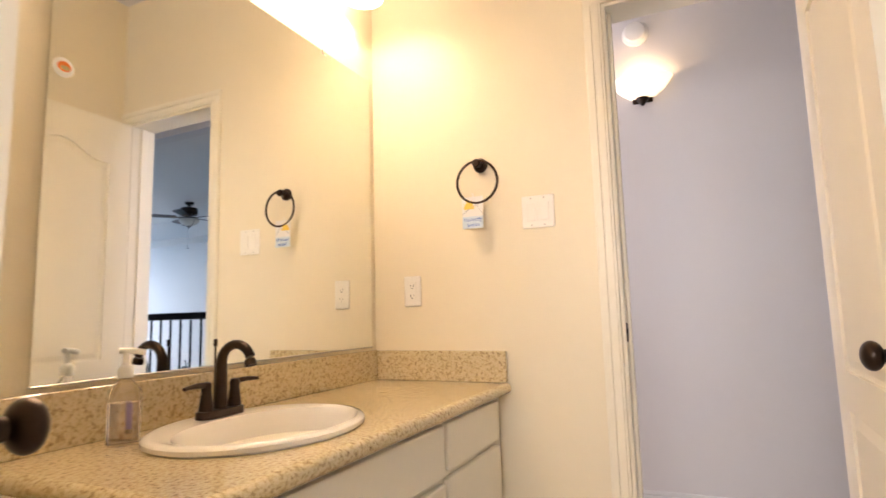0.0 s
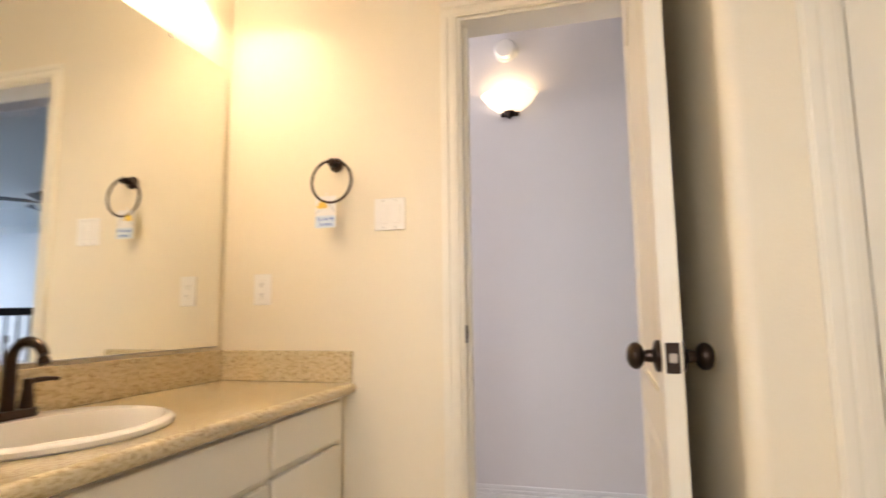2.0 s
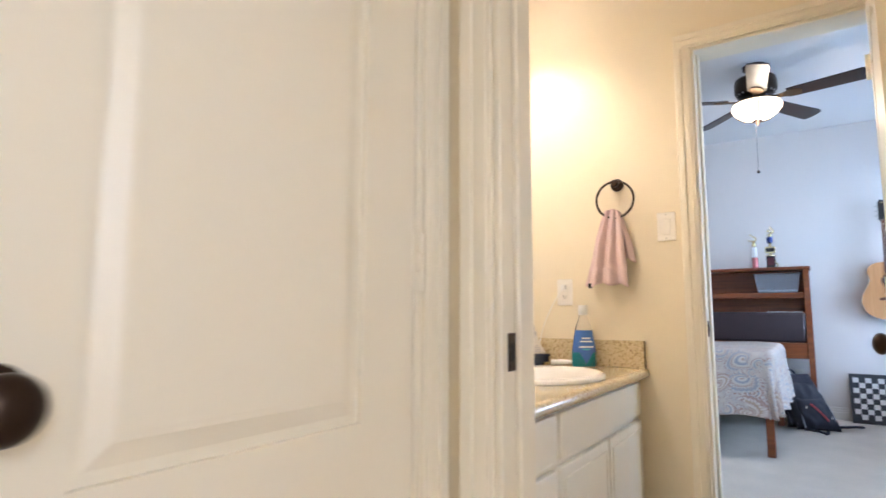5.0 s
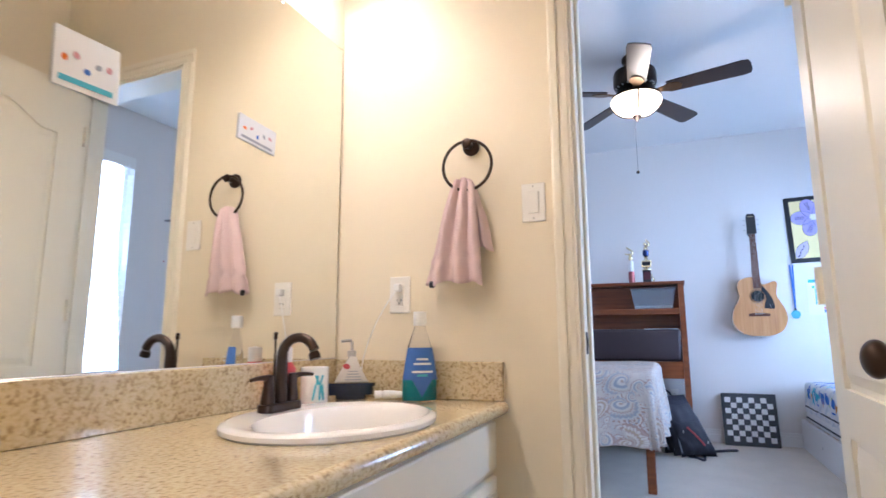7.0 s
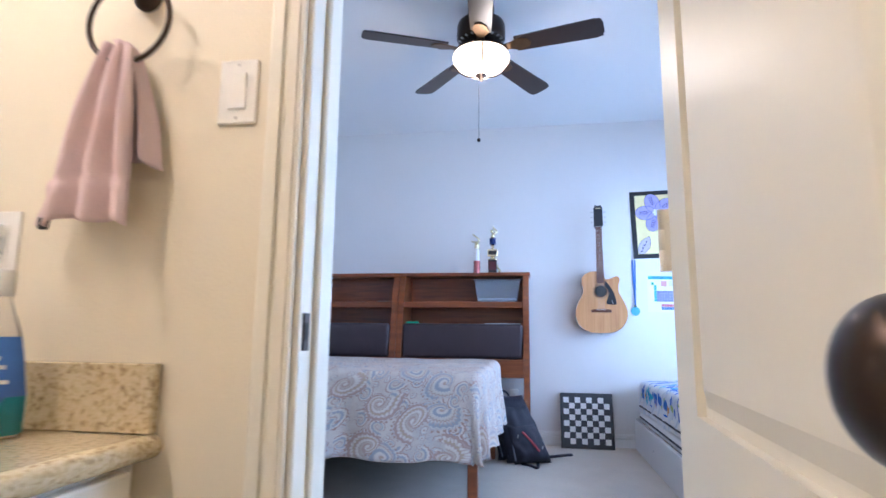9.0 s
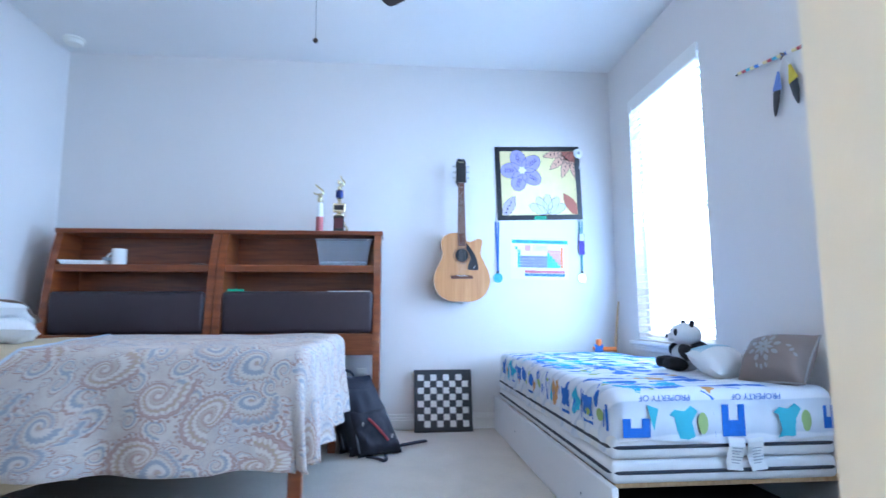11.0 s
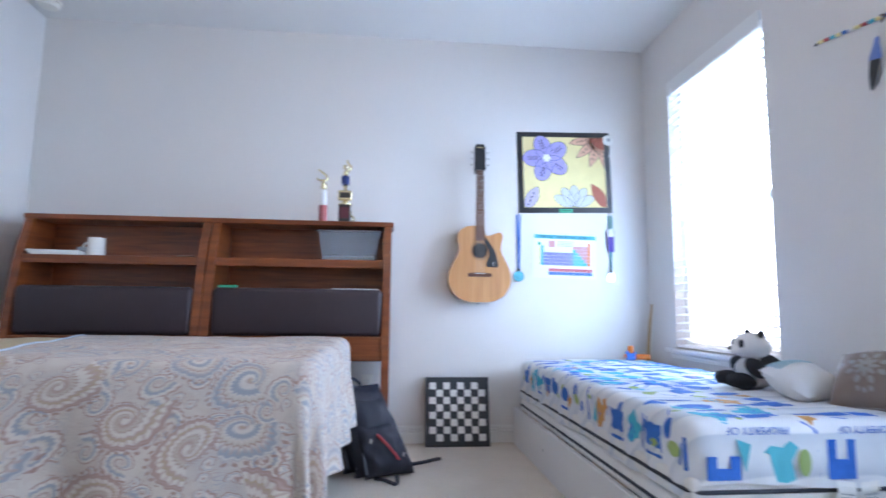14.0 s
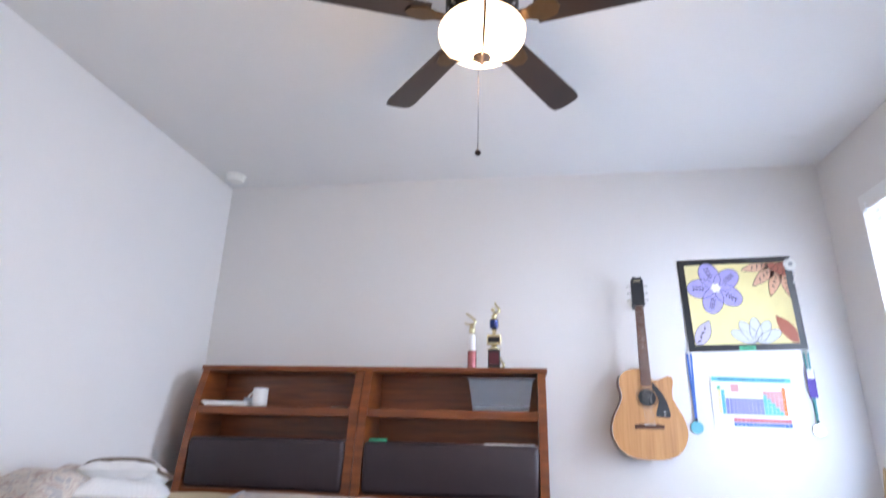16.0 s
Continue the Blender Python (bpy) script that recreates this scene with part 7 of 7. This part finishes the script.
for k in range(4):
    part("text_bar", box(bmesh.new(), -0.05, 0.06 - 0.01 * (k % 2), 0.098 - 0.010 * k, 0.1015 - 0.010 * k, 0.0014, 0.0017), GREY_INK, t)

# ---- chess board ----
t = thing("chess_board", "dark chess board with white squares leaning on the baseboard", "chess board", m=Matrix.Translation((8.165, 0.935, FLOOR_B + 0.001)) @ on_east(0, 0, 0, 0, x=0) @ pose(0, 0, 0, -11))
part("board", box(bmesh.new(), -0.205, 0.205, 0.0, 0.425, -0.012, 0.0, 0.003, 1), material("charcoal_board", (0.035, 0.038, 0.045), 0.5, vary=0.2), t)
base = None
for r in range(8):
    for c in range(8):
        if (r + c) % 2:
            x, y = -0.1575 + 0.045 * c, 0.055 + 0.045 * r
            if base is None:
                base = part("white_square", box(bmesh.new(), -0.0215, 0.0215, -0.0215, 0.0215, 0.0003, 0.0012), WHITE_P, t)
                base.location = (x, y, 0)
            else:
                o = new("white_square", base.data)
                o.parent, o.location = t, (x, y, 0)

# ---- backpack ----
NAVY = material("navy_nylon", (0.012, 0.014, 0.028), 0.6, vary=0.25, scale=12, bump=0.8, bump_scale=350)
GREY_PIPE = material("grey_piping", (0.20, 0.22, 0.27), 0.6)
t = thing("backpack", "navy nylon backpack with red zip slumped on the carpet", "backpack", m=pose(7.70, 1.43, FLOOR_B, 0, 0, -66))
up = pose(0, 0, 0, 90)


def pack(w, h, d, m, seed):
    bm = cushion(w, h, d, 16, 3.2, 0.03, seed)
    for v in bm.verts:
        k = v.co.y / h
        v.co.x *= 1.0 - 0.42 * max(0.0, k) ** 1.6
    bmesh.ops.transform(bm, matrix=m @ up, verts=bm.verts)
    return bm


part("main_bag", pack(0.34, 0.46, 0.22, pose(0, 0.05, 0.215, -8, 3), 1), NAVY, t, smooth=True)
part("middle_pocket", pack(0.31, 0.40, 0.16, pose(0.0, -0.04, 0.19, -12), 4), NAVY, t, smooth=True)
part("front_pocket", pack(0.26, 0.27, 0.14, pose(0.01, -0.10, 0.13, -16), 8), NAVY, t, smooth=True)
for w, h, yy, zz in ((0.15, 0.40, -0.015, 0.03), (0.13, 0.36, -0.085, 0.03), (0.11, 0.24, -0.155, 0.03)):
    part("zip_piping", tube(arc(lambda u: (w * math.cos(math.pi * u) * (1.08 - 0.35 * math.sin(math.pi * u)), yy + 0.08 * math.sin(math.pi * u), zz + h * math.sin(math.pi * u) ** 0.8), 24), 0.006, 8), GREY_PIPE, t, "grey zip piping", True)
part("red_zip", tube([(-0.01, -0.148, 0.215), (0.02, -0.168, 0.17), (0.045, -0.178, 0.12), (0.055, -0.182, 0.09)], 0.008, 8), RED_INK, t, "red zip tape", True)
for x, z in ((-0.06, 0.20), (-0.03, 0.10), (0.09, 0.12)):
    part("zip_pull", tube(arc(lambda u: (x + 0.006 * math.sin(2 * math.pi * u), -0.172, z - 0.02 * u), 8), 0.0025, 6), STEEL, t)
part("strap", tube(arc(lambda u: (0.14 + 0.20 * u, -0.05 - 0.03 * math.sin(4 * u), 0.02 + 0.012 * math.sin(3.1 * u)), 14), 0.011, 6, taper=lambda u: 1.0 if u < 0.95 else 0.6), NAVY, t, "loose nylon strap")
part("strap", tube(arc(lambda u: (-0.08 + 0.10 * u, -0.17 - 0.11 * math.sin(math.pi * u * 0.9), 0.012 + 0.006 * math.sin(7 * u)), 14), 0.010, 6), NAVY, t, "loose nylon strap")
part("top_handle", tube(arc(lambda u: (0.05 * math.cos(math.pi * u), 0.08, 0.43 + 0.04 * math.sin(math.pi * u)), 12), 0.009, 8), NAVY, t, smooth=True)
for o in t.children:
    for v in o.data.vertices:
        h = max(0.0, v.co.z - 0.04)
        v.co.x -= 0.28 * h
        v.co.y += 0.10 * h
        if v.co.x > 0 and v.co.z < 0.28:
            v.co.x *= 1.10
outlet(on_east(1.51, 0.405), "white wall outlet under the headboard")


# ---- things on the headboard ----
def trophy(label, m, tall):
    t = thing("trophy", label, "trophy", group="trophies on the headboard", m=m)
    if tall:
        part("plinth", box(bmesh.new(), -0.035, 0.035, -0.03, 0.03, 0, 0.105, 0.003, 1), BLACK, t, "black marble plinth")
        part("plate", box(bmesh.new(), -0.028, 0.028, -0.0315, -0.0302, 0.02, 0.09), material("maroon_plate", (0.10, 0.02, 0.03), 0.3), t)
        part("tier", lathe([(0, 0.105), (0.045, 0.107), (0.045, 0.113), (0.02, 0.12), (0.014, 0.135), (0, 0.135)], 20), GOLD, t, smooth=True)
        part("sign", box(bmesh.new(), -0.042, 0.042, -0.02, 0.02, 0.135, 0.195, 0.003, 1), GOLD, t, "gold framed sign")
        part("sign_plate", box(bmesh.new(), -0.033, 0.033, -0.0215, -0.0202, 0.148, 0.182), BLACK, t)
        part("cup_stem", lathe([(0.014, 0.195), (0.01, 0.21), (0.018, 0.225), (0.012, 0.235), (0, 0.235)], 16), GOLD, t, smooth=True)
        part("column", lathe([(0, 0.235), (0.026, 0.235), (0.026, 0.285), (0, 0.285)], 20), material("blue_foil", (0.03, 0.05, 0.18), 0.2, 0.6), t, "blue foil column", True)
        part("riser", lathe([(0.026, 0.285), (0.014, 0.295), (0.018, 0.31), (0.008, 0.32), (0, 0.32)], 16), GOLD, t, smooth=True)
        part("figure", tube(arc(lambda u: (0.02 * math.sin(5 * u) + 0.03 * u, 0, 0.315 + 0.075 * u), 14), 0.012, 8, taper=lambda u: 1 - 0.5 * u), GOLD, t, "gold sports figure", True)
        part("figure_ball", ball(0.015, pose(-0.005, 0, 0.345)), GOLD, t, smooth=True)
        part("side_figure", tube(arc(lambda u: (0.045 + 0.012 * math.sin(6 * u), -0.01, 0.002 + 0.065 * u), 10), 0.008, 8), GOLD, t, smooth=True)
    else:
        part("column", lathe([(0, 0), (0.026, 0), (0.026, 0.1), (0, 0.1)], 20), material("red_foil", (0.46, 0.14, 0.14), 0.25, 0.4, vary=0.6, scale=30), t, "red and white foil column", True)
        part("upper_column", lathe([(0.018, 0.1), (0.022, 0.11), (0.02, 0.19), (0.012, 0.2), (0, 0.2)], 18), WHITE_PL, t, smooth=True)
        part("cup", lathe([(0.01, 0.195), (0.02, 0.215), (0.018, 0.235), (0.006, 0.245), (0, 0.245)], 18), GOLD, t, smooth=True)
        part("figure", tube(arc(lambda u: (-0.012 + 0.03 * math.sin(4 * u), 0, 0.24 + 0.085 * u), 14), 0.010, 8, taper=lambda u: 1 - 0.45 * u), GOLD, t, "gold sports figure", True)
        part("figure_leg", tube([(0.0, 0, 0.26), (-0.03, 0, 0.258), (-0.045, 0, 0.268)], 0.006, 8), GOLD, t, smooth=True)
    return t


trophy("small gold trophy with red foil column", pose(8.02, 1.795, HTOP, 0, 0, -90), False)
trophy("tall gold trophy with black plinth and blue column", pose(8.02, 1.665, HTOP, 0, 0, -90), True)
t = thing("storage_bin", "translucent blue-grey plastic bin with odds inside", "storage bin", m=pose(8.03, 1.625, SHELF_Z))
BIN = material("frosted_blue_plastic", (0.74, 0.80, 0.88), 0.12, vary=0.05)
BIN.node_tree.nodes["Principled BSDF"].inputs["Transmission Weight"].default_value = 0.85
bm = bmesh.new()
lo = [bm.verts.new((x * 0.085, y * 0.155, 0.0)) for x, y in ((-1, -1), (1, -1), (1, 1), (-1, 1))]
hi = [bm.verts.new((x * 0.10, y * 0.178, 0.165)) for x, y in ((-1, -1), (1, -1), (1, 1), (-1, 1))]
bm.faces.new(lo)
for i in range(4):
    bm.faces.new((lo[i], lo[(i + 1) % 4], hi[(i + 1) % 4], hi[i]))
o = part("tub", bm, BIN, t, "translucent tub")
o.modifiers.new("thickness", "SOLIDIFY").thickness = 0.002
part("rim", bx(-0.108, 0.108, -0.188, 0.188, 0.166, 0.180, 0.004, 2), BIN, t, "pale rim and lid")
for i in range(9):
    part("contents", ball(0.018, pose(-0.05 + 0.012 * (i % 3), -0.13 + 0.033 * i, 0.02), sx=1.2, sy=1.3, sz=0.7), WHITE_PL, t, "white bits", True)
t = thing("mug", "plain white mug on the headboard shelf", "mug", m=pose(7.99, 3.07, SHELF_Z))
part("cup", lathe([(0, 0), (0.042, 0), (0.045, 0.004), (0.045, 0.103), (0.043, 0.106), (0.041, 0.103), (0.041, 0.008), (0, 0.008)], 32), PORCELAIN, t, smooth=True)
part("handle", tube(arc(lambda u: (0.0, 0.044 + 0.028 * math.sin(math.pi * u), 0.022 + 0.062 * u), 12), 0.006, 8), PORCELAIN, t, smooth=True)
for i in range(3):
    t = thing("paper_stack", "loose white papers lying on the shelf", "papers", group="papers on the shelf", m=pose(8.0, 3.25 + 0.012 * i, SHELF_Z + 0.0005 + 0.009 * i, 0, 0, 4 * i))
    part("sheet", bx(-0.09, 0.09, -0.13, 0.13, 0.0, 0.0085, 0.001, 1), WHITE_P, t)
t = thing("small_box", "tiny grey box on the papers", "box", m=pose(7.98, 3.13, SHELF_Z + 0.028))
part("case", bx(-0.02, 0.02, -0.03, 0.03, 0, 0.022, 0.003, 1), GREY_INK, t)
t = thing("wristband", "thin dark wristband on the shelf", "wristband", m=pose(7.96, 2.56, SHELF_Z + 0.006))
part("band", tube([(0.03 * math.cos(a), 0.045 * math.sin(a), 0) for a in [2 * math.pi * i / 24 for i in range(24)]], 0.005, 6, closed=True), BROWN_TRIM, t, smooth=True)
t = thing("green_eraser", "small green box on the lower ledge", "box", m=pose(7.90, 2.30, LEDGE_Z))
part("case", bx(-0.012, 0.012, -0.05, 0.05, 0, 0.022, 0.003, 1), GREEN_INK, t)
t = thing("white_tablet", "thin white tablet lying on the lower ledge", "tablet", m=pose(7.93, 1.58, LEDGE_Z))
part("case", bx(-0.06, 0.06, -0.135, 0.135, 0, 0.010, 0.003, 2), WHITE_PL, t)

# ---- south wall ----
t = thing("feather_stick", "beaded stick with hanging feathers on the wall", "wall ornament")
A, B = Vector((6.675, -0.378, 2.004)), Vector((6.20, -0.378, 1.925))
for i in range(16):
    part("bead_band", tube([A.lerp(B, i / 16), A.lerp(B, (i + 1) / 16)], 0.0075, 8), (YELLOW_P, RED_INK, TEAL_INK, YELLOW_P, BLUE_INK, WHITE_P)[i % 6], t)


def feather(base, tip, w, mats, parent):
    """A flat vane on each side of a quill, dark towards the tip."""
    d = tip - base
    side = Vector((d.z, 0, -d.x)).normalized()
    part("quill", tube([base, tip], 0.0016, 5), WHITE_P, parent)
    for a, b, mt, nm in ((0.05, 0.45, mats[0], "fluff"), (0.45, 1.0, mats[1], "vane")):
        bm = bmesh.new()
        rows = []
        for k in range(9):
            u = a + (b - a) * k / 8
            h = w * math.sin(math.pi * min(1, 0.12 + 0.86 * u)) ** 0.6 * (0.3 + 0.7 * min(1.0, u / 0.45)) * (1.25 if nm == "fluff" else 1.0)
            j = 0.15 * noise.noise(Vector((k * 1.7, w * 90, a)))
            p = base + d * u
            rows.append([bm.verts.new(p + side * h * s * (1 + j) + Vector((0, 0.003 * (1 - abs(s)), 0))) for s in (-1, -0.4, 0.4, 1)])
        for p, q in zip(rows, rows[1:]):
            for k in range(3):
                bm.faces.new((p[k], p[k + 1], q[k + 1], q[k]))
        o = part(nm, bm, mt, parent)
        o.modifiers.new("thickness", "SOLIDIFY").thickness = 0.0015


BLUE_F = material("blue_fluff", (0.16, 0.24, 0.55), 0.95, vary=0.3, scale=60)
YEL_F = material("yellow_fluff", (0.80, 0.62, 0.06), 0.95, vary=0.3, scale=60)
GREY_F = material("grey_barred_feather", (0.24, 0.23, 0.24), 0.9, vary=0.5, scale=60)
feather(Vector((6.403, -0.372, 1.90)), Vector((6.442, -0.372, 1.70)), 0.023, (BLUE_F, BLACK), t)
feather(Vector((6.338, -0.372, 1.90)), Vector((6.302, -0.372, 1.705)), 0.023, (YEL_F, BLACK), t)
feather(Vector((6.24, -0.372, 1.93)), Vector((6.11, -0.372, 1.905)), 0.011, (GREY_F, GREY_F), t)
part("thong", tube(arc(lambda u: (6.37 + 0.010 * math.cos(7 * u), -0.37, 1.962 - 0.03 * u), 10), 0.004, 6), BROWN_TRIM, t)
for x in (6.403, 6.338):
    part("thong", tube([(6.37, -0.371, 1.945), (x, -0.372, 1.89)], 0.0018, 5), WHITE_P, t)
part("point", tube([A, A + Vector((0.02, 0, -0.002))], 0.005, 6), BLACK, t)
t = thing("push_pin", "small red push pin in the wall", "pin", m=on_south(6.148, 1.565))
part("head", lathe([(0, 0), (0.004, 0), (0.003, 0.005), (0.006, 0.008), (0.006, 0.011), (0, 0.012)], 12), RED_INK, t, smooth=True)
outlet(on_south(5.42, 0.42), "white wall outlet below the window")
t = thing("bat_model", "small black and clear wire model plugged low on the wall", "night light", m=on_south(5.46, 0.475, 0.012))
part("lens", cushion(0.07, 0.034, 0.03, 10), CLEAR_P, t, "clear lens", True)
for s in (-1, 1):
    part("wire_frame", tube(arc(lambda u: (-0.07 + 0.14 * u, s * 0.018 * math.sin(math.pi * u) + 0.006 * math.sin(9 * u), 0.018), 14), 0.004, 6), BLACK, t, "black wire frame", True)
part("wing", tube([(0.06, 0.0, 0.01), (0.11, 0.03, 0.012), (0.13, 0.05, 0.012)], 0.006, 6), BLACK, t)
part("plug_stem", bx(0.02, 0.045, -0.05, -0.012, -0.012, 0.012, 0.003, 1), WHITE_PL, t)
